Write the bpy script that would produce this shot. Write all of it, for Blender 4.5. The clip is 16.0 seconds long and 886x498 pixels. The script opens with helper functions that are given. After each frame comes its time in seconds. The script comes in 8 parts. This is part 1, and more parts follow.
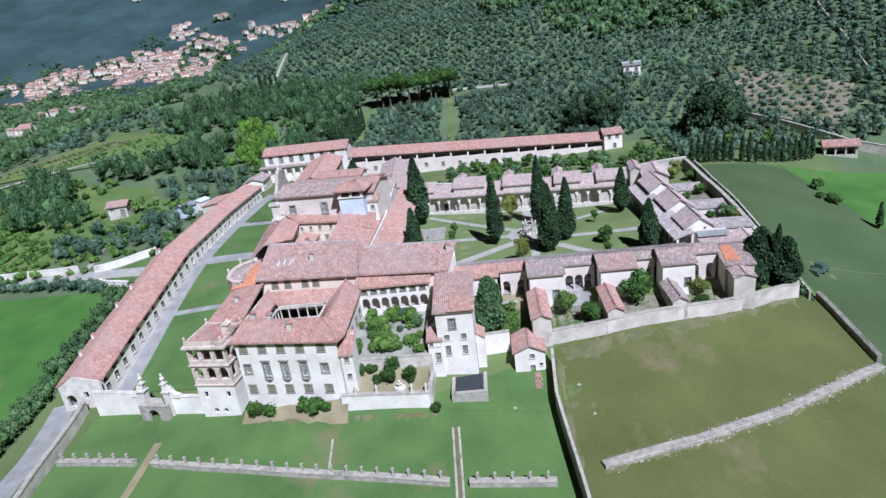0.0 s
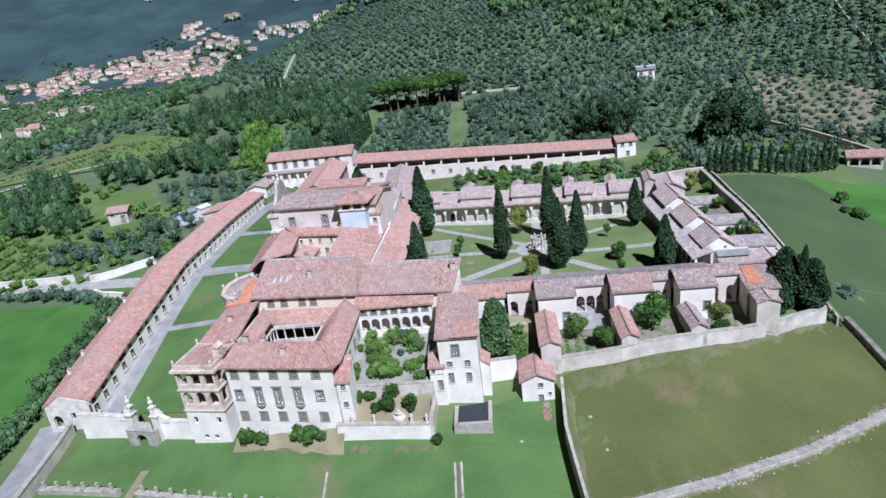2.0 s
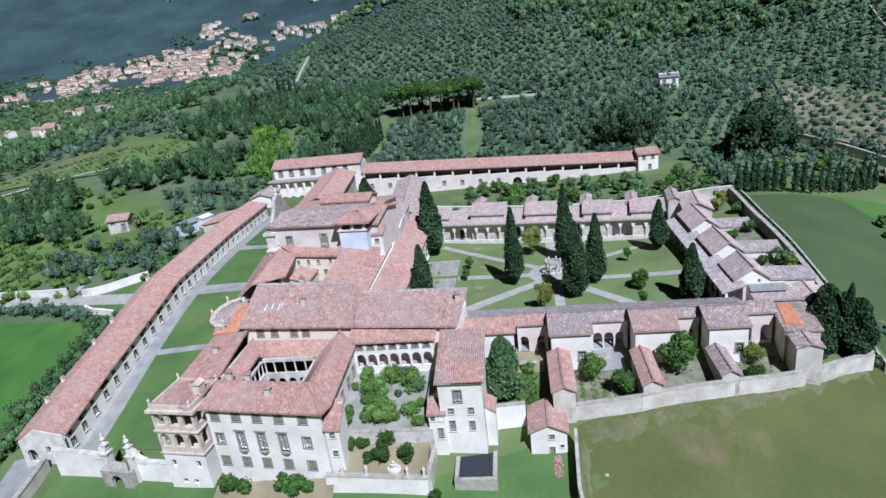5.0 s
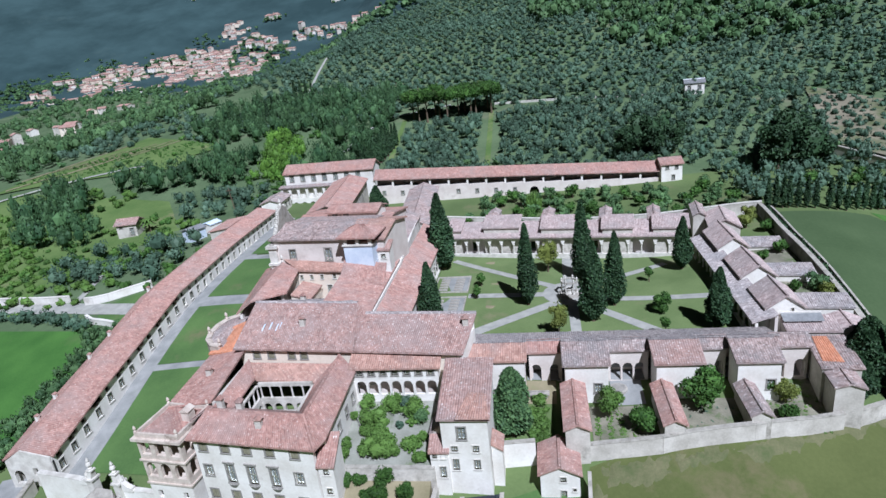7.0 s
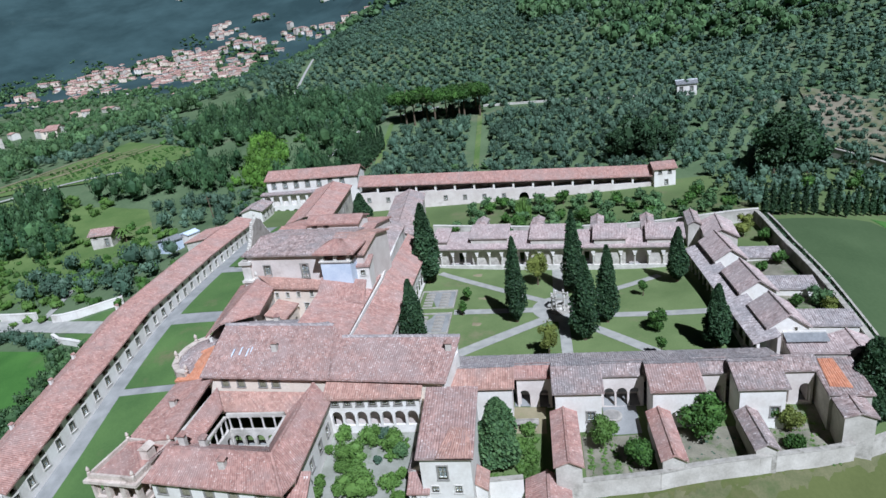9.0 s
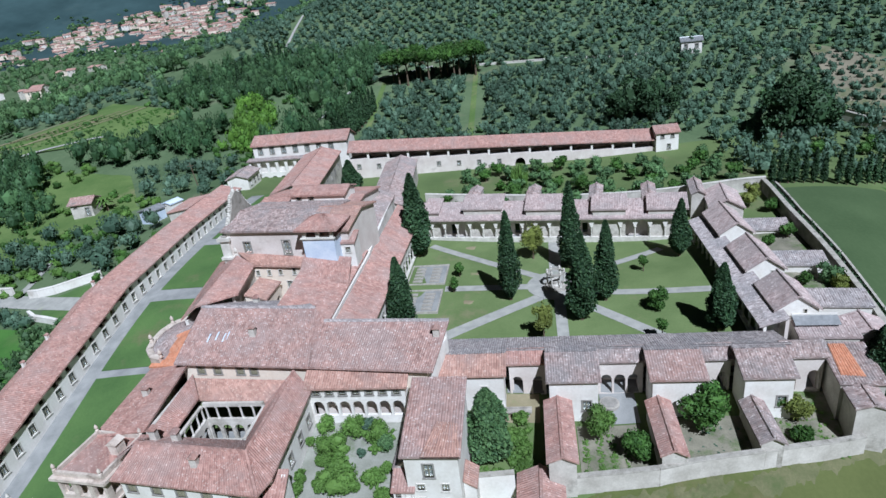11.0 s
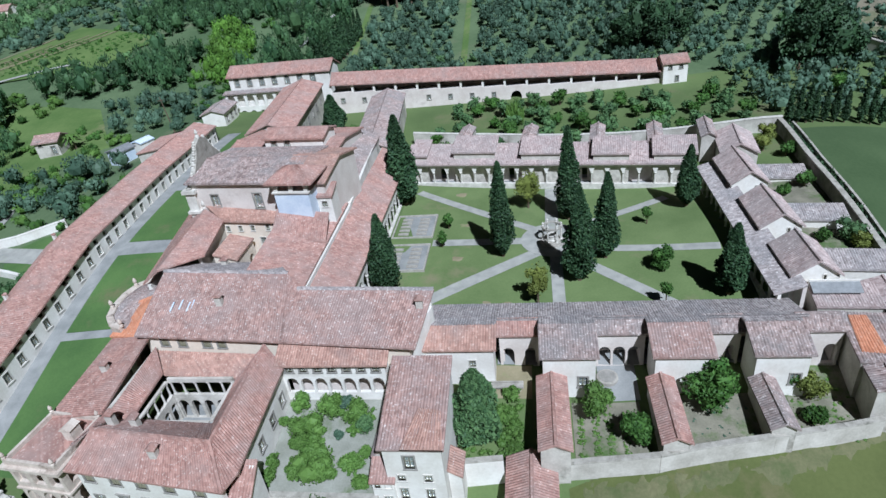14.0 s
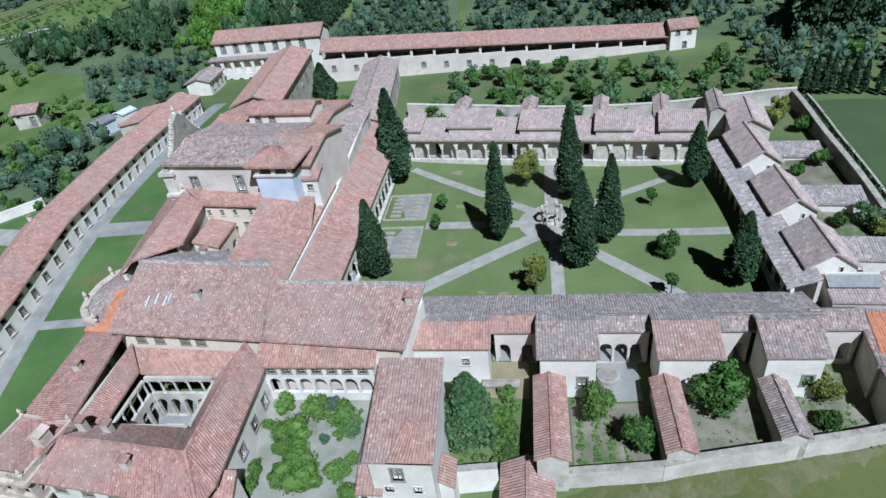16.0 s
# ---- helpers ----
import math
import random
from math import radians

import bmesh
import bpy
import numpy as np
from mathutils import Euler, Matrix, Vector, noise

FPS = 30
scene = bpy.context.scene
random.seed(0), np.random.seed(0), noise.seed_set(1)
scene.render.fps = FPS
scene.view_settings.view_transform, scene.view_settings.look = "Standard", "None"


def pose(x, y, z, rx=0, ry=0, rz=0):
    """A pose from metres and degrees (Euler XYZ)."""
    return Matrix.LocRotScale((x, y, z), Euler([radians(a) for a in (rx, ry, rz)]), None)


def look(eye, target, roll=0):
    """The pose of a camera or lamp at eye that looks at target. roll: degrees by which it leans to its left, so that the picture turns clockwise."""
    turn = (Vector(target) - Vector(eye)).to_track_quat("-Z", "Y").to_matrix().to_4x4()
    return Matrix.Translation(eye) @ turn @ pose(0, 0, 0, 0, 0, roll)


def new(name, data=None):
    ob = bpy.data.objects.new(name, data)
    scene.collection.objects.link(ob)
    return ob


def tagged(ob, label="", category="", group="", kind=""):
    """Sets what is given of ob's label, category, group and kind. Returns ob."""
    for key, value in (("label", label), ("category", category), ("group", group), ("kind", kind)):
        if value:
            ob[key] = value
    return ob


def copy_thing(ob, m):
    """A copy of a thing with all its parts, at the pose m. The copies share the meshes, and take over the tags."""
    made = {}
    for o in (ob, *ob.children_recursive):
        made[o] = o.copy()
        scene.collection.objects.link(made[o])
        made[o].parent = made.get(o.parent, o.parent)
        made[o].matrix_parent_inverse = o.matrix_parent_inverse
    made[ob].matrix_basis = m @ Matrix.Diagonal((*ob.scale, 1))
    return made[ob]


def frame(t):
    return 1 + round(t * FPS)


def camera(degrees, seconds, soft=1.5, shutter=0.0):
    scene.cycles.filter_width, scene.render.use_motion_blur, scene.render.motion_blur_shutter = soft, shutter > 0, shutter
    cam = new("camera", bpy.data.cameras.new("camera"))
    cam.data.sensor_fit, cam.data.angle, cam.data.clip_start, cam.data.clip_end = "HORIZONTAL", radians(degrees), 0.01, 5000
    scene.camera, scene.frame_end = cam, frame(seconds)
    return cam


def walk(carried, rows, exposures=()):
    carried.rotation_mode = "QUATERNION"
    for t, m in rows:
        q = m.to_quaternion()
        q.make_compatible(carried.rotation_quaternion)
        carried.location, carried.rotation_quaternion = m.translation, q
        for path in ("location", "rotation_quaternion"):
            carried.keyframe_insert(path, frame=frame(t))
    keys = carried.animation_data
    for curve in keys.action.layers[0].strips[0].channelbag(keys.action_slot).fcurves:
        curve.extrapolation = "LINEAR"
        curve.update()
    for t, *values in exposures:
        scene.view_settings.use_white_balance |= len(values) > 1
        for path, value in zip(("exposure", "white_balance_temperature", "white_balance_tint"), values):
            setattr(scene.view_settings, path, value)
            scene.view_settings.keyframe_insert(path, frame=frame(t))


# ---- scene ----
cam = camera(73.11, 16.0)
ROWS = [
    (0.0, 13.515, 1.452, 41.106, 69.908, 7.158, 3.328),
    (0.5, 13.728, 2.891, 41.277, 69.908, 7.210, 3.341),
    (1.0, 13.774, 4.318, 41.474, 69.955, 7.097, 3.704),
    (1.5, 13.879, 5.772, 41.672, 70.016, 6.989, 4.151),
    (2.0, 14.017, 7.129, 41.943, 70.031, 6.955, 4.335),
    (2.5, 14.149, 8.541, 42.067, 70.102, 6.912, 4.461),
    (3.0, 14.402, 10.063, 42.306, 70.100, 6.924, 4.542),
    (3.5, 14.631, 11.462, 42.469, 70.112, 6.951, 4.554),
    (4.0, 14.761, 12.891, 42.627, 70.118, 6.888, 4.663),
    (6.5, 15.383, 20.398, 43.342, 70.590, 6.175, 8.068),
    (7.0, 15.667, 21.862, 43.502, 70.581, 6.192, 8.015),
    (7.5, 15.879, 23.390, 43.597, 70.578, 6.273, 7.746),
    (8.0, 16.088, 24.866, 43.652, 70.577, 6.333, 7.531),
    (8.5, 16.226, 26.321, 43.763, 70.586, 6.364, 7.329),
    (9.0, 16.388, 27.760, 43.881, 70.437, 6.421, 7.187),
    (11.5, 17.035, 35.014, 44.234, 65.114, 6.565, 6.854),
    (12.0, 17.027, 36.551, 44.341, 63.674, 6.510, 6.754),
    (12.5, 17.151, 37.974, 44.409, 62.179, 6.530, 6.742),
    (13.0, 17.211, 39.297, 44.410, 61.006, 6.540, 6.683),
    (13.5, 17.245, 40.672, 44.551, 60.277, 6.534, 6.579),
    (14.0, 17.325, 41.959, 44.551, 59.293, 6.559, 6.529),
    (14.5, 17.349, 43.290, 44.655, 57.834, 6.562, 6.481),
    (15.0, 17.460, 44.636, 44.742, 56.485, 6.633, 6.463),
    (15.5, 17.451, 45.959, 44.792, 55.872, 6.602, 6.421),
    (16.0, 17.567, 47.228, 44.814, 55.650, 6.604, 6.441),
]
walk(cam, [(t, pose(x, y, z, rx, ry, rz)) for t, x, y, z, rx, ry, rz in ROWS], [(0.0, 0.33, 5300, 18), (8.0, 0.18, 5250, 13), (16.0, 0.08, 5200, 8)])
# ---- end of path ----

# ---- world and sun ----
world = bpy.data.worlds.new("sky")
scene.world = world
world.use_nodes = True
wn = world.node_tree.nodes
sky = wn.new("ShaderNodeTexSky")
sky.sky_type = "NISHITA"
sky.sun_disc = False
sky.sun_elevation = radians(50)
sky.sun_rotation = radians(152)
sky.air_density, sky.dust_density, sky.ozone_density = 1.2, 1.5, 1.5
wn["Background"].inputs["Strength"].default_value = 0.0022
world.node_tree.links.new(sky.outputs["Color"], wn["Background"].inputs["Color"])
sun = new("sun", bpy.data.lights.new("sun", "SUN"))
sun.data.energy, sun.data.angle, sun.data.color = 4.9, radians(0.6), (1.0, 0.96, 0.90)
sun.matrix_world = look((0, 0, 200), (-0.47 * 100, 0.88 * 100, 200 - 119))

# ---- materials ----


def material(name, c1, c2, scale=1.0, rough=0.9, fine=8.0, bump=0.3, c3=None, cover=0.5, spec=0.3, metal=0.0, coords="Object"):
    """Two colours mixed by broad and fine noise, a third in patches, and a bump."""
    m = bpy.data.materials.new(name)
    m.use_nodes = True
    n, l = m.node_tree.nodes, m.node_tree.links
    b = n["Principled BSDF"]
    b.inputs["Roughness"].default_value = rough
    b.inputs["Specular IOR Level"].default_value = spec
    b.inputs["Metallic"].default_value = metal
    tc = n.new("ShaderNodeTexCoord")
    big, small = n.new("ShaderNodeTexNoise"), n.new("ShaderNodeTexNoise")
    big.inputs["Scale"].default_value, big.inputs["Detail"].default_value = scale, 6.0
    small.inputs["Scale"].default_value, small.inputs["Detail"].default_value = scale * fine, 5.0
    small.inputs["Roughness"].default_value = 0.65
    for t in (big, small):
        l.new(tc.outputs[coords], t.inputs["Vector"])
    add = n.new("ShaderNodeMath")
    add.operation = "MULTIPLY_ADD"
    l.new(small.outputs["Fac"], add.inputs[0])
    add.inputs[1].default_value = 0.5
    l.new(big.outputs["Fac"], add.inputs[2])
    ramp = n.new("ShaderNodeValToRGB")
    ramp.color_ramp.elements[0].position, ramp.color_ramp.elements[1].position = 0.55, 0.95
    ramp.color_ramp.elements[0].color, ramp.color_ramp.elements[1].color = (*c1, 1), (*c2, 1)
    l.new(add.outputs[0], ramp.inputs["Fac"])
    out = ramp.outputs["Color"]
    if c3:
        third = n.new("ShaderNodeTexNoise")
        third.inputs["Scale"].default_value, third.inputs["Detail"].default_value = scale * 0.45, 8.0
        third.inputs["Roughness"].default_value = 0.7
        l.new(tc.outputs[coords], third.inputs["Vector"])
        r3 = n.new("ShaderNodeValToRGB")
        r3.color_ramp.elements[0].position, r3.color_ramp.elements[1].position = cover, cover + 0.12
        l.new(third.outputs["Fac"], r3.inputs["Fac"])
        mix = n.new("ShaderNodeMix")
        mix.data_type = "RGBA"
        l.new(r3.outputs["Color"], mix.inputs["Factor"])
        l.new(out, mix.inputs[6])
        mix.inputs[7].default_value = (*c3, 1)
        out = mix.outputs[2]
    l.new(out, b.inputs["Base Color"])
    if bump:
        bp = n.new("ShaderNodeBump")
        bp.inputs["Strength"].default_value, bp.inputs["Distance"].default_value = bump, 0.05
        l.new(small.outputs["Fac"], bp.inputs["Height"])
        l.new(bp.outputs["Normal"], b.inputs["Normal"])
    return m


def tile_material(name, c1, c2, c3, cover, c4):
    """Clay tiles: a tint of its own for each tile, lichen in patches, pale scattered tiles."""
    m = bpy.data.materials.new(name)
    m.use_nodes = True
    n, l = m.node_tree.nodes, m.node_tree.links
    b = n["Principled BSDF"]
    b.inputs["Roughness"].default_value = 0.92
    b.inputs["Specular IOR Level"].default_value = 0.15
    uv = n.new("ShaderNodeUVMap")
    brick = n.new("ShaderNodeTexBrick")
    brick.inputs["Scale"].default_value = 1.0
    brick.inputs["Brick Width"].default_value, brick.inputs["Row Height"].default_value = 0.28, 0.42
    brick.inputs["Mortar Size"].default_value, brick.offset = 0.0, 0.0
    brick.inputs["Color1"].default_value, brick.inputs["Color2"].default_value = (*c1, 1), (*c2, 1)
    l.new(uv.outputs["UV"], brick.inputs["Vector"])
    tc = n.new("ShaderNodeTexCoord")
    geo = n.new("ShaderNodeNewGeometry")
    n1 = n.new("ShaderNodeTexNoise")
    n1.inputs["Scale"].default_value, n1.inputs["Detail"].default_value, n1.inputs["Roughness"].default_value = 0.22, 9.0, 0.72
    l.new(geo.outputs["Position"], n1.inputs["Vector"])
    r1 = n.new("ShaderNodeValToRGB")
    r1.color_ramp.elements[0].position, r1.color_ramp.elements[1].position = cover - 0.08, cover + 0.10
    l.new(n1.outputs["Fac"], r1.inputs["Fac"])
    mix1 = n.new("ShaderNodeMix")
    mix1.data_type = "RGBA"
    l.new(r1.outputs["Color"], mix1.inputs["Factor"])
    l.new(brick.outputs["Color"], mix1.inputs[6])
    mix1.inputs[7].default_value = (*c3, 1)
    n2 = n.new("ShaderNodeTexNoise")
    n2.inputs["Scale"].default_value, n2.inputs["Detail"].default_value = 3.6, 3.0
    n2.inputs["Roughness"].default_value = 0.8
    l.new(geo.outputs["Position"], n2.inputs["Vector"])
    r2 = n.new("ShaderNodeValToRGB")
    r2.color_ramp.elements[0].position, r2.color_ramp.elements[1].position = 0.57, 0.66
    l.new(n2.outputs["Fac"], r2.inputs["Fac"])
    mix2 = n.new("ShaderNodeMix")
    mix2.data_type = "RGBA"
    l.new(r2.outputs["Color"], mix2.inputs["Factor"])
    l.new(mix1.outputs[2], mix2.inputs[6])
    mix2.inputs[7].default_value = (*c4, 1)
    n3 = n.new("ShaderNodeTexNoise")
    n3.inputs["Scale"].default_value, n3.inputs["Detail"].default_value = 0.9, 6.0
    l.new(geo.outputs["Position"], n3.inputs["Vector"])
    r3 = n.new("ShaderNodeMapRange")
    r3.inputs["From Min"].default_value, r3.inputs["From Max"].default_value = 0.3, 0.7
    r3.inputs["To Min"].default_value, r3.inputs["To Max"].default_value = 0.84, 1.12
    l.new(n3.outputs["Fac"], r3.inputs["Value"])
    mul = n.new("ShaderNodeMix")
    mul.data_type, mul.blend_type = "RGBA", "MULTIPLY"
    mul.inputs["Factor"].default_value = 1.0
    l.new(mix2.outputs[2], mul.inputs[6])
    l.new(r3.outputs["Result"], mul.inputs[7])
    l.new(mul.outputs[2], b.inputs["Base Color"])
    bp = n.new("ShaderNodeBump")
    bp.inputs["Strength"].default_value, bp.inputs["Distance"].default_value = 0.4, 0.05
    l.new(n2.outputs["Fac"], bp.inputs["Height"])
    l.new(bp.outputs["Normal"], b.inputs["Normal"])
    return m


def leaf_material(name, c1, c2, rough=0.6):
    """Leaves: a tint for each leaf."""
    m = bpy.data.materials.new(name)
    m.use_nodes = True
    n, l = m.node_tree.nodes, m.node_tree.links
    b = n["Principled BSDF"]
    b.inputs["Roughness"].default_value = rough
    b.inputs["Specular IOR Level"].default_value = 0.25
    geo = n.new("ShaderNodeNewGeometry")
    ramp = n.new("ShaderNodeValToRGB")
    ramp.color_ramp.elements[0].color, ramp.color_ramp.elements[1].color = (*c1, 1), (*c2, 1)
    l.new(geo.outputs["Random Per Island"], ramp.inputs["Fac"])
    noise_node = n.new("ShaderNodeTexNoise")
    noise_node.inputs["Scale"].default_value, noise_node.inputs["Detail"].default_value = 0.08, 4.0
    l.new(geo.outputs["Position"], noise_node.inputs["Vector"])
    r = n.new("ShaderNodeMapRange")
    r.inputs["From Min"].default_value, r.inputs["From Max"].default_value = 0.3, 0.7
    r.inputs["To Min"].default_value, r.inputs["To Max"].default_value = 0.65, 1.3
    l.new(noise_node.outputs["Fac"], r.inputs["Value"])
    mul = n.new("ShaderNodeMix")
    mul.data_type, mul.blend_type = "RGBA", "MULTIPLY"
    mul.inputs["Factor"].default_value = 1.0
    l.new(ramp.outputs["Color"], mul.inputs[6])
    l.new(r.outputs["Result"], mul.inputs[7])
    l.new(mul.outputs[2], b.inputs["Base Color"])
    return m


def glass_material(name):
    m = bpy.data.materials.new(name)
    m.use_nodes = True
    b = m.node_tree.nodes["Principled BSDF"]
    b.inputs["Base Color"].default_value = (0.75, 0.8, 0.8, 1)
    b.inputs["Roughness"].default_value = 0.08
    b.inputs["Transmission Weight"].default_value = 0.85
    b.inputs["IOR"].default_value = 1.45
    return m


TILE_RED = tile_material("old_red_tiles", (0.31, 0.176, 0.147), (0.46, 0.276, 0.230), (0.365, 0.254, 0.224), 0.53, (0.56, 0.435, 0.385))
TILE_GREY = tile_material("weathered_grey_tiles", (0.22, 0.16, 0.145), (0.46, 0.355, 0.325), (0.28, 0.245, 0.235), 0.50, (0.64, 0.575, 0.545))
TILE_MIX = tile_material("brown_grey_tiles", (0.285, 0.178, 0.154), (0.46, 0.302, 0.260), (0.345, 0.255, 0.232), 0.51, (0.63, 0.55, 0.51))
TILE_ROSE = tile_material("pale_rosy_tiles", (0.33, 0.25, 0.235), (0.53, 0.425, 0.40), (0.38, 0.32, 0.305), 0.50, (0.66, 0.58, 0.55))
TILE_PALE = tile_material("sun_bleached_tiles", (0.26, 0.225, 0.215), (0.52, 0.46, 0.445), (0.30, 0.28, 0.28), 0.52, (0.68, 0.64, 0.62))
TILE_NEW = tile_material("orange_tiles", (0.34, 0.20, 0.16), (0.49, 0.305, 0.245), (0.33, 0.235, 0.205), 0.56, (0.58, 0.44, 0.37))
TILE_VIVID = tile_material("new_orange_tiles", (0.50, 0.21, 0.12), (0.62, 0.29, 0.17), (0.46, 0.25, 0.17), 0.62, (0.62, 0.38, 0.28))
PLASTER = material("white_plaster", (0.66, 0.62, 0.56), (0.84, 0.81, 0.76), 0.35, 0.9, 9, 0.15, (0.52, 0.48, 0.42), 0.60)
PLASTER_OLD = material("stained_plaster", (0.42, 0.39, 0.34), (0.66, 0.62, 0.56), 0.45, 0.92, 9, 0.25, (0.27, 0.25, 0.21), 0.54)
PLASTER_CREAM = material("cream_plaster", (0.66, 0.56, 0.45), (0.80, 0.71, 0.60), 0.4, 0.9, 9, 0.15, (0.5, 0.42, 0.33), 0.62)
PLASTER_PINK = material("faded_pink_plaster", (0.58, 0.51, 0.46), (0.72, 0.66, 0.61), 0.4, 0.9, 9, 0.2, (0.48, 0.42, 0.38), 0.58)
STONE_WARM = material("warm_sandstone", (0.46, 0.38, 0.32), (0.68, 0.60, 0.52), 1.0, 0.92, 6, 0.4, (0.30, 0.24, 0.20), 0.55)
GARDEN_GRAVEL = material("weedy_gravel", (0.22, 0.225, 0.185), (0.34, 0.34, 0.295), 0.5, 0.95, 12, 0.5, (0.12, 0.16, 0.07), 0.53)
GARDEN_SOIL = material("weedy_garden_soil", (0.15, 0.145, 0.105), (0.27, 0.25, 0.19), 0.5, 0.95, 10, 0.6, (0.085, 0.135, 0.042), 0.485)
PLASTER_BLUE = material("pale_blue_plaster", (0.50, 0.58, 0.70), (0.68, 0.74, 0.82), 0.4, 0.85, 9, 0.15)
STONE = material("grey_stone", (0.26, 0.24, 0.21), (0.45, 0.42, 0.37), 1.2, 0.95, 6, 0.6, (0.17, 0.16, 0.13), 0.58)
# Grey stone darkened in its colour to stand in for shaded wall faces.
STONE_SHADED = material("shade_darkened_stone", (0.13, 0.125, 0.105), (0.25, 0.24, 0.205), 0.9, 0.95, 6, 0.6, (0.08, 0.085, 0.06), 0.55)
STONE_PALE = material("pale_stone", (0.50, 0.47, 0.42), (0.72, 0.69, 0.63), 1.0, 0.9, 6, 0.35, (0.36, 0.33, 0.29), 0.62)
COPING = material("weathered_coping_stone", (0.30, 0.28, 0.24), (0.47, 0.44, 0.39), 1.4, 0.95, 6, 0.5, (0.19, 0.18, 0.15), 0.55)
STONE_TRIM = material("grey_sandstone_trim", (0.22, 0.21, 0.19), (0.34, 0.32, 0.29), 2.0, 0.9, 5, 0.3)
WOOD_DARK = material("dark_wood", (0.07, 0.05, 0.035), (0.13, 0.09, 0.06), 3.0, 0.8, 5, 0.3)
SHUTTER = material("grey_green_shutter_paint", (0.20, 0.19, 0.13), (0.30, 0.28, 0.20), 2.0, 0.7, 6, 0.2)
GLASS = glass_material("window_glass")
PAVING = material("grey_stone_paving", (0.22, 0.225, 0.22), (0.33, 0.33, 0.32), 0.5, 0.9, 14, 0.3, (0.28, 0.30, 0.25), 0.6)
GRAVEL = material("pale_gravel", (0.30, 0.30, 0.275), (0.42, 0.41, 0.375), 0.7, 0.95, 14, 0.4, (0.36, 0.38, 0.27), 0.6)
DIRT = material("dry_earth", (0.205, 0.180, 0.105), (0.30, 0.262, 0.165), 0.3, 0.95, 12, 0.4, (0.22, 0.27, 0.11), 0.55)
GRASS = material("mown_grass", (0.090, 0.132, 0.046), (0.130, 0.178, 0.064), 0.10, 0.95, 24, 0.6, (0.165, 0.16, 0.085), 0.56)
GRASS_COURT = material("cloister_grass", (0.115, 0.165, 0.058), (0.165, 0.220, 0.085), 0.16, 0.95, 24, 0.6, (0.215, 0.205, 0.115), 0.57)
GRASS_BRIGHT = material("lush_grass", (0.064, 0.124, 0.036), (0.104, 0.182, 0.053), 0.13, 0.95, 24, 0.6, (0.165, 0.155, 0.08), 0.555)
GRASS_VIVID = material("watered_green_grass", (0.045, 0.125, 0.022), (0.075, 0.180, 0.034), 0.13, 0.95, 24, 0.6, (0.10, 0.16, 0.05), 0.56)
GRASS_FIELD = material("green_field_grass", (0.051, 0.085, 0.033), (0.075, 0.115, 0.048), 0.07, 0.95, 26, 0.6, (0.092, 0.110, 0.058), 0.57)
GRASS_DRY = material("olive_green_field", (0.076, 0.093, 0.027), (0.108, 0.126, 0.040), 0.09, 0.95, 26, 0.6, (0.168, 0.142, 0.078), 0.56)
BANK = material("trodden_dry_grass", (0.095, 0.108, 0.045), (0.165, 0.160, 0.082), 0.35, 0.95, 12, 0.5, (0.085, 0.110, 0.040), 0.52)
PASTURE = material("pale_green_pasture", (0.085, 0.145, 0.038), (0.140, 0.200, 0.062), 0.10, 0.95, 14, 0.5, (0.20, 0.20, 0.10), 0.57)
SCRUB = material("hillside_scrub", (0.072, 0.114, 0.052), (0.124, 0.174, 0.086), 0.05, 0.95, 14, 0.6, (0.165, 0.17, 0.105), 0.57)
BARE = material("bare_hillside_soil", (0.17, 0.155, 0.11), (0.26, 0.23, 0.165), 0.12, 0.95, 12, 0.6, (0.11, 0.13, 0.06), 0.48)
# Blue tint in the far woods' base colour stands in for distance haze.
FOREST = material("haze_tinted_forest", (0.020, 0.043, 0.046), (0.042, 0.078, 0.082), 0.012, 0.95, 3, 0.1, (0.054, 0.086, 0.084), 0.60)
WATER = material("dark_pool_water", (0.010, 0.016, 0.025), (0.016, 0.024, 0.035), 0.5, 0.12, 4, 0.05, spec=0.5)
BARK = material("bark", (0.10, 0.075, 0.05), (0.17, 0.13, 0.09), 3.0, 0.95, 6, 0.6)
LEAF_CYPRESS = leaf_material("cypress_foliage", (0.018, 0.045, 0.020), (0.056, 0.108, 0.044))
LEAF_GREEN = leaf_material("broadleaf_foliage", (0.030, 0.075, 0.014), (0.075, 0.155, 0.030))
LEAF_LIGHT = leaf_material("bright_foliage", (0.068, 0.135, 0.024), (0.125, 0.215, 0.048))
LEAF_LIME = leaf_material("lime_green_foliage", (0.066, 0.150, 0.020), (0.135, 0.255, 0.038))
LEAF_DEEP = leaf_material("deep_green_foliage", (0.026, 0.064, 0.026), (0.074, 0.140, 0.054))
LEAF_YELLOW = leaf_material("yellow_green_foliage", (0.10, 0.13, 0.025), (0.19, 0.22, 0.05))
LEAF_OLIVE = leaf_material("olive_foliage", (0.046, 0.088, 0.056), (0.098, 0.158, 0.102))
LEAF_WOOD = leaf_material("woodland_foliage", (0.042, 0.092, 0.036), (0.112, 0.195, 0.074))
CAR_PAINT = material("green_vehicle_paint", (0.05, 0.09, 0.065), (0.09, 0.14, 0.10), 1.0, 0.4, 4, 0.0, spec=0.5)
RUBBER = material("black_rubber", (0.02, 0.02, 0.02), (0.035, 0.035, 0.035), 3.0, 0.9, 4, 0.1)
METAL = material("galvanised_metal", (0.35, 0.36, 0.37), (0.48, 0.49, 0.50), 2.0, 0.5, 4, 0.05, metal=0.6)

# ---- mesh tools ----


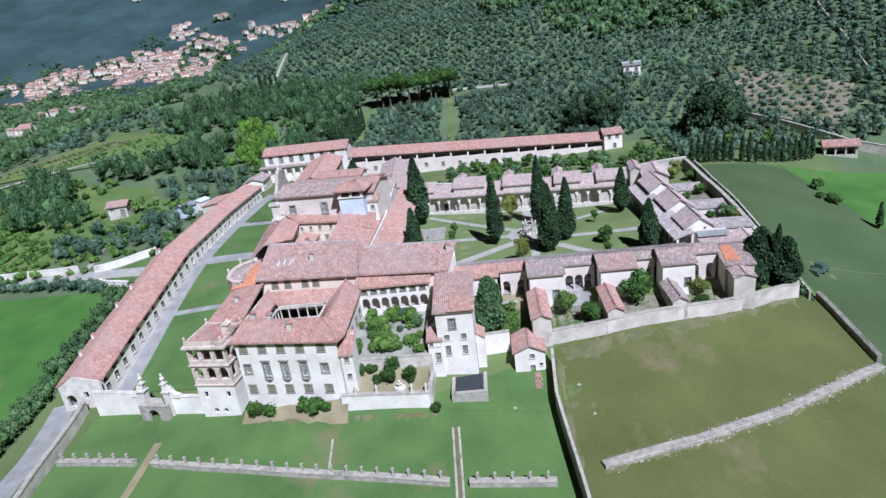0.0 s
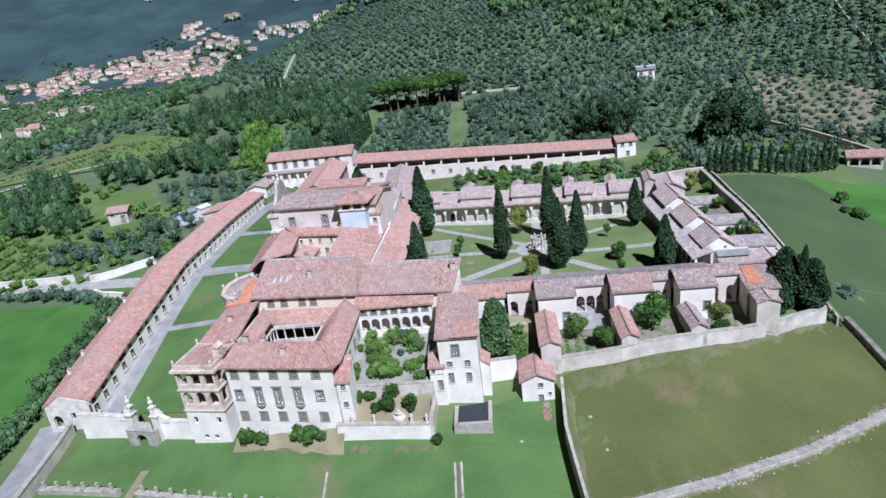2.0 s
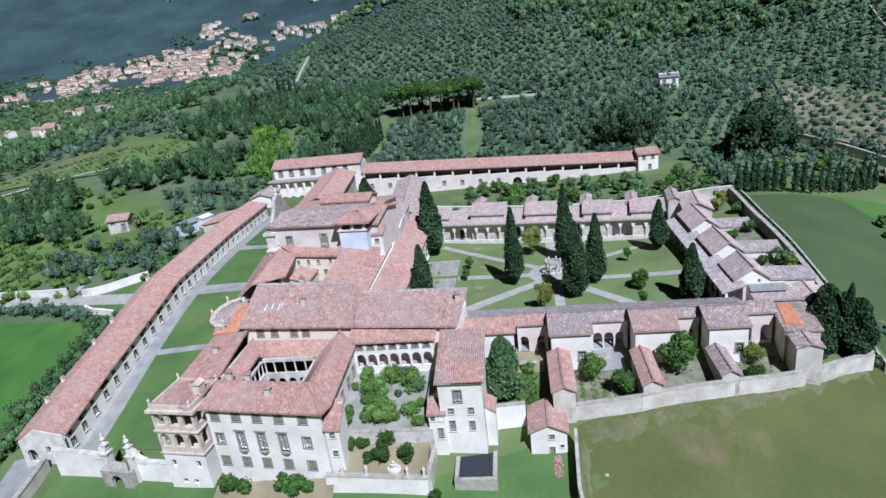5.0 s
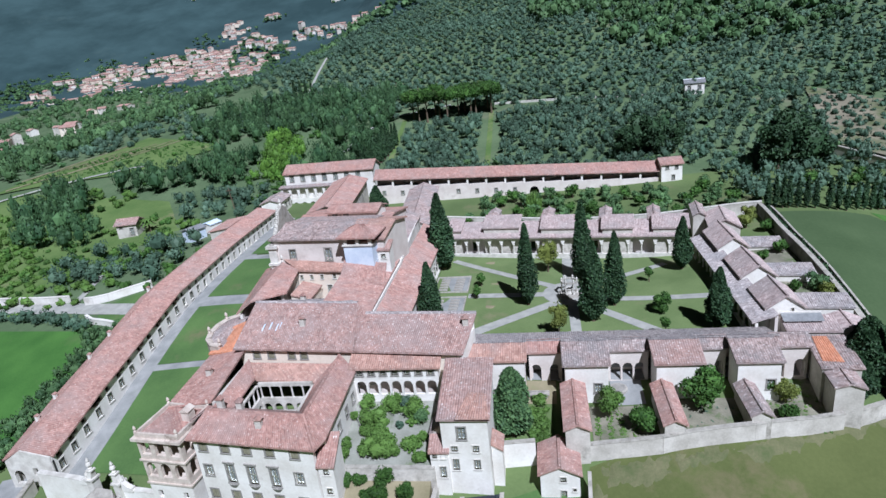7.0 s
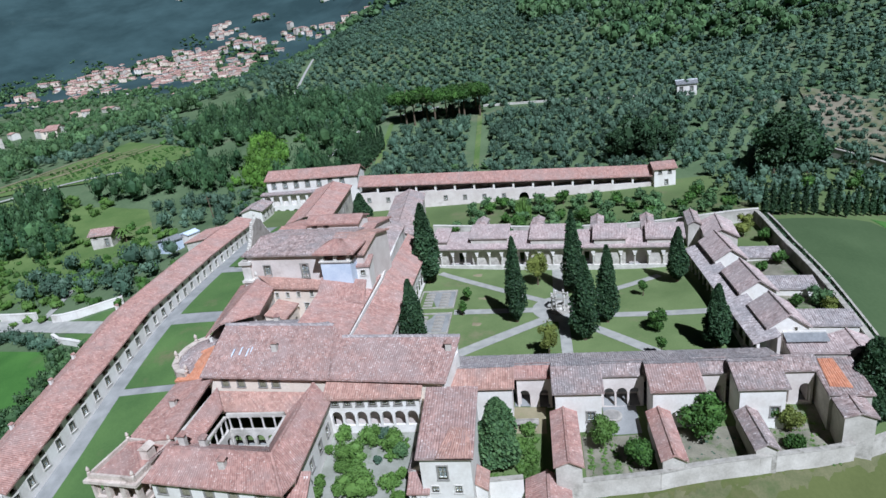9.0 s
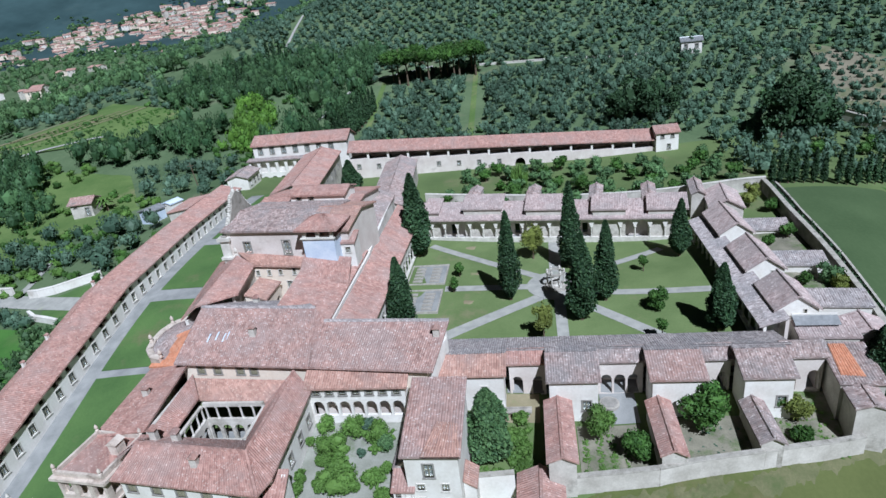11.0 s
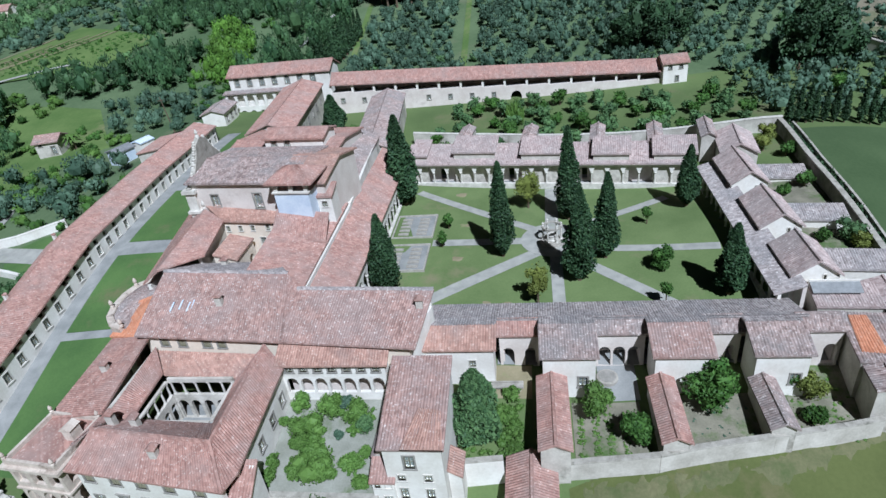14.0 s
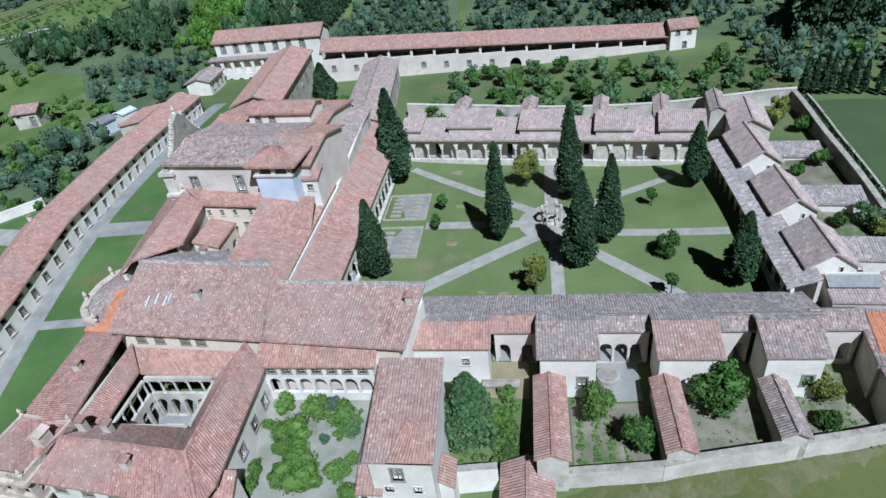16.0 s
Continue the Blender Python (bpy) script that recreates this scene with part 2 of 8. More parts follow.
class Build:
    """Collects faces for one mesh, with texture coordinates in metres."""

    def __init__(self):
        self.v, self.f, self.uv, self.at = [], [], [], {}

    def face(self, pts, uv=None):
        ids = []
        for p in pts:
            key = (round(p[0], 4), round(p[1], 4), round(p[2], 4))
            if key not in self.at:
                self.at[key] = len(self.v)
                self.v.append(key)
            ids.append(self.at[key])
        if len(set(ids)) < len(ids):
            keep = [i for i, q in enumerate(ids) if q not in ids[:i]]
            if len(keep) < 3:
                return
            pts, ids, uv = [pts[i] for i in keep], [ids[i] for i in keep], [uv[i] for i in keep] if uv else None
        self.f.append(tuple(ids))
        self.uv.extend(uv if uv else [(p[0] + p[1], p[2]) for p in pts])

    def hexa(self, a, b):
        """a: four corners below, b: the four above them, both anticlockwise from above."""
        self.face([a[3], a[2], a[1], a[0]])
        self.face(b)
        for i in range(4):
            j = (i + 1) % 4
            self.face([a[i], a[j], b[j], b[i]])

    def box(self, x0, x1, y0, y1, z0, z1):
        self.hexa([(x0, y0, z0), (x1, y0, z0), (x1, y1, z0), (x0, y1, z0)], [(x0, y0, z1), (x1, y0, z1), (x1, y1, z1), (x0, y1, z1)])

    def lathe(self, rings, n=12, cx=0.0, cy=0.0, wobble=0.0, seed=0):
        """rings: (radius, z) from the bottom up."""
        rnd = random.Random(seed)
        pts = [[(cx + r * (1 + wobble * rnd.uniform(-1, 1)) * math.cos(2 * math.pi * i / n), cy + r * (1 + wobble * rnd.uniform(-1, 1)) * math.sin(2 * math.pi * i / n), z) for i in range(n)] for r, z in rings]
        for lo, hi in zip(pts, pts[1:]):
            for i in range(n):
                j = (i + 1) % n
                self.face([lo[i], lo[j], hi[j], hi[i]])
        self.face(pts[-1])
        self.face(pts[0][::-1])

    def mesh(self, name, mat, smooth=False):
        me = bpy.data.meshes.new(name)
        me.from_pydata(self.v, [], self.f)
        layer = me.uv_layers.new(name="UVMap")
        layer.data.foreach_set("uv", np.array(self.uv, dtype=np.float32).ravel())
        me.materials.append(mat)
        if smooth:
            me.polygons.foreach_set("use_smooth", [True] * len(me.polygons))
        return me


def part(name, build, mat, parent=None, label="", smooth=False):
    ob = new(name, build.mesh(name, mat, smooth) if isinstance(build, Build) else build)
    if parent is not None:
        ob.parent = parent
    if label:
        ob["label"] = label
    return ob


def thing(name, x, y, z, rot=0.0, label="", category="", group="", kind=""):
    ob = new(name)
    ob.empty_display_size = 0.5
    ob.matrix_world = pose(x, y, z, 0, 0, rot)
    return tagged(ob, label, category, group, kind)


def wall(bd, p0, p1, z0, z1, openings=(), th=0.5):
    """A wall from p0 to p1 with its inner side to the left. openings: (u, sill, width, height, arched), u along the wall to the middle."""
    p0, p1 = Vector((p0[0], p0[1])), Vector((p1[0], p1[1]))
    d = p1 - p0
    length = d.length
    d /= length
    nrm = Vector((-d.y, d.x)) * th

    def block(u0, u1, a0, a1, b0, b1):
        """From u0 to u1, bottom a0..a1, top b0..b1."""
        if u1 - u0 < 1e-4 or (b0 - a0 < 1e-4 and b1 - a1 < 1e-4):
            return
        q0, q1 = p0 + d * u0, p0 + d * u1
        lo = [(*q0, a0), (*q1, a1), (*(q1 + nrm), a1), (*(q0 + nrm), a0)]
        hi = [(*q0, b0), (*q1, b1), (*(q1 + nrm), b1), (*(q0 + nrm), b0)]
        bd.hexa(lo, hi)

    cols = {}
    for u, s, w, h, arched in openings:
        cols.setdefault((round(u - w / 2, 3), round(u + w / 2, 3)), []).append((s, h, arched))
    # columns that overlap are merged to their widest span
    spans = sorted(cols)
    at = 0.0
    for a, b in spans:
        if a < at - 1e-3:
            continue
        block(at, a, z0, z0, z1, z1)
        base = z0
        for s, h, arched in sorted(cols[(a, b)]):
            block(a, b, base, base, s, s)
            base = s + h
            if arched:
                n, r = 8, (b - a) / 2
                spring = s + h - r
                for k in range(n):
                    x0, x1 = -r + 2 * r * k / n, -r + 2 * r * (k + 1) / n
                    h0, h1 = math.sqrt(max(r * r - x0 * x0, 0)), math.sqrt(max(r * r - x1 * x1, 0))
                    block(a + r + x0, a + r + x1, spring + h0, spring + h1, base, base)
        block(a, b, base, base, z1, z1)
        at = b
    block(at, length, z0, z0, z1, z1)


def slope(bd, e0, e1, r1, r0, pitch=0.28, amp=0.07, seed=0):
    """A tiled roof slope: e0, e1 the eave's ends, r1, r0 the upper ends. Ribs run down the slope."""
    rnd = random.Random(seed + int(abs(e0[0] * 7 + e0[1] * 13)))
    e0, e1, r0, r1 = (Vector(p) for p in (e0, e1, r0, r1))
    width, run = max((e1 - e0).length, (r1 - r0).length), max((r0 - e0).length, (r1 - e1).length)
    n, rows = max(2, int(width / pitch)) * 2, max(2, int(run / 1.6))
    grid = []
    sag = [rnd.uniform(-0.05, 0.03) for _ in range(n // 6 + 3)]
    for j in range(rows + 1):
        v = j / rows
        a, b = e0.lerp(r0, v), e1.lerp(r1, v)
        line = []
        for i in range(n + 1):
            p = a.lerp(b, i / n)
            s = i / 6.0
            k = int(s)
            dz = (sag[k] * (1 - s + k) + sag[k + 1] * (s - k)) * math.sin(math.pi * v) + (amp if i % 2 else 0) + rnd.uniform(-0.018, 0.018)
            line.append((p.x, p.y, p.z + dz))
        grid.append(line)
    for j in range(rows):
        for i in range(n):
            u0, u1, v0, v1 = width * i / n, width * (i + 1) / n, run * j / rows, run * (j + 1) / rows
            bd.face([grid[j][i], grid[j][i + 1], grid[j + 1][i + 1], grid[j + 1][i]], [(u0, v0), (u1, v0), (u1, v1), (u0, v1)])
    drop = Vector((0, 0, 0.22))
    bd.hexa([e0 - drop, e1 - drop, r1 - drop, r0 - drop], [p - Vector((0, 0, 0.02)) for p in (e0, e1, r1, r0)])


def ridge_cap(bd, a, b, r=0.16):
    """A row of ridge tiles from a to b."""
    a, b = Vector(a), Vector(b)
    d = b - a
    n = max(1, int(d.length / 0.5))
    side = Vector((-d.y, d.x, 0)).normalized()
    for i in range(n):
        p, q = a + d * (i / n), a + d * ((i + 0.96) / n)
        arc = [(-r * 1.2, -0.06), (-r * 0.7, r * 0.75), (r * 0.7, r * 0.75), (r * 1.2, -0.06)]
        s = 1 + 0.05 * ((i * 7) % 3)
        A = [p + side * x * s + Vector((0, 0, z)) for x, z in arc]
        B = [q + side * x + Vector((0, 0, z)) for x, z in arc]
        for k in range(3):
            bd.face([A[k], A[k + 1], B[k + 1], B[k]])


WINDOW_CACHE = {}


def window(parent, x, y, z, rot, w, h, style="plain"):
    """A window in an opening w by h whose sill's middle is at x, y, z; local -y looks out."""
    key = (round(w, 2), round(h, 2), style)
    if key not in WINDOW_CACHE:
        fr = Build()
        t = 0.16 if style != "small" else 0.10
        fr.box(-w / 2 - t, -w / 2, -0.05, 0.2, 0, h)
        fr.box(w / 2, w / 2 + t, -0.05, 0.2, 0, h)
        fr.box(-w / 2 - t, w / 2 + t, -0.07, 0.2, h, h + t)
        fr.box(-w / 2 - t - 0.05, w / 2 + t + 0.05, -0.12, 0.2, -0.12, 0)
        if style == "tall":
            fr.box(-w / 2 - t - 0.12, w / 2 + t + 0.12, -0.16, 0.1, h + t + 0.08, h + t + 0.2)
        ca = Build()
        for a, b, c, d in ((-w / 2, -w / 2 + 0.07, 0, h), (w / 2 - 0.07, w / 2, 0, h), (-0.05, 0.05, 0, h), (-w / 2, w / 2, 0, 0.07), (-w / 2, w / 2, h - 0.07, h), (-w / 2, w / 2, h * 0.5 - 0.03, h * 0.5 + 0.03)):
            ca.box(a, b, 0.16, 0.22, c, d)
        pa = Build()
        pa.box(-w / 2 + 0.02, w / 2 - 0.02, 0.185, 0.2, 0.02, h - 0.02)
        sh = Build()
        if style == "shut":
            for sx in (-1, 1):
                x0, x1 = sorted((sx * 0.015, sx * (w / 2 - 0.02)))
                sh.box(x0, x1, 0.06, 0.10, 0.02, h - 0.02)
                for k in range(int(h / 0.14)):
                    sh.box(x0 + 0.05, x1 - 0.05, 0.04, 0.07, 0.08 + k * 0.14, 0.15 + k * 0.14)
        WINDOW_CACHE[key] = (fr.mesh("window_surround", STONE_PALE if style == "small" else STONE_TRIM), ca.mesh("casement", SHUTTER if style != "white" else PLASTER), pa.mesh("pane", GLASS), sh.mesh("shutter", SHUTTER) if style == "shut" else None)
    fr, ca, pa, sh = WINDOW_CACHE[key]
    win = new("window", fr)
    win.parent = parent
    win.matrix_local = pose(x, y, z, 0, 0, rot)
    for nm, me in (("casement", ca), ("pane", pa), ("shutter", sh)):
        if me:
            ob = new(nm, me)
            ob.parent = win
            if nm == "pane":
                ob.visible_shadow = False
    return win


def house(name, x, y, zb, w, d, h, rise=1.5, ridge="x", rot=0.0, over=0.45, wins=None, plaster=None, tiles=None, label="", category="building", group="", floor_drop=2.0, skip="", arches=None):
    """A house with its middle at x, y, walls w by d from zb to zb + h, and a tiled roof. ridge: x, y, N, S, E or W (the high side of a lean-to), hipS.
    wins: side to list of (u, sill over zb, width, height, style), u from the middle. skip: sides with no wall. arches: side to the same list, open."""
    plaster, tiles, wins, arches = plaster or PLASTER, tiles or TILE_RED, wins or {}, arches or {}
    top = thing(name, x, y, zb, rot, label, category, group)
    ends = {"S": ((-w / 2, -d / 2), (w / 2, -d / 2), 0), "E": ((w / 2, -d / 2), (w / 2, d / 2), 90), "N": ((w / 2, d / 2), (-w / 2, d / 2), 180), "W": ((-w / 2, d / 2), (-w / 2, -d / 2), 270)}
    th = 0.45
    for side, (a, b, turn) in ends.items():
        if side in skip:
            continue
        length = w if side in "SN" else d
        # side walls stand between the front and back walls
        if side in "EW":
            a = (a[0], a[1] + (th if side == "E" else -th) + (0.002 if side == "E" else -0.002))
            b = (b[0], b[1] - (th if side == "E" else -th) - (0.002 if side == "E" else -0.002))
        inset = th + 0.002 if side in "EW" else 0
        bd = Build()
        ops = [(u + length / 2 - inset, s, ww, hh, st == "arch") for u, s, ww, hh, st in wins.get(side, [])] + [(u + length / 2 - inset, s, ww, hh, True) for u, s, ww, hh, st in arches.get(side, [])]
        hw = h
        if ridge in "NSEW" and len(ridge) == 1:
            opposite = {"N": "S", "S": "N", "E": "W", "W": "E"}[ridge]
            hw = h + rise - 0.02 if side == ridge else h
        wall(bd, a, b, -floor_drop, hw - 0.24, ops, th)
        # gable or sloping top
        if (ridge == "x" and side in "EW") or (ridge == "y" and side in "SN") or (ridge == "hipS" and side == "N"):
            A, B = Vector(a), Vector(b)
            nrm = Vector((-(B - A).y, (B - A).x)).normalized() * th
            M = (A + B) / 2
            zt = h - 0.24
            f0 = [(*A, zt), (*B, zt), (*M, zt + rise)]
            f1 = [(*(A + nrm), zt), (*(B + nrm), zt), (*(M + nrm), zt + rise)]
            bd.face(f0)
            bd.face(f1[::-1])
            bd.face([f0[1], f1[1], f1[2], f0[2]])
            bd.face([f0[0], f0[2], f1[2], f1[0]])
        if len(ridge) == 1 and ridge in "NSEW" and side != ridge and side != opposite:
            A, B = Vector(a), Vector(b)
            nrm = Vector((-(B - A).y, (B - A).x)).normalized() * th
            zt = h - 0.24
            high = B if (Vector(b) - Vector(a)).dot(Vector({"N": (0, 1), "S": (0, -1), "E": (1, 0), "W": (-1, 0)}[ridge])) > 0 else A
            f0 = [(*A, zt), (*B, zt), (*high, zt + rise)]
            f1 = [(*(A + nrm), zt), (*(B + nrm), zt), (*(high + nrm), zt + rise)]
            if high is A:
                f0, f1 = [f0[0], f0[1], f0[2]], [f1[0], f1[1], f1[2]]
            bd.face(f0)
            bd.face(f1[::-1])
            for i in range(3):
                j = (i + 1) % 3
                bd.face([f0[i], f1[i], f1[j], f0[j]])
        part("wall", bd, plaster, top)
        for u, s, ww, hh, st in wins.get(side, []):
            px, py = {"S": (u, -d / 2), "E": (w / 2, u), "N": (-u, d / 2), "W": (-w / 2, -u)}[side]
            window(top, px, py, s, turn, ww, hh, st)
    rf = Build()
    x0, x1, y0, y1 = -w / 2 - over, w / 2 + over, -d / 2 - over, d / 2 + over
    if ridge in ("x", "y"):
        if ridge == "x":
            e = h - rise * over / (d / 2)
            slope(rf, (x0, y0, e), (x1, y0, e), (x1, 0, h + rise), (x0, 0, h + rise))
            slope(rf, (x1, y1, e), (x0, y1, e), (x0, 0, h + rise), (x1, 0, h + rise))
            ridge_cap(rf, (x0, 0, h + rise), (x1, 0, h + rise))
        else:
            e = h - rise * over / (w / 2)
            slope(rf, (x0, y1, e), (x0, y0, e), (0, y0, h + rise), (0, y1, h + rise))
            slope(rf, (x1, y0, e), (x1, y1, e), (0, y1, h + rise), (0, y0, h + rise))
            ridge_cap(rf, (0, y0, h + rise), (0, y1, h + rise))
    elif ridge == "hipS":
        e, hip = h - rise * over / (w / 2), y0 + w * 0.55
        slope(rf, (x0, y1, e), (x0, y0, e), (0, hip, h + rise), (0, y1, h + rise))
        slope(rf, (x1, y0, e), (x1, y1, e), (0, y1, h + rise), (0, hip, h + rise))
        hp = Build()
        slope(hp, (x0, y0, e), (x1, y0, e), (0, hip, h + rise), (0, hip, h + rise))
        part("hip_roof", hp, TILE_RED, top, "hip end with redder tiles")
        ridge_cap(rf, (0, hip, h + rise), (0, y1, h + rise))
        for sx in (x0, x1):
            ridge_cap(rf, (sx, y0, e), (0, hip, h + rise))
    else:
        lo, hi = h - rise * over / (d if ridge in "NS" else w), h + rise
        if ridge == "N":
            slope(rf, (x0, y0, lo), (x1, y0, lo), (x1, d / 2, hi), (x0, d / 2, hi))
        elif ridge == "S":
            slope(rf, (x1, y1, lo), (x0, y1, lo), (x0, -d / 2, hi), (x1, -d / 2, hi))
        elif ridge == "E":
            slope(rf, (x0, y1, lo), (x0, y0, lo), (w / 2, y0, hi), (w / 2, y1, hi))
        else:
            slope(rf, (x1, y0, lo), (x1, y1, lo), (-w / 2, y1, hi), (-w / 2, y0, hi))
    part("roof", rf, tiles, top)
    return top


def spread(n, a, b):
    """n places evenly between a and b."""
    return [a + (b - a) * (i + 0.5) / n for i in range(n)]

# ---- the lie of the land ----
SPOTS_NEAR = [(-55, 78, -9.7), (-40, 74, -8.9), (-28, 73, -8.5), (-24, 73.2, -7.9), (-17, 72.4, -7.0), (-17, 67.5, -8.6), (-12, 70, -8.0), (5, 70, -7.5), (16, 75, -6.6), (22, 72, -7.8), (22, 58, -10.8), (-52, 64, -10.2), (-20, 60, -10.3), (48, 68, -11.8), (66, 78, -12.0), (64, 93, -7.6), (20, 79.4, -3.8), (29, 80, -3.1), (40, 82.6, -3.2), (50, 85.6, -4.1), (60, 90, -5.2), (29, 74, -6.0), (45, 77, -7.2), (-42, 86, -6.6), (-44, 98, -3.6), (-46, 116, 0.3), (-47, 140, 2.2), (-50, 166, 2.8), (-51, 181, 1.2), (0, 105, 0), (40, 104, 0), (0, 135, 0), (40, 131, 0), (20, 118, 0), (60, 144, 3.0), (61, 120, 1.2), (60, 104, -1.5)]
SPOTS_MID = [(-68, 122, -0.2), (-75, 98, -6.5), (-82, 76, -12), (0, 82, -3.2), (24, 88, -2.6), (43, 89, -2.8), (78, 150, 1.0), (92, 146, -4.0), (70, 104, -7.5), (12, 180, 0.6), (35, 182, 0.6), (-20, 164, 1.2), (54, 180, 0.9), (-3, 262, 14), (32, 230, 9.5), (-52, 262, 13), (74, 258, 16), (122, 330, 28), (-104, 166, 0), (-177, 224, 8)]
SPOTS_FAR = [(-109, 386, 40), (-60, 330, 26), (40, 380, 42), (220, 380, 62), (180, 230, 14), (170, 120, -10), (160, 0, -22), (0, -60, -20), (-160, 0, -26), (-190, 110, -14), (-320, 200, -10), (-330, 420, 6), (-230, 330, 10), (-180, 460, 24), (320, 220, 20)]
_S = np.array(SPOTS_NEAR + SPOTS_MID + SPOTS_FAR, dtype=float)


def _kernel(a, b):
    r2 = ((a[:, None, :] - b[None, :, :]) ** 2).sum(-1) / 1e4
    return 0.5 * r2 * np.log(r2 + 1e-9)


_n = len(_S)
_A = np.zeros((_n + 3, _n + 3))
_A[:_n, :_n] = _kernel(_S[:, :2], _S[:, :2]) + np.eye(_n) * 0.002
_A[:_n, _n:] = np.c_[np.ones(_n), _S[:, :2] / 100]
_A[_n:, :_n] = _A[:_n, _n:].T
_W = np.linalg.solve(_A, np.r_[_S[:, 2], np.zeros(3)])


def ground_at(xy):
    """Heights of the ground at an array of places."""
    xy = np.atleast_2d(np.asarray(xy, dtype=float))
    c = np.c_[np.clip(xy[:, 0], -330, 330), np.clip(xy[:, 1], -60, 460)]
    z = _kernel(c, _S[:, :2]) @ _W[:_n] + np.c_[np.ones(len(c)), c / 100] @ _W[_n:]
    beyond = np.maximum(xy[:, 1] - 460, 0)
    x = xy[:, 0]
    # the wooded hill behind, and the mountain across the valley
    hill = np.clip((x + 330) / 300, 0, 1)
    z += beyond * (0.02 + 0.30 * hill ** 1.5)
    far = np.maximum(np.hypot(x * 0.9 + 200, xy[:, 1]) - 900, 0)
    z += np.where(xy[:, 1] > 0, far * 0.42, 0.0) * (1 - 0.6 * hill)
    right = np.maximum(x - 330, 0)
    z += right * 0.12 * (xy[:, 1] > 150)
    # rolling unevenness away from the walled precinct
    outside = np.clip((np.hypot(x - 5, xy[:, 1] - 115) - 130) / 120, 0, 1)
    swell = outside * (2.0 + np.clip((xy[:, 1] - 500) / 40, 0, 30))
    for i in np.flatnonzero(swell > 0):
        z[i] += swell[i] * noise.noise(Vector((xy[i, 0] * 0.02, xy[i, 1] * 0.02, 0)))
    return z


def ground_z(x, y):
    return float(ground_at([(x, y)])[0])


def axis(core, step, far):
    a, b = core
    out = list(np.arange(a, b + step, step))
    s, up = step, out[-1]
    while up < far[1]:
        s *= 1.18
        up += s
        out.append(up)
    s, dn = step, out[0]
    while dn > far[0]:
        s *= 1.18
        dn -= s
        out.insert(0, dn)
    return np.array(out)


xs, ys = axis((-190, 140), 2.5, (-2600, 2600)), axis((44, 290), 2.5, (-500, 3400))
gx, gy = np.meshgrid(xs, ys)
gz = ground_at(np.c_[gx.ravel(), gy.ravel()])
nx, ny = len(xs), len(ys)
idx = np.arange(nx * ny).reshape(ny, nx)
quads = np.stack([idx[:-1, :-1], idx[:-1, 1:], idx[1:, 1:], idx[1:, :-1]], -1).reshape(-1, 4)
me = bpy.data.meshes.new("ground")
me.from_pydata(np.c_[gx.ravel(), gy.ravel(), gz].tolist(), [], quads.tolist())
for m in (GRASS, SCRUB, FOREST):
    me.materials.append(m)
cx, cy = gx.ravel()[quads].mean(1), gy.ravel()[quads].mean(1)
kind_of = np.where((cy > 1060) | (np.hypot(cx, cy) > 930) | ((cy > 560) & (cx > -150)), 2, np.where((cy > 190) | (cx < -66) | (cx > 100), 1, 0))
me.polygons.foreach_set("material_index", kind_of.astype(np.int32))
me.polygons.foreach_set("use_smooth", [True] * len(me.polygons))
ground = tagged(new("ground", me), "grassy ground rising to scrubby and wooded hills", "ground", kind="structure")


def d_edge(a, b, c, d):
    """Half the sum of the two cross edges of an outline."""
    return (d - a + c - b) / 2


def drape(name, outline, mat, label, category, lift=0.06, step=1.5, parent=None, ragged=0.0):
    """A patch laid on the ground inside a convex outline of four corners. ragged: how far its edge sinks unevenly into the ground, in metres."""
    a, b, c, d = (np.array(p, dtype=float) for p in outline)
    n = max(2, int(max(np.linalg.norm(b - a), np.linalg.norm(c - d)) / step))
    m = max(1, int(max(np.linalg.norm(d - a), np.linalg.norm(c - b)) / step))
    bd = Build()
    pts = [[(a * (1 - i / n) + b * i / n) * (1 - j / m) + (d * (1 - i / n) + c * i / n) * j / m for i in range(n + 1)] for j in range(m + 1)]
    flat = np.array([p for row in pts for p in row])
    z = ground_at(flat) + lift
    if ragged:
        for k, (x, y) in enumerate(flat):
            j, i = divmod(k, n + 1)
            off = min(min(i, n - i) * np.linalg.norm(b - a) / n, min(j, m - j) * np.linalg.norm(d_edge(a, b, c, d)) / m)
            sunk = 1 - off / ragged + 0.7 * noise.noise(Vector((x * 0.3, y * 0.3, 9.1))) + 0.4 * noise.noise(Vector((x * 1.7, y * 1.7, 2.3)))
            z[k] -= max(0.0, sunk) * 0.3
    P = [[(*flat[j * (n + 1) + i], z[j * (n + 1) + i]) for i in range(n + 1)] for j in range(m + 1)]
    for j in range(m):
        for i in range(n):
            bd.face([P[j][i], P[j][i + 1], P[j + 1][i + 1], P[j + 1][i]])
    ob = part(name, bd, mat, parent)
    return ob if parent is not None else tagged(ob, label, category, kind="structure")


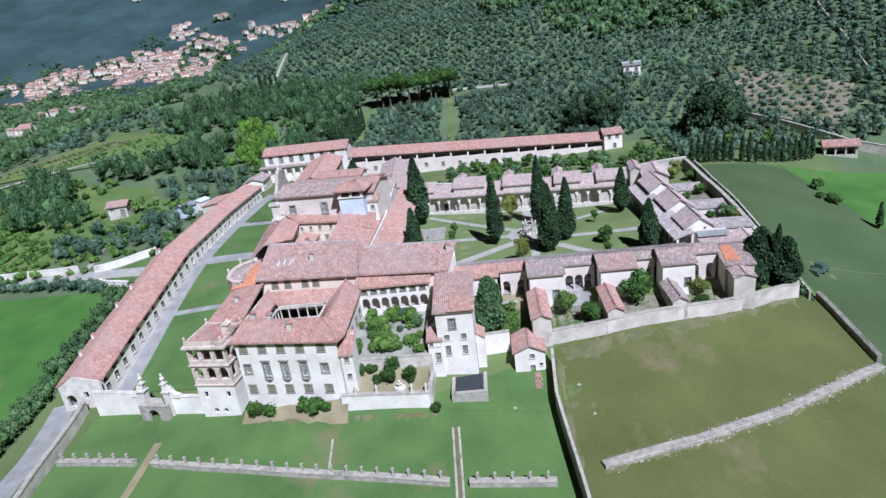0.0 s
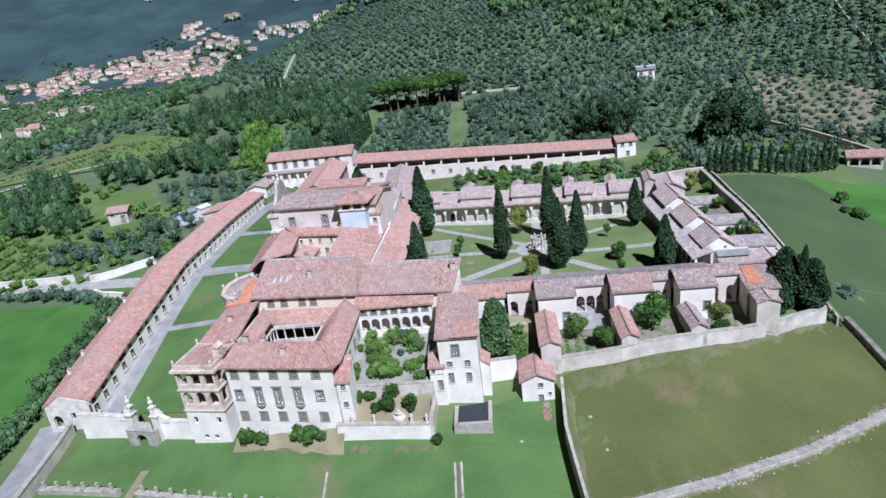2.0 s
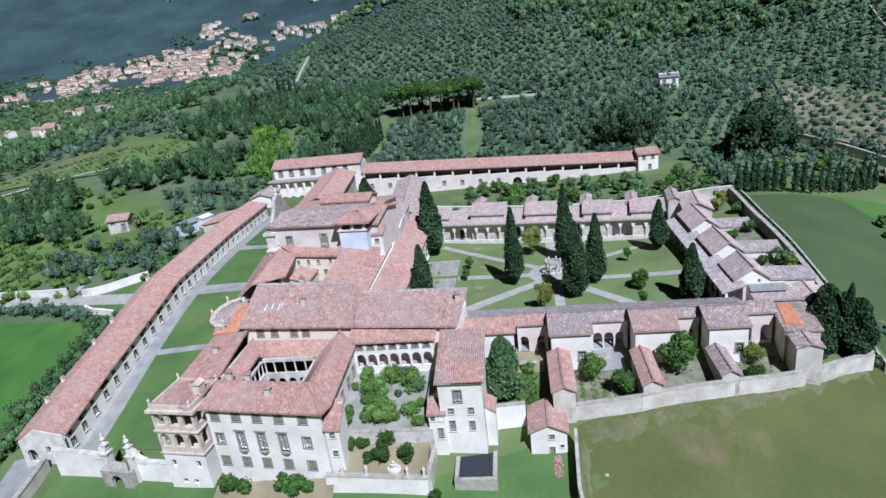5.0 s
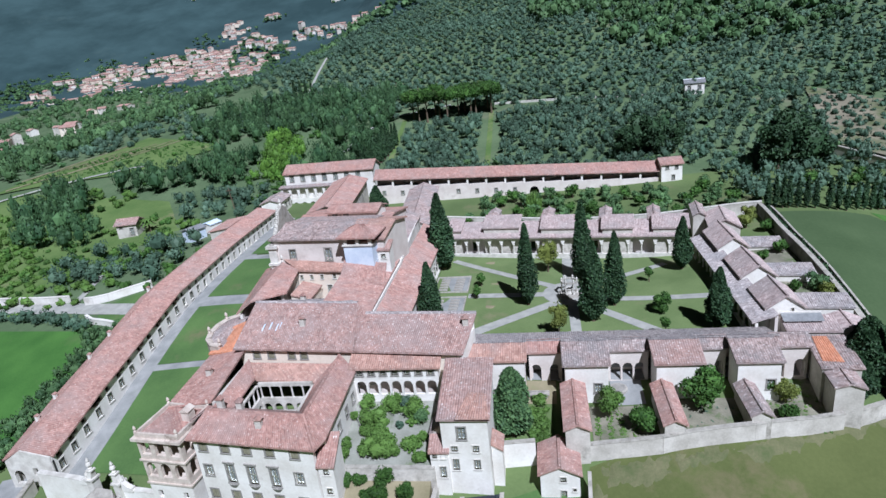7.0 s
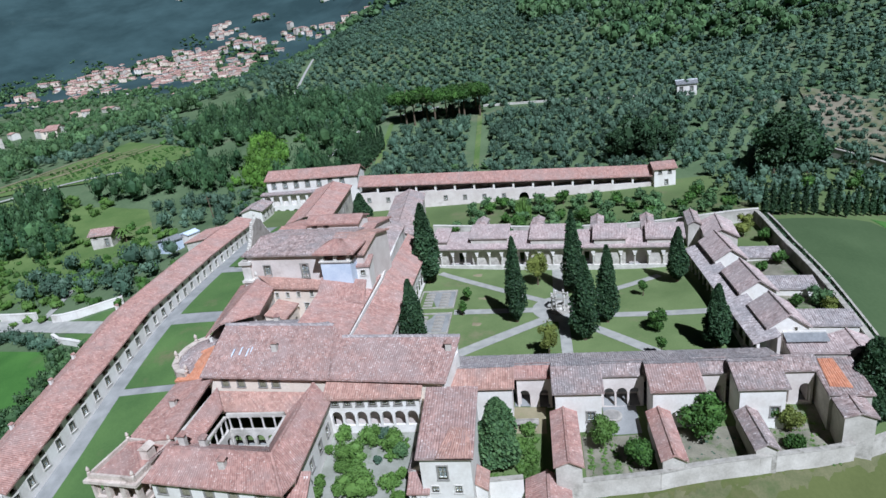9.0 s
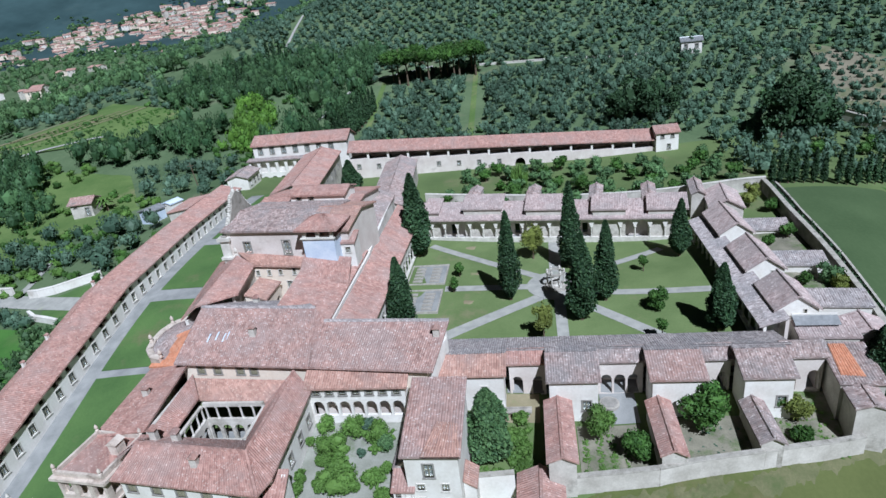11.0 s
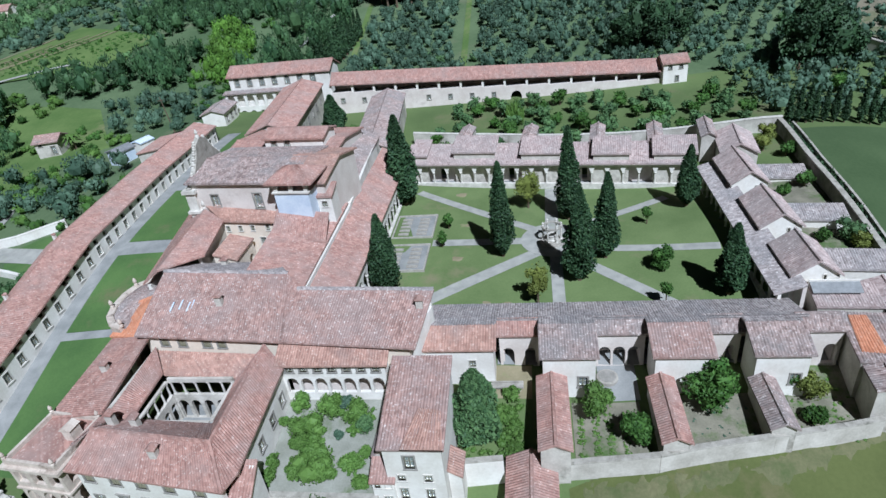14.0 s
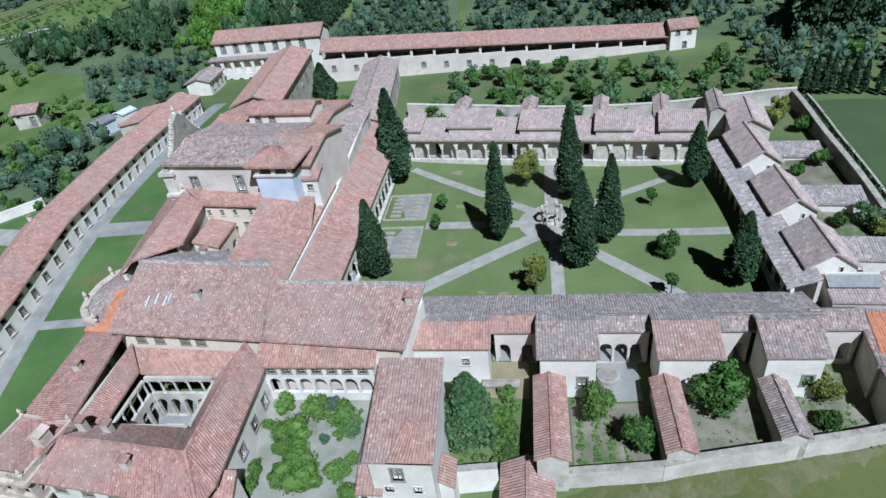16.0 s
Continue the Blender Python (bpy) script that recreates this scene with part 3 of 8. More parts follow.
def strip(name, line, width, mat, label, category="path", lift=0.09, step=2.0):
    """A path along a line of places."""
    line = [np.array(p, dtype=float) for p in line]
    pts = []
    for p, q in zip(line, line[1:]):
        n = max(1, int(np.linalg.norm(q - p) / step))
        pts += [p + (q - p) * i / n for i in range(n)]
    pts.append(line[-1])
    pts = np.array(pts)
    d = np.gradient(pts, axis=0)
    d /= np.linalg.norm(d, axis=1)[:, None]
    nrm = np.c_[-d[:, 1], d[:, 0]] * width / 2
    L, R = pts + nrm, pts - nrm
    zl, zr = ground_at(L) + lift, ground_at(R) + lift
    bd = Build()
    for i in range(len(pts) - 1):
        bd.face([(*R[i], zr[i]), (*R[i + 1], zr[i + 1]), (*L[i + 1], zl[i + 1]), (*L[i], zl[i])])
    return tagged(part(name, bd, mat), label, category, kind="structure")


def garden_wall(name, line, height, th, mat, label, cap=None, level=None, step=3.0, category="wall", below=1.2):
    """A free-standing wall that follows the ground, with coping stones."""
    bd, cp = Build(), Build()
    line = [np.array(p, dtype=float) for p in line]
    pts = []
    for p, q in zip(line, line[1:]):
        n = max(1, int(np.linalg.norm(q - p) / step))
        pts += [p + (q - p) * i / n for i in range(n)]
    pts.append(line[-1])
    pts = np.array(pts)
    z = ground_at(pts)
    tops = np.full(len(z), level) if level is not None else z + height
    for i in range(len(pts) - 1):
        d = pts[i + 1] - pts[i]
        nrm = np.array([-d[1], d[0]]) / np.linalg.norm(d) * th / 2

        def ring(zz0, zz1, w):
            p, q = pts[i], pts[i + 1]
            return [(*(p - nrm * w), zz0), (*(q - nrm * w), zz1), (*(q + nrm * w), zz1), (*(p + nrm * w), zz0)]

        bd.hexa(ring(z[i] - below, z[i + 1] - below, 1), ring(tops[i], tops[i + 1], 1))
        cp.hexa(ring(tops[i] + 0.003, tops[i + 1] + 0.003, 1.25), ring(tops[i] + 0.16, tops[i + 1] + 0.16, 1.1))
    ob = tagged(part(name, bd, mat), label, category, kind="structure")
    part("coping", cp, cap or mat, ob)
    return ob


# lawns and fields
drape("lawn", [(-52.6, 58), (20, 52), (18.8, 71), (-52.6, 78.5)], GRASS_BRIGHT, "bright green mown lawn below the palace", "lawn", 0.04)
drape("lawn", [(2.6, 70.2), (18.8, 69.6), (18.6, 78.6), (2.6, 73.0)], GRASS_BRIGHT, "bright green lawn round the water tank", "lawn", 0.09)
drape("lawn", [(-52, 30), (20, 30), (20, 52), (-52.6, 58)], GRASS, "green mown lawn beyond the terrace wall", "lawn", 0.04)
drape("field", [(20.6, 50), (66, 74), (63, 92), (19.4, 79)], GRASS_DRY, "olive green mown field below the garden wall", "field", 0.04)
drape("field", [(24, 20), (120, 40), (72, 77), (24, 55)], GRASS_DRY, "olive green mown field below the stone wall", "field", 0.05)
drape("field", [(67, 78), (150, 70), (120, 112), (62.5, 104)], GRASS_FIELD, "olive green mown field beside the perimeter wall", "field", 0.04)
drape("field", [(62.5, 104.2), (120, 112.2), (82, 150.6), (61, 147)], GRASS_FIELD, "olive green mown field beside the perimeter wall", "field", 0.04)
drape("field", [(91, 123), (170, 96), (150, 152), (83, 152.6)], GRASS_VIVID, "bright green grass field", "field", 0.05)
drape("lawn", [(-49.2, 82), (-33.6, 80), (-33.6, 100.6), (-49.6, 100.6)], GRASS_BRIGHT, "green lawn strip beside the long range", "lawn", 0.16)
drape("lawn", [(-49.6, 102.0), (-34.5, 102.0), (-35.6, 117.6), (-49.8, 117.6)], GRASS_BRIGHT, "green lawn strip beside the long range", "lawn", 0.16)
drape("lawn", [(-49.8, 121.0), (-31.0, 121.0), (-33, 138.0), (-49.8, 138.0)], GRASS_BRIGHT, "green lawn strip beside the long range", "lawn", 0.16)
drape("lawn", [(-49.6, 141), (-40, 141), (-41, 168), (-49.0, 168)], GRASS_BRIGHT, "green lawn in the far forecourt", "lawn", 0.16)
drape("meadow", [(-150, 40), (-66, 40), (-66, 112.6), (-150, 132)], GRASS_VIVID, "bright green meadow beyond the hedge", "meadow", 0.04, 3.0)
drape("lawn", [(-4.8, 98.6), (41.2, 98.2), (41.6, 133), (-4.4, 138.6)], GRASS_COURT, "mown lawn inside the great cloister", "lawn", 0.05)
drape("forecourt", [(-52.5, 80.5), (-48.8, 80.5), (-48.0, 168), (-52.5, 168)], PAVING, "grey paved walk along the long range", "paving", 0.05)
for y0, w in ((100.6, 1.4), (117.6, 3.4), (138.0, 2.4)):
    drape("path", [(-50, y0), (-34, y0), (-34, y0 + w), (-50, y0 + w)], PAVING, "grey paved path crossing the lawns", "path", 0.12)

# paths of the great cloister
for line, w in (([(19.8, 98.6), (19.8, 114)], 1.6), ([(19.6, 121), (20, 135.5)], 2.0), ([(2, 117.6), (16, 117.6)], 1.8), ([(23.4, 115.6), (28.2, 114.6), (41.2, 113.1)], 1.6), ([(-1.0, 100.6), (17.5, 114.5)], 1.9), ([(36.6, 98.8), (22, 113)], 1.7), ([(-2.6, 135.6), (17, 121)], 1.6), ([(37.5, 129.5), (22.5, 121)], 1.5)):
    strip("path", line, w, GRAVEL, "pale gravel path across the cloister lawn")
circle = Build()
ring = [(19.6 + 4.6 * math.cos(a), 117.7 + 4.6 * math.sin(a)) for a in np.linspace(0, 2 * math.pi, 33)[:-1]]
circle.face([(x, y, 0.13) for x, y in ring])
circle.lathe([(4.6, -0.4), (4.6, 0.128)], 32, 19.6, 117.7)
tagged(part("path", circle, GRAVEL), "round pale gravel space about the well", "path", kind="structure")

for x, y in ((4.7, 134.3), (6.4, 122.9), (6.4, 113.1), (10.8, 103.2), (13.3, 102.8), (27.4, 102.5)):
    drape("bare_patch", [(x - 1.5, y - 1.3), (x + 1.5, y - 1.3), (x + 1.5, y + 1.3), (x - 1.5, y + 1.3)], DIRT, "small bare dry patch in the cloister lawn", "lawn", 0.09, 0.2, ragged=1.0)

# roads, walls and terraces outside
strip("road", [(-61, 82), (-58.6, 70), (-57.5, 55), (-57, 20)], 4.2, PAVING, "grey paved lane beside the lawn wall", "road", 0.05)
garden_wall("wall_lane", [(-55.6, 79.5), (-54, 70), (-52.4, 60), (-51, 30)], 2.0, 0.6, PLASTER_OLD, "old plastered lane wall with stone coping", COPING)
strip("road", [(-61, 119), (-66.5, 119.8), (-75, 121.8), (-83, 124.2), (-96, 127.4), (-111, 131.8), (-190, 134)], 3.6, GRAVEL, "pale gravel drive through the olive trees", "road", 0.1)
strip("road", [(-84.6, 125.6), (-85.4, 131), (-88, 140)], 1.8, GRAVEL, "pale track branching off the drive", "road", 0.12)
garden_wall("wall_drive", [(-66.4, 128.2), (-70, 126.6), (-74.5, 124.9), (-78, 124.6), (-80.6, 125.0)], 1.5, 0.5, PLASTER, "low white wall curving along the drive")
garden_wall("wall_drive", [(-86.7, 127.6), (-95, 129.4), (-104.5, 131.9), (-120, 135)], 1.5, 0.5, PLASTER, "low white wall along the drive")
garden_wall("wall_drive", [(-66.2, 114.4), (-69.5, 115.6), (-72.6, 116.6), (-75.3, 118.4)], 1.0, 0.5, PLASTER, "low white wall curving along the drive")
drape("verge", [(-74.5, 122.4), (-62, 121.4), (-62, 127.4), (-70, 125.4)], GRASS_BRIGHT, "small green lawn between the drive and its wall", "lawn", 0.08)
drape("verge", [(-72, 116.8), (-62, 113.8), (-62, 117.4), (-73.4, 119.4)], GRASS_BRIGHT, "small green lawn between the drive and its wall", "lawn", 0.08)
garden_wall("wall_dark", [(19.2, 76.5), (18.9, 70), (20.3, 56), (21.5, 40)], 2.7, 0.36, STONE, "dark stone boundary wall with weathered coping", COPING)
garden_wall("wall_rubble", [(23.2, 60.8), (36, 64.6), (48.6, 70), (58, 74.6), (65.4, 78.8)], 0.42, 1.0, STONE, "low broad rubble wall across the field", STONE, step=1.5)
# Wall and coping both take the stone with shade in its colour.
garden_wall("wall_ditch", [(63.3, 92.5), (64.2, 86), (65.6, 79.6)], 1.3, 0.7, STONE_SHADED, "stone wall running down the field, its dark colour standing for shade", STONE_SHADED)
EAST = [(58.9, 90.4), (58.6, 103), (58.5, 121), (58.6, 133), (59.2, 146.6)]
# The wall's dark body colour imitates the shade on its inner face.
garden_wall("wall_east", EAST, 2.2, 0.7, STONE_SHADED, "long weathered perimeter wall, shade put into its stone colour, with stone coping", COPING)
garden_wall("wall_outer", [(x + 2.1, y) for x, y in EAST], 1.5, 0.3, STONE, "low outer wall beside the perimeter wall", COPING, below=0.8)
strip("path", [(4.8, 67.5), (5.5, 57), (6.2, 40)], 0.28, COPING, "narrow stone edging down the lawn")
strip("path", [(5.6, 67.5), (6.3, 57), (7.0, 40)], 0.28, COPING, "narrow stone edging down the lawn")
strip("path", [(5.2, 67.5), (5.9, 57), (6.6, 40)], 0.5, BANK, "worn path between stone edgings")
strip("path", [(-11.6, 67.2), (-11.2, 62.6)], 0.3, COPING, "short pale stone strip in the lawn")
drape("bank", [(-26.4, 70.6), (4.2, 67.6), (3.4, 70.6), (-25.4, 74.0)], BANK, "dry trodden grass below the palace wall", "bank", 0.14, 0.4, ragged=1.8)
for quad in ([(19.8, 75.0), (30, 77.0), (29, 81.0), (19.6, 80.0)], [(28, 76.6), (42, 80.6), (41, 84.0), (28, 80.8)], [(40, 80.0), (61, 88.4), (58.6, 91.4), (40, 84.0)]):
    drape("bank", quad, BANK, "dry trodden grass below the garden wall", "bank", 0.15, 0.4, ragged=2.0)
for quad in ([(22.6, 59.0), (36.4, 63.0), (35.4, 66.4), (22.4, 62.6)], [(36, 62.8), (49.2, 68.2), (48, 71.6), (35.2, 66.4)], [(48.8, 68.0), (66.4, 77.4), (64.8, 80.4), (47.8, 71.6)]):
    drape("verge", quad, BANK, "dry pale grass beside the low field wall", "bank", 0.14, 0.6, ragged=1.3)
drape("verge", [(19.4, 56), (21.6, 55), (20.8, 78), (19.2, 78)], BANK, "dry pale grass beside the boundary wall", "bank", 0.12, 0.6, ragged=0.8)

# ---- palace round the small court ----
palace = thing("palace", -18, 80, -9, 0, "white plastered palace wing with red tiled roofs round a small court", "building")


def under(top, name, bd, mat, label=""):
    """A part given in world places, put under a thing."""
    ob = part(name, bd, mat, None, label)
    ob.parent = top
    ob.matrix_parent_inverse = top.matrix_world.inverted()
    return ob


bpy.context.view_layer.update()
F0, F1 = Vector((-25.3, 74.0)), Vector((-10.2, 72.3))
front_turn = math.degrees(math.atan2(F1.y - F0.y, F1.x - F0.x))
front_wins = []
for i, u in enumerate((1.2, 4.1, 6.9, 9.8, 12.9)):
    tall = i in (1, 2, 3)
    front_wins += [(u, 2.0, 1.0, 1.35, "shut"), (u, -2.1 if tall else -1.4, 1.0, 2.5 if tall else 1.5, "tall" if tall else "plain"), (u, -4.6, 1.0, 1.25, "shut")]
for p0, p1, z0, z1, ops in ((F0, F1, -10.5, 3.72, [(u, sill, w, h, False) for u, sill, w, h, st in front_wins]), ((-9.4, 74.2), (-9.4, 86), -8.5, 3.9, [(1.5, 0.9, 0.9, 1.3, False), (4.5, 0.9, 0.9, 1.3, False), (7.5, 1.0, 0.9, 1.3, False), (10.2, 1.1, 0.9, 1.3, False)]),
                            ((-31.9, 91), (-31.9, 80.2), -8, 3.4, [(2, 0.5, 0.9, 1.5, False), (5, 0.5, 0.9, 1.5, False), (8, 0.5, 0.9, 1.5, False)])):
    bd = Build()
    wall(bd, p0, p1, z0, z1, ops)
    under(palace, "wall", bd, PLASTER)
for u, sill, w, h, st in front_wins:
    q = F0 + (F1 - F0).normalized() * u
    window(palace, q.x + 18, q.y - 80, sill + 9, front_turn, w, h, st)
for u, sill in ((1.5, 0.9), (4.5, 0.9), (7.5, 1.0), (10.2, 1.1)):
    window(palace, -9.4 + 18, 74.2 + u - 80, sill + 9, 90, 0.9, 1.3, "plain")
for u in (2, 5, 8):
    window(palace, -31.9 + 18, 91 - u - 80, 0.5 + 9, 270, 0.9, 1.5, "plain")
for i in (1, 2, 3):
    q = F0 + (F1 - F0).normalized() * (1.2, 4.1, 6.9, 9.8, 12.9)[i]
    bd = Build()
    bd.lathe([(0.35, -0.5), (0.62, -0.2), (0.72, -0.02)], 14)
    ob = under(palace, "window_basket", bd, STONE_TRIM, "rounded stone sill below a tall window")
    ob.matrix_world = pose(q.x, q.y, -2.2, 0, 0, front_turn) @ Matrix.Diagonal((1.0, 0.5, 1.0, 1))


def front_bank(x, off):
    """Height of the earth banked against the palace front, off metres before the wall."""
    foot = ground_z(x, 73.1 - 0.11 * (x + 18) - 2.6) - 0.1
    head = -7.5 + (x + 25.3) / 15.1 * 1.9
    return foot + (head - foot) * max(0.0, 1 - off / 2.6) ** 0.8


bd = Build()
for i in range(32):
    for j in range(7):
        q = [(-26.2 + (i + a) * 0.51, (j + b) * 0.4) for a, b in ((0, 1), (1, 1), (1, 0), (0, 0))]
        bd.face([(x, 73.05 - 0.1126 * (x + 17.75) - off, front_bank(x, off) + 0.12 * noise.noise(Vector((x * 0.8, off * 1.3, 0)))) for x, off in q])
tagged(part("earth_bank", bd, DIRT, smooth=True), "dry earth banked against the palace front", "bank", kind="structure")
# step between the west wing and the court's roofs
bd = Build()
wall(bd, (-25.3, 79.8), (-25.3, 89.4), 2.0, 4.5, (), 0.4)
under(palace, "wall", bd, PLASTER_OLD)
roofs = [
    ((-25.9, 73.5, 3.9), (-9.7, 71.7, 3.75), (-12.0, 75.6, 5.5), (-24.6, 76.9, 5.6), TILE_RED),
    ((-14.7, 80.1, 2.9), (-23.3, 80.2, 3.4), (-24.6, 76.9, 5.6), (-12.0, 75.6, 5.5), TILE_MIX),
    ((-25.0, 80.4, 3.6), (-26.2, 79.6, 4.2), (-26.2, 75.6, 4.8), (-24.6, 76.9, 5.6), TILE_MIX),
    ((-8.9, 73.6, 4.0), (-8.9, 85.9, 4.9), (-11.6, 88.3, 6.0), (-12.0, 75.6, 5.5), TILE_RED),
    ((-9.7, 71.7, 3.75), (-8.9, 73.62, 4.0), (-12.0, 75.6, 5.52), (-12.0, 75.6, 5.52), TILE_RED),
    ((-14.8, 86.3, 3.1), (-14.7, 80.1, 2.9), (-12.0, 75.6, 5.5), (-11.6, 88.3, 6.0), TILE_RED),
    ((-23.2, 86.4, 3.5), (-14.8, 86.3, 3.0), (-11.6, 88.3, 4.5), (-25.0, 89.1, 4.6), TILE_NEW),
    ((-23.2, 80.2, 3.5), (-23.2, 86.4, 3.8), (-25.0, 89.1, 5.2), (-25.0, 79.0, 4.6), TILE_RED),
    ((-32.4, 91.6, 4.4), (-32.4, 79.9, 3.7), (-25.7, 79.7, 4.7), (-25.4, 89.9, 6.6), TILE_RED),
    ((-32.6, 91.6, 4.7), (-26.6, 89.7, 6.0), (-26.9, 95.2, 8.2), (-31.2, 95.8, 6.5), TILE_VIVID),
]
for e0, e1, r1, r0, mat in roofs:
    bd = Build()
    slope(bd, e0, e1, r1, r0)
    under(palace, "roof", bd, mat)
bd = Build()
ridge_cap(bd, (-24.6, 76.9, 5.62), (-12.0, 75.6, 5.52))
ridge_cap(bd, (-12.0, 75.6, 5.52), (-11.6, 88.3, 6.02))
ridge_cap(bd, (-12.0, 75.6, 5.54), (-9.7, 71.8, 3.8))
under(palace, "ridge_tiles", bd, TILE_RED)
# court walls: arches below, open gallery with slender columns above
CX0, CX1, CY0, CY1 = -22.8, -15.2, 80.5, 86.0
for p0, p1 in (((CX1, CY1), (CX0, CY1)), ((CX0, CY1), (CX0, CY0)), ((CX0, CY0), (CX1, CY0)), ((CX1, CY0), (CX1, CY1))):
    p0, p1 = p1, p0
    length = math.dist(p0, p1)
    n = 5 if length > 6 else 4
    bd = Build()
    bay = length / n
    ops = [((i + 0.5) * bay, -2.6, bay * 0.74, 2.7, True) for i in range(n)]
    wall(bd, p0, p1, -3.2, 0.9, ops, 0.35)
    wall(bd, p0, p1, 2.7, 3.2 if p0[1] > 85 and p1[1] > 85 else 2.9, (), 0.35)
    under(palace, "court_wall", bd, PLASTER_OLD)
    d = (Vector(p1) - Vector(p0)).normalized()
    nrm = Vector((-d.y, d.x)) * 0.17
    for i in range(n + 1):
        q = Vector(p0) + d * min(max(i * bay, 0.2), length - 0.2) + nrm
        c = Build()
        c.lathe([(0.2, 0.9), (0.2, 1.02), (0.12, 1.06), (0.11, 2.4), (0.22, 2.62), (0.22, 2.7)], 10, q.x, q.y)
        under(palace, "column", c, STONE_PALE)
bd = Build()
bd.box(-25, -12.4, 78, 88.6, -4.2, -2.62)
under(palace, "court_floor", bd, PAVING)
court_well = thing("well", -18.6, 82.6, -2.62, 0, "small pale stone well in the court", "well")
bd = Build()
bd.lathe([(0.95, 0), (0.95, 0.2), (0.75, 0.25), (0.7, 0.8), (0.82, 0.9), (0.82, 1.0)], 16)
part("basin", bd, STONE_PALE, court_well)
bd = Build()
for sx in (-0.75, 0.75):
    bd.box(sx - 0.09, sx + 0.09, -0.1, 0.1, 1.0, 2.6)
bd.box(-0.95, 0.95, -0.14, 0.14, 2.6, 2.85)
part("arch", bd, STONE_PALE, court_well)
# stair annex at the palace's east corner
house("annex", -9.1, 73.9, -8.5, 1.7, 3.2, 9.9, 2.0, "N", 0, 0.2, {"S": [(0, 6.0, 0.6, 0.8, "small"), (0, 8.6, 0.6, 0.8, "small")]}, PLASTER, TILE_RED, "narrow white stair annex with a small red roof", "annex")

# ---- loggia tower ----
tower = thing("loggia_tower", -29.5, 77.1, -8.2, -6.4, "pale stone corner tower with two open loggias and a roof terrace", "tower")
TX, TY, TZ = 3.0, 3.1, 12.2
bd = Build()
for side in range(4):
    c = [(-TX, -TY), (TX, -TY), (TX, TY), (-TX, TY)]
    p0, p1 = c[side], c[(side + 1) % 4]
    L = math.dist(p0, p1)
    ops = [(L * 0.2, 3.1, 0.7, 1.1, False), (L * 0.8, 3.1, 0.7, 1.1, False), (L * 0.36, 0.5, 0.8, 0.8, True), (L * 0.62, 0.5, 0.8, 0.8, True)] if side == 0 else []
    d = (Vector(p1) - Vector(p0)).normalized() * (0.45 if side % 2 else 0)
    wall(bd, Vector(p0) + d, Vector(p1) - d, -1.5, 5.2, [(u - d.length, *o) for u, *o in ops], 0.45)
part("wall", bd, PLASTER, tower)
bd = Build()
for side in range(4):
    c = [(-TX, -TY), (TX, -TY), (TX, TY), (-TX, TY)]
    p0, p1 = c[side], c[(side + 1) % 4]
    L = math.dist(p0, p1)
    d = (Vector(p1) - Vector(p0)).normalized() * (0.4 if side % 2 else 0)
    L2 = L - 2 * d.length
    ops = [(L2 * (i + 0.5) / 3, 6.2, L2 / 3 * 0.68, 2.0, True) for i in range(3)]
    wall(bd, Vector(p0) + d, Vector(p1) - d, 5.25, 8.5, ops, 0.4)
part("arcade", bd, STONE_WARM, tower, "loggia of three arches")
bd = Build()
for side in range(4):
    c = [(-TX, -TY), (TX, -TY), (TX, TY), (-TX, TY)]
    p0, p1 = c[side], c[(side + 1) % 4]
    L = math.dist(p0, p1)
    d = (Vector(p1) - Vector(p0)).normalized() * (0.4 if side % 2 else 0)
    L2 = L - 2 * d.length
    ops = [(L2 * (i + 0.5) / 3, 9.35, L2 / 3 * 0.68, 1.75, False) for i in range(3)]
    wall(bd, Vector(p0) + d, Vector(p1) - d, 8.55, 11.4, ops, 0.4)
part("loggia", bd, STONE_WARM, tower, "open loggia with square piers")
for z0, z1, o in ((5.2, 5.42, 0.18), (8.5, 8.72, 0.2), (11.4, 11.75, 0.4)):
    bd = Build()
    bd.box(-TX - o, TX + o, -TY - o, TY + o, z0 + 0.003, z1)
    part("cornice", bd, STONE_WARM, tower)
bd = Build()
for x0, x1, y0, y1 in ((-TX, TX, -TY, -TY + 0.3), (-TX, TX, TY - 0.3, TY), (-TX, -TX + 0.3, -TY + 0.302, TY - 0.302), (TX - 0.3, TX, -TY + 0.302, TY - 0.302)):
    bd.box(x0, x1, y0, y1, 11.755, 12.35)
part("parapet", bd, STONE_WARM, tower)
bd = Build()
bd.box(-TX + 0.3, TX - 0.3, -TY + 0.3, TY - 0.3, 11.755, 11.9)
part("terrace", bd, TILE_RED, tower, "terrace paved in red tiles")
for sx in (-1, 1):
    for sy in (-1, 1):
        bd = Build()
        bd.lathe([(0.2, 12.35), (0.2, 12.5), (0.09, 12.6), (0.2, 12.8), (0.16, 13.0), (0.05, 13.2)], 8, sx * (TX - 0.15), sy * (TY - 0.15))
        part("finial", bd, STONE_WARM, tower)
bd = Build()
bd.box(1.2, 2.2, 0.2, 1.4, 11.9, 13.2)
bd.hexa([(1.05, 0.05, 13.2), (2.35, 0.05, 13.2), (2.35, 1.55, 13.2), (1.05, 1.55, 13.2)], [(1.6, 0.1, 13.6), (1.8, 0.1, 13.6), (1.8, 1.5, 13.6), (1.6, 1.5, 13.6)])
part("chimney", bd, STONE_WARM, tower, "square plastered chimney block")
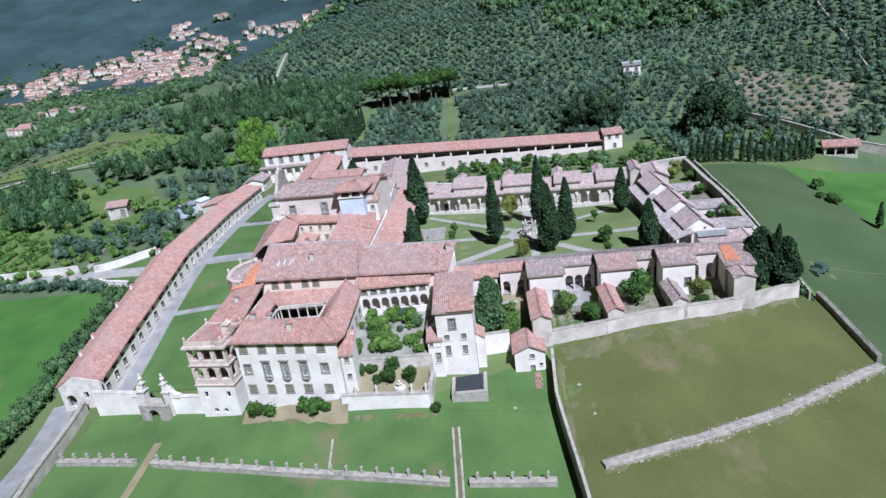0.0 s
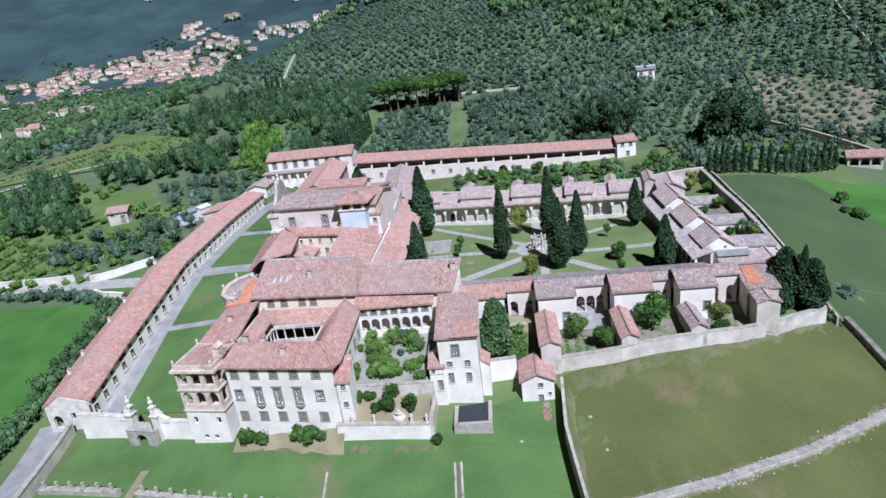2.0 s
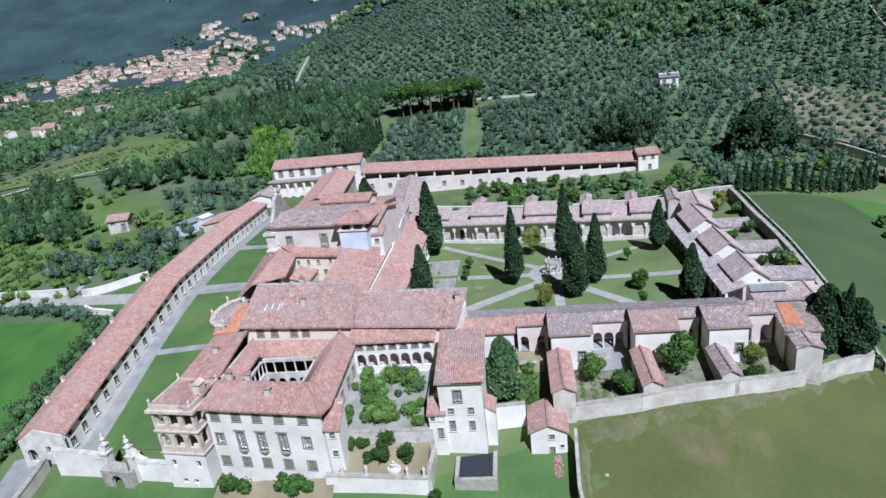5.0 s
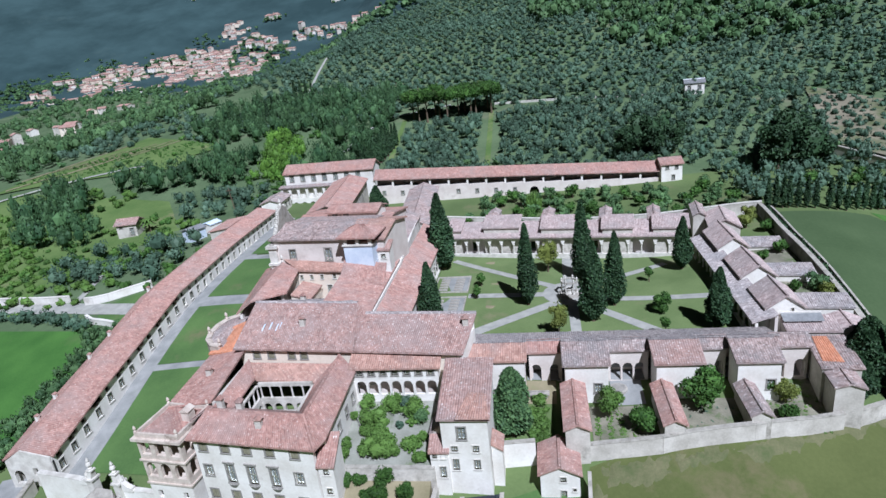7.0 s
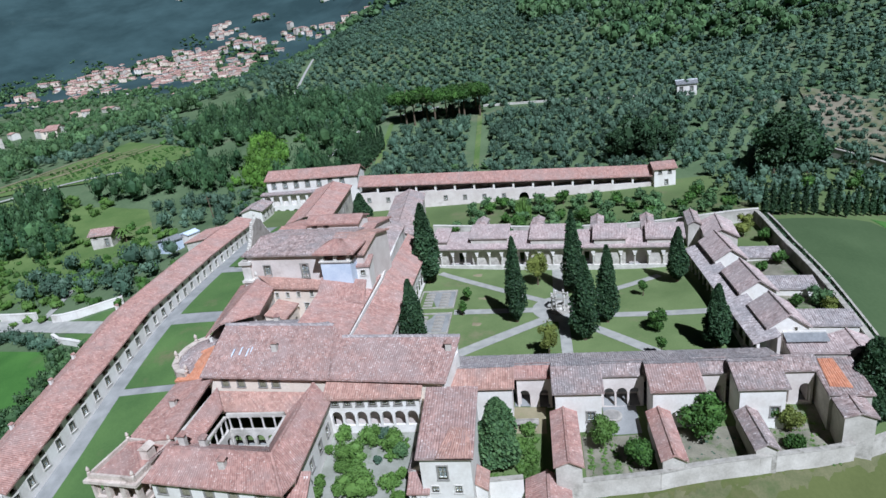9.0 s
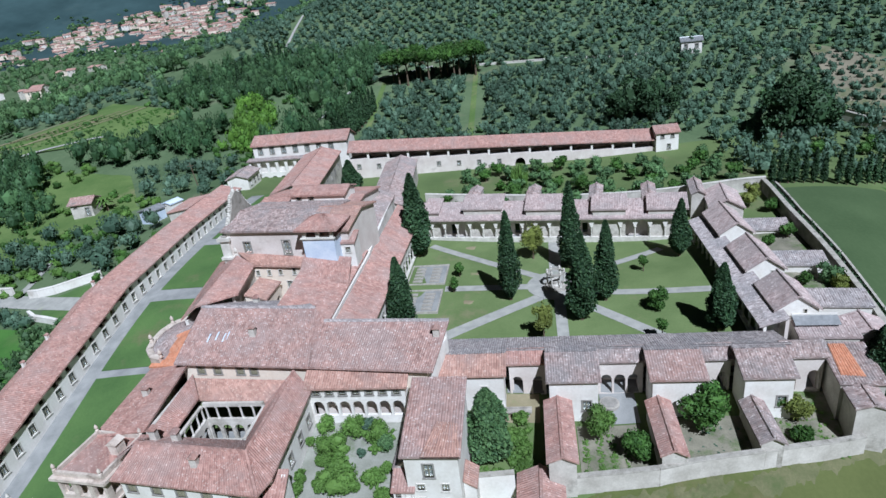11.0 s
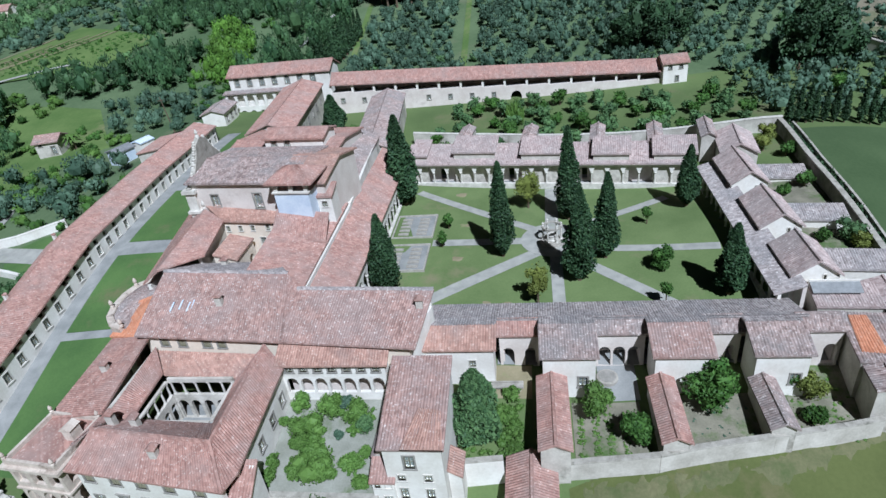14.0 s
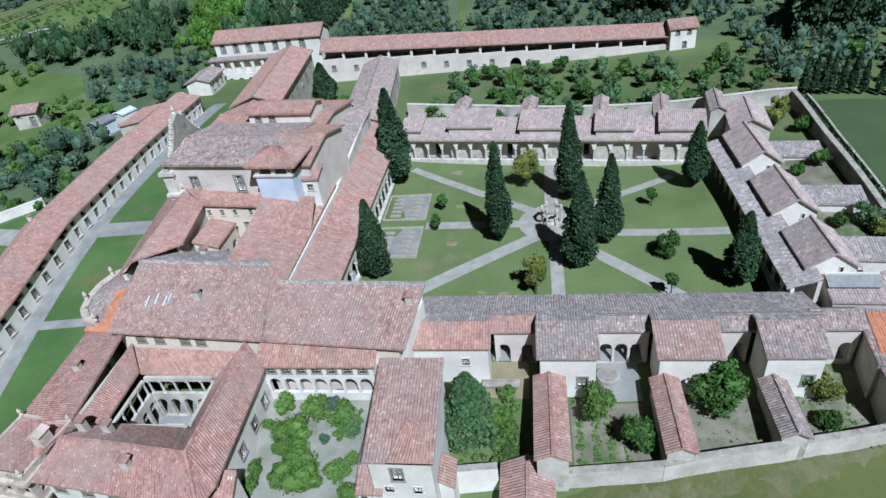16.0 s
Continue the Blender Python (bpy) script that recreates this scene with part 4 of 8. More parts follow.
for x, y, z, h in ((-23.6, 78.4, 4.6, 1.4), (-21.2, 78.4, 4.4, 1.2), (-17.0, 74.6, 4.9, 0.9), (-29.0, 85.6, 4.9, 1.0), (-17.8, 92.4, 8.2, 1.3), (5.0, 91.4, 7.6, 1.5), (-20.6, 100.2, 8.3, 1.2)):
    ch = thing("chimney", x, y, z, 0, "small plastered chimney with a tiled cap on the roof", "chimney", "roof chimneys")
    bd = Build()
    bd.box(-0.35, 0.35, -0.3, 0.3, -0.4, h)
    part("shaft", bd, PLASTER_OLD, ch)
    bd = Build()
    bd.hexa([(-0.5, -0.45, h), (0.5, -0.45, h), (0.5, 0.45, h), (-0.5, 0.45, h)], [(-0.1, -0.4, h + 0.3), (0.1, -0.4, h + 0.3), (0.1, 0.4, h + 0.3), (-0.1, 0.4, h + 0.3)])
    part("cap", bd, TILE_RED, ch)

# ---- great hall ----
hall = thing("hall", -10, 91, 0, 0, "long hall with a broad weathered red tiled roof", "building")
bpy.context.view_layer.update()
bd = Build()
wall(bd, (-26.2, 89.4), (4.2, 87.3), 1.0, 6.5, [(u, 5.15, 0.9, 1.2, False) for u in (2.4, 4.6, 7.6, 9.4)], 0.5)
under(hall, "wall", bd, PLASTER_CREAM)
for u in (2.4, 4.6, 7.6, 9.4):
    k = u / 30.47
    window(hall, -26.2 + 30.4 * k + 10, 89.4 - 2.1 * k - 91, 5.15, -4, 0.9, 1.2, "shut")
for p0, p1, z1 in (((4.2, 87.8), (5.8, 93.4), 6.5), ((5.8, 93.9), (-9.2, 94.2), 8.4), ((-26.2, 100.2), (-26.2, 89.9), 6.6)):
    bd = Build()
    wall(bd, p0, p1, 0.5, z1, (), 0.45)
    under(hall, "wall", bd, PLASTER)
for e0, e1, r1, r0, mat in (
    ((-26.9, 88.9, 6.9), (-9.5, 87.7, 6.7), (-10.8, 96.3, 9.7), (-26.5, 97.0, 10.1), TILE_MIX),
    ((-9.5, 87.7, 6.7), (-9.48, 87.7, 6.7), (-9.0, 93.8, 9.2), (-10.8, 96.3, 9.7), TILE_MIX),
    ((-9.48, 87.7, 6.7), (5.0, 86.6, 6.5), (6.3, 93.5, 8.8), (-9.0, 93.8, 9.2), TILE_MIX),
    ((-14.2, 101.0, 8.4), (-27.5, 101.2, 8.4), (-26.5, 97.0, 10.1), (-10.8, 96.3, 9.7), TILE_PALE),
    ((-8.9, 93.6, 8.4), (-9.0, 116.0, 8.6), (-16.8, 113.0, 9.9), (-16.2, 96.4, 9.75), TILE_RED),
    ((-33.2, 115.0, 8.4), (-30.2, 97.2, 8.2), (-27.4, 97.0, 10.2), (-28.4, 112.2, 10.6), TILE_RED),
    ((-23.4, 101.0, 9.7), (-24.8, 109.8, 9.9), (-28.4, 112.2, 10.6), (-27.4, 97.0, 10.2), TILE_RED),
    ((-16.6, 105.6, 9.3), (-9.0, 104.6, 8.7), (-9.4, 109.0, 10.7), (-16.4, 109.0, 11.5), TILE_RED),
    ((-24.8, 109.6, 9.9), (-16.4, 109.2, 9.5), (-16.4, 112.2, 10.9), (-28.4, 112.3, 11.2), TILE_NEW),
):
    bd = Build()
    slope(bd, e0, e1, r1, r0)
    under(hall, "roof", bd, mat)
bd = Build()
ridge_cap(bd, (-26.5, 97.0, 10.12), (-10.8, 96.3, 9.72), 0.2)
under(hall, "ridge_tiles", bd, TILE_PALE)
bd = Build()
ridge_cap(bd, (-9.0, 93.8, 9.22), (6.3, 93.5, 8.82), 0.2)
under(hall, "ridge_tiles", bd, TILE_PALE)
for p0, p1, z1, mat, ops in (((-26.2, 110.0), (-16.6, 109.7), 9.4, PLASTER_CREAM, [(1.6, 8.1, 0.5, 0.8, False), (3.4, 8.1, 0.5, 0.8, False), (5.2, 8.1, 0.5, 0.8, False), (7.4, 8.1, 0.5, 0.8, False), (6.3, 5.9, 0.8, 1.1, False), (8.5, 5.9, 0.8, 1.1, False)]), ((-24.2, 101.2), (-25.2, 110), 9.2, PLASTER_OLD, []), ((-15.8, 110), (-15.6, 100.5), 8.6, PLASTER_CREAM, []), ((-32.6, 114.6), (-29.8, 97.4), 7.9, PLASTER, [])):
    bd = Build()
    q0, q1 = (p0, p1) if p0[0] < -30 or p0[1] > 109.5 and p1[1] > 109 else (p1, p0)
    wall(bd, p0, p1, 1.0, z1, ops if p0[0] == -26.2 else (), 0.4)
    under(hall, "court_wall", bd, mat)
for u, s, w, h in ((1.6, 8.1, 0.5, 0.8), (3.4, 8.1, 0.5, 0.8), (5.2, 8.1, 0.5, 0.8), (7.4, 8.1, 0.5, 0.8), (6.3, 5.9, 0.8, 1.1), (8.5, 5.9, 0.8, 1.1)):
    window(hall, -26.2 + u + 10, 110 - 0.03 * u - 91, s, -1.8, w, h, "small")
bd = Build()
bd.box(-26, -16, 101, 109.6, 1.5, 2.6)
under(hall, "court_floor", bd, PAVING)
house("lean_to", -22.6, 106.3, 2.6, 3.0, 5.2, 4.8, 0.8, "W", 0, 0.2, {}, PLASTER_CREAM, TILE_NEW, "small lean-to with orange tiles in the inner court", "annex", arches={"E": [(-1.0, 0.1, 1.4, 3.0, "arch"), (1.2, 0.1, 1.4, 3.0, "arch")]})

# ---- church ----
church = house("church", -21.4, 117.4, 1.0, 15.2, 12.0, 13.8, 0.9, "x", -6.5, 0.5, {"S": [(-4.2, 10.0, 1.1, 1.8, "plain"), (2.4, 9.8, 1.2, 2.2, "arch")]}, PLASTER_PINK, TILE_GREY, "tall plastered church with a weathered tiled roof", "church")
house("side_aisle", -11.7, 133.6, 1.0, 3.0, 20.0, 7.3, 1.4, "W", 1.5, 0.2, {}, PLASTER_OLD, TILE_GREY, "narrow aisle with a grey tiled lean-to roof", "building")
house("sacristy", -23.2, 134.2, 1.0, 19.4, 16.0, 10.0, 1.2, "x", -6.5, 0.4, {"S": [(2.0, 7.4, 0.9, 1.2, "shut"), (-1.0, 7.4, 0.9, 1.2, "shut")]}, PLASTER_PINK, TILE_RED, "low wing with a red tiled roof behind the church", "building")
house("chancel", -12.3, 116.6, 1.0, 6.2, 11.4, 13.5, 1.3, "x", -6.5, 0.4, {}, PLASTER_PINK, TILE_NEW, "tall chancel with a redder tiled roof at the church's end", "church")
house("clerestory", -21.0, 133.4, 9.0, 10.4, 5.0, 4.6, 0.8, "x", -6.5, 0.4, {"S": [(-3.6, 3.0, 0.9, 1.1, "plain"), (-1.2, 3.0, 0.9, 1.1, "plain")]}, PLASTER, TILE_RED, "raised white clerestory with a red tiled roof", "building")
belv = thing("bell_loggia", -13.4, 110.8, 8.8, -5, "pale blue bell loggia under a red tiled roof", "tower")
bd = Build()
for side in range(4):
    c = [(-2.4, -2.4), (2.4, -2.4), (2.4, 2.4), (-2.4, 2.4)]
    p0, p1 = Vector(c[side]), Vector(c[(side + 1) % 4])
    d = (p1 - p0).normalized() * (0.4 if side % 2 else 0)
    wall(bd, p0 + d, p1 - d, -1, 5.2, (), 0.4)
part("wall", bd, PLASTER_BLUE, belv)
bd = Build()
bd.box(-2.6, 2.6, -2.6, 2.6, 5.203, 5.4)
part("cornice", bd, STONE_PALE, belv)
for x in (-2.1, 0, 2.1):
    for y in (-2.1, 2.1):
        bd = Build()
        bd.box(x - 0.25, x + 0.25, y - 0.25, y + 0.25, 5.403, 6.7)
        part("pier", bd, STONE_PALE, belv)
bd = Build()
E0 = [(-3.3, -2.9, 6.7), (3.3, -2.9, 6.7), (3.3, 2.9, 6.7), (-3.3, 2.9, 6.7)]
R0, R1 = (-0.6, 0, 8.1), (0.6, 0, 8.1)
slope(bd, E0[0], E0[1], R1, R0)
slope(bd, E0[1], E0[2], R1, R1)
slope(bd, E0[2], E0[3], R0, R1)
slope(bd, E0[3], E0[0], R0, R0)
part("roof", bd, TILE_RED, belv)
house("turret", -10.1, 111.6, 8.4, 2.0, 2.8, 4.2, 0.7, "N", 0, 0.2, {"S": [(0, 2.6, 0.7, 0.8, "small")]}, PLASTER, TILE_RED, "small white turret with a lean-to roof", "annex")

# church front: a tall scrolled stone screen with finials
screen = thing("facade", -29.75, 118.2, 1.0, 90, "tall pale baroque front with scrolls and finials")
screen.parent = church
bpy.context.view_layer.update()
screen.matrix_parent_inverse = church.matrix_world.inverted()
half = [(6.3, 0), (6.3, 12.8), (5.2, 13.4), (4.4, 13.9), (3.6, 14.6), (2.6, 15.6), (1.9, 16.6), (1.5, 17.4), (0.0, 18.1)]
prof = [(-x, z) for x, z in half] + half[-2::-1]
bd = Build()
bd.face([(x, -0.35, z) for x, z in prof])
bd.face([(x, 0.35, z) for x, z in prof[::-1]])
for (xa, za), (xb, zb) in zip(prof, prof[1:]):
    bd.face([(xa, -0.35, za), (xa, 0.35, za), (xb, 0.35, zb), (xb, -0.35, zb)])
part("screen", bd, STONE, screen)
# stepped ledges up both edges
for sx in (-1, 1):
    for k in range(7):
        u = k / 6
        x, z = 4.3 - 2.9 * u ** 0.8, 14.0 + 3.5 * u
        bd = Build()
        bd.lathe([(0.24, z - 0.2), (0.3, z), (0.2, z + 0.08), (0.24, z + 0.3), (0.08, z + 0.42)], 8, sx * x, 0)
        part("scroll", bd, STONE_PALE, screen)
    bd = Build()
    bd.box(sx * 5.9 - 0.55, sx * 5.9 + 0.55, -0.75, 0.75, 0, 9.2)
    bd.box(sx * 5.9 - 0.8, sx * 5.9 + 0.8, -1.0, 1.0, 9.2, 9.6)
    bd.box(sx * 5.9 - 0.5, sx * 5.9 + 0.5, -0.7, 0.7, 9.6, 12.2)
    bd.box(sx * 5.9 - 0.8, sx * 5.9 + 0.8, -1.0, 1.0, 12.2, 12.7)
    part("pilaster", bd, STONE_PALE, screen)
    bd = Build()
    bd.lathe([(0.3, 9.6), (0.3, 9.8), (0.14, 9.9), (0.34, 10.3), (0.26, 10.7), (0.06, 11.1)], 8, sx * 5.9, -1.2)
    part("finial", bd, STONE_PALE, screen)
bd = Build()
bd.lathe([(0.3, 18.0), (0.3, 18.3), (0.12, 18.4), (0.26, 18.7), (0.06, 19.2)], 8)
part("finial", bd, STONE_PALE, screen)

# ---- kitchen garden and its gallery ----
gallery = house("gallery", -3.9, 87.1, 3.4, 11.2, 2.2, 2.0, 0.9, "N", 0, 0.4, {"S": [(u, 0.65, 0.75, 0.95, "plain") for u in spread(7, -5.4, 5.4)]}, PLASTER, TILE_NEW, "white garden gallery with seven arches below small windows", "gallery", floor_drop=0.0, skip="N")
bd = Build()
wall(bd, (-9.45, 86.0), (1.65, 86.0), -4.5, 3.395, [(u + 5.55, 1.2, 1.25, 2.0, True) for u in spread(7, -5.4, 5.4)], 0.4)
under(gallery, "arcade", bd, PLASTER)
bd = Build()
wall(bd, (-9.4, 87.5), (1.6, 87.5), -4.5, 3.3, [(2.2, -2.0, 1.0, 2.1, False), (6.6, -2.0, 1.0, 2.1, False)], 0.3)
under(gallery, "back_wall", bd, PLASTER_PINK)
bd = Build()
bd.box(-9.4, 1.6, 86.42, 87.48, -4.4, -2.0)
under(gallery, "walk_floor", bd, PAVING)
bpy.context.view_layer.update()
garden_wall("wall_garden", [(-10.8, 71.9), (1.8, 71.0)], 0, 0.6, PLASTER, "white plastered garden wall", COPING, level=-4.85)
garden_wall("wall_garden", [(1.9, 71.3), (2.1, 75.4)], 0, 0.5, PLASTER_OLD, "old plastered garden wall", COPING, level=-4.3)


def terrace_top(y):
    """Height of the dry earth terrace behind the front garden wall."""
    return -4.9 + (y - 71.6) * 0.42


bd = Build()
bd.hexa([(-9.3, 72.1, -9), (1.6, 71.4, -9), (1.6, 75.4, -9), (-9.3, 75.4, -9)], [(-9.3, 72.1, terrace_top(72.1)), (1.6, 71.4, terrace_top(71.4)), (1.6, 75.4, terrace_top(75.4)), (-9.3, 75.4, terrace_top(75.4))])
tagged(part("earth_terrace", bd, DIRT), "dry earth terrace below the kitchen garden", "terrace", kind="structure")


def garden_top(y):
    """Height of the raised kitchen garden, which climbs towards the gallery."""
    return -1.7 + (y - 76.3) * 0.196


bd = Build()
bd.hexa([(-9.35, 75.9, -6.5), (2.2, 75.9, -6.5), (2.2, 85.98, -6.5), (-9.35, 85.98, -6.5)], [(-9.35, 75.9, garden_top(75.9)), (2.2, 75.9, garden_top(75.9)), (2.2, 85.98, garden_top(85.98)), (-9.35, 85.98, garden_top(85.98))])
tagged(part("garden_terrace", bd, GARDEN_GRAVEL), "raised kitchen garden with pale gravel paths", "terrace", kind="structure")
garden_wall("wall_terrace", [(-9.3, 75.65), (2.2, 75.65)], 0, 0.45, PLASTER_OLD, "old retaining wall of the raised garden", COPING, level=-1.62)

# ---- forebuilding, white house and pool ----
guest_house = house("guest_house", 5.95, 80.6, -6.4, 5.2, 9.2, 11.2, 2.0, "N", 0, 0.35, {"S": [(-0.35, 8.3, 0.9, 1.6, "plain"), (-1.3, 6.7, 0.7, 0.75, "small"), (1.1, 6.6, 0.7, 0.9, "small"), (1.1, 4.3, 0.7, 1.3, "small"), (-1.3, 4.2, 0.7, 1.5, "small")], "W": [(2, 8.4, 0.8, 1.2, "plain")]}, PLASTER, TILE_MIX, "white three storey house with a grey and red tiled lean-to roof", "house")
bd = Build()
slope(bd, (-0.9, -4.95, 11.17), (2.85, -4.95, 11.17), (2.4, -1.3, 11.94), (0.3, -1.0, 12.0))
part("new_tiles", bd, TILE_NEW, guest_house, "patch of redder tiles")
house("annex", 2.85, 76.7, -6.6, 2.0, 2.0, 7.2, 0.8, "N", 0, 0.2, {"S": [(-0.5, 6.2, 0.5, 0.6, "small"), (0.5, 6.2, 0.5, 0.6, "small"), (0.3, 3.6, 0.7, 1.5, "small")]}, PLASTER, TILE_RED, "little white annex with a red tiled roof", "annex")
house("annex", 2.5, 79.6, -6.0, 1.6, 3.6, 7.6, 1.2, "E", 0, 0.15, {}, PLASTER_OLD, TILE_GREY, "lean-to against the white house", "annex")
house("annex", 9.2, 78.4, -6.2, 1.2, 2.6, 6.0, 0.8, "W", 0, 0.15, {}, PLASTER, TILE_NEW, "narrow lean-to with orange tiles", "annex")
house("cottage", 16.0, 78.5, -6.5, 4.3, 5.0, 4.0, 1.0, "y", 0, 0.3, {"S": [(0.35, 2.75, 0.65, 0.65, "small"), (0.35, 0.4, 0.65, 1.2, "small"), (1.55, 1.5, 0.35, 0.4, "small")]}, PLASTER, TILE_RED, "small white cottage with a red tiled gable roof", "house")
pool = thing("garden_pool", 7.2, 74.3, -7.0, 1.0, "raised stone water tank with dark water", "pool")
bd = Build()
bd.box(-2.5, 2.5, -2.9, -2.4, -1, 1.4)
bd.box(-2.5, 2.5, 2.4, 2.9, -1, 1.4)
bd.box(-2.5, -2.0, -2.398, 2.398, -1, 1.4)
bd.box(2.0, 2.5, -2.398, 2.398, -1, 1.4)
part("rim", bd, COPING, pool)
bd = Build()
bd.box(-2.0, 2.0, -2.4, 2.4, -1, 1.34)
part("water", bd, WATER, pool, "still dark water")

# ---- hermits' cells on the south side ----
garden_wall("wall_cells", [(8.6, 79.3), (13.4, 79.9)], 0, 0.5, PLASTER, "plastered garden wall", COPING, level=-1.25)
garden_wall("wall_cells", [(18.4, 79.9), (27.6, 80.4), (38.0, 82.6), (48.6, 85.6)], 2.1, 0.5, PLASTER_OLD, "stained plaster wall of the cell gardens", COPING)
garden_wall("wall_cells", [(50.2, 86.0), (59.0, 90.2)], 2.2, 0.5, PLASTER_OLD, "stained plaster wall of the cell gardens", COPING)
SOUTH = ((4.9, 12.3, 90.2, TILE_NEW), (17.4, 22.7, 88.8, TILE_GREY), (28.5, 33.9, 88.9, TILE_MIX), (38.0, 42.9, 89.1, TILE_GREY))
for i, (x0, x1, y0, tiles) in enumerate(SOUTH):
    cell = house("cell_house", (x0 + x1) / 2, (y0 + 92.6) / 2, -2.8, x1 - x0, 92.6 - y0, 6.35 - 0.1 * i, 1.1, "N", 0, 0.35, {"S": [(1.4, 2.0, 0.9, 1.3, "plain")] if i else [(-1.8, 3.6, 0.7, 0.9, "small"), (1.4, 3.6, 0.7, 0.9, "small")]}, PLASTER, tiles, "white hermit's cell with a tiled roof and walled garden", "house", "south cells")
    bd = Build()
    z = 4.68 - 0.1 * i
    slope(bd, (x1 + 0.3, 94.6, z - 0.56), (x0 - 0.3, 94.6, z - 0.56), (x0 - 0.3, 92.5, z), (x1 + 0.3, 92.5, z))
    under(cell, "roof", bd, TILE_PALE)
bpy.context.view_layer.update()
for x0, x1, y0, y1, ze in ((16.9, 19.6, 79.5, 88.7, 1.2), (27.9, 30.2, 80.7, 88.8, 0.9), (37.7, 39.8, 82.7, 89.0, 0.6)):
    house("garden_wing", (x0 + x1) / 2, (y0 + y1) / 2, -3.4, x1 - x0, y1 - y0, ze + 3.4 - 0.5, 0.6, "y", 0, 0.25, {}, PLASTER_OLD, TILE_RED if x0 < 30 else TILE_GREY, "narrow tiled gallery wing across the cell garden", "wing", "garden wings")
house("garden_wing", 49.2, 87.7, -3.8, 3.0, 3.9, 5.3, 0.5, "y", -5, 0.2, {}, PLASTER_OLD, TILE_GREY, "narrow tiled gallery wing at the corner garden", "wing", "garden wings")
corner = house("cell_house", 49.8, 92.3, -2.6, 4.2, 6.4, 4.7, 0.8, "N", -4, 0.25, {}, PLASTER_OLD, TILE_GREY, "corner cell with a patch of new orange tiles", "house", "south cells")
bd = Build()
slope(bd, (-1.8, -2.2, 4.90), (0.5, -2.4, 4.88), (0.2, 2.7, 5.55), (-1.5, 2.7, 5.55))
part("new_tiles", bd, TILE_VIVID, corner, "patch of new orange tiles")
house("lean_to", 49.6, 98.4, -0.6, 6.2, 3.4, 3.5, 0.6, "N", -3, 0.2, {}, PLASTER_OLD, TILE_ROSE, "low lean-to with a weathered tiled roof behind the corner cell", "annex")
house("garden_wing", 54.4, 99.4, -1.0, 4.4, 4.0, 3.4, 0.9, "y", -6, 0.2, {}, PLASTER_OLD, TILE_ROSE, "small gabled wing in the corner garden", "wing", "garden wings")
for x0, x1 in ((12.8, 17.1), (23.0, 28.2), (34.2, 37.7), (43.2, 47.4)):
    arc = house("cloister_porch", (x0 + x1) / 2, 94.2, -2.6, x1 - x0, 2.6, 5.75, 0.85, "x", 0, 0.3, {}, PLASTER_PINK, TILE_RED if x0 < 20 else TILE_GREY, "arched porch of the cloister walk", "porch", "garden porches", arches={"S": [(u, 1.0, min(1.3, (x1 - x0) / 3.2), 2.6, "arch") for u in spread(3, -(x1 - x0) / 2 + 0.3, (x1 - x0) / 2 - 0.3)]})
drape("porch_floor", [(12.4, 92.9), (48.6, 92.9), (48.6, 97.0), (12.4, 97.0)], PAVING, "grey stone floor of the garden porches", "paving", 0.15)
drape("garden", [(9, 80.2), (16.4, 80.6), (16.4, 93), (9, 93)], GRASS, "overgrown green cell garden", "garden", 0.06)
drape("garden", [(20.2, 81), (27, 81.6), (27, 88), (20.2, 88)], GARDEN_SOIL, "dry vegetable beds in a cell garden", "garden", 0.06)
drape("terrace", [(23.2, 88.2), (27.2, 88.2), (27.2, 93.4), (23.2, 93.4)], PAVING, "grey paved yard beside a cell", "paving", 0.07)
drape("garden", [(31, 82.2), (37.8, 83.4), (37.8, 89), (31, 88.6)], GARDEN_SOIL, "grey weedy cell garden", "garden", 0.06)
drape("garden", [(41.4, 84.4), (48, 86.2), (48, 93), (41.4, 92)], GARDEN_SOIL, "dry grass cell garden", "garden", 0.06)

# ---- great cloister ----


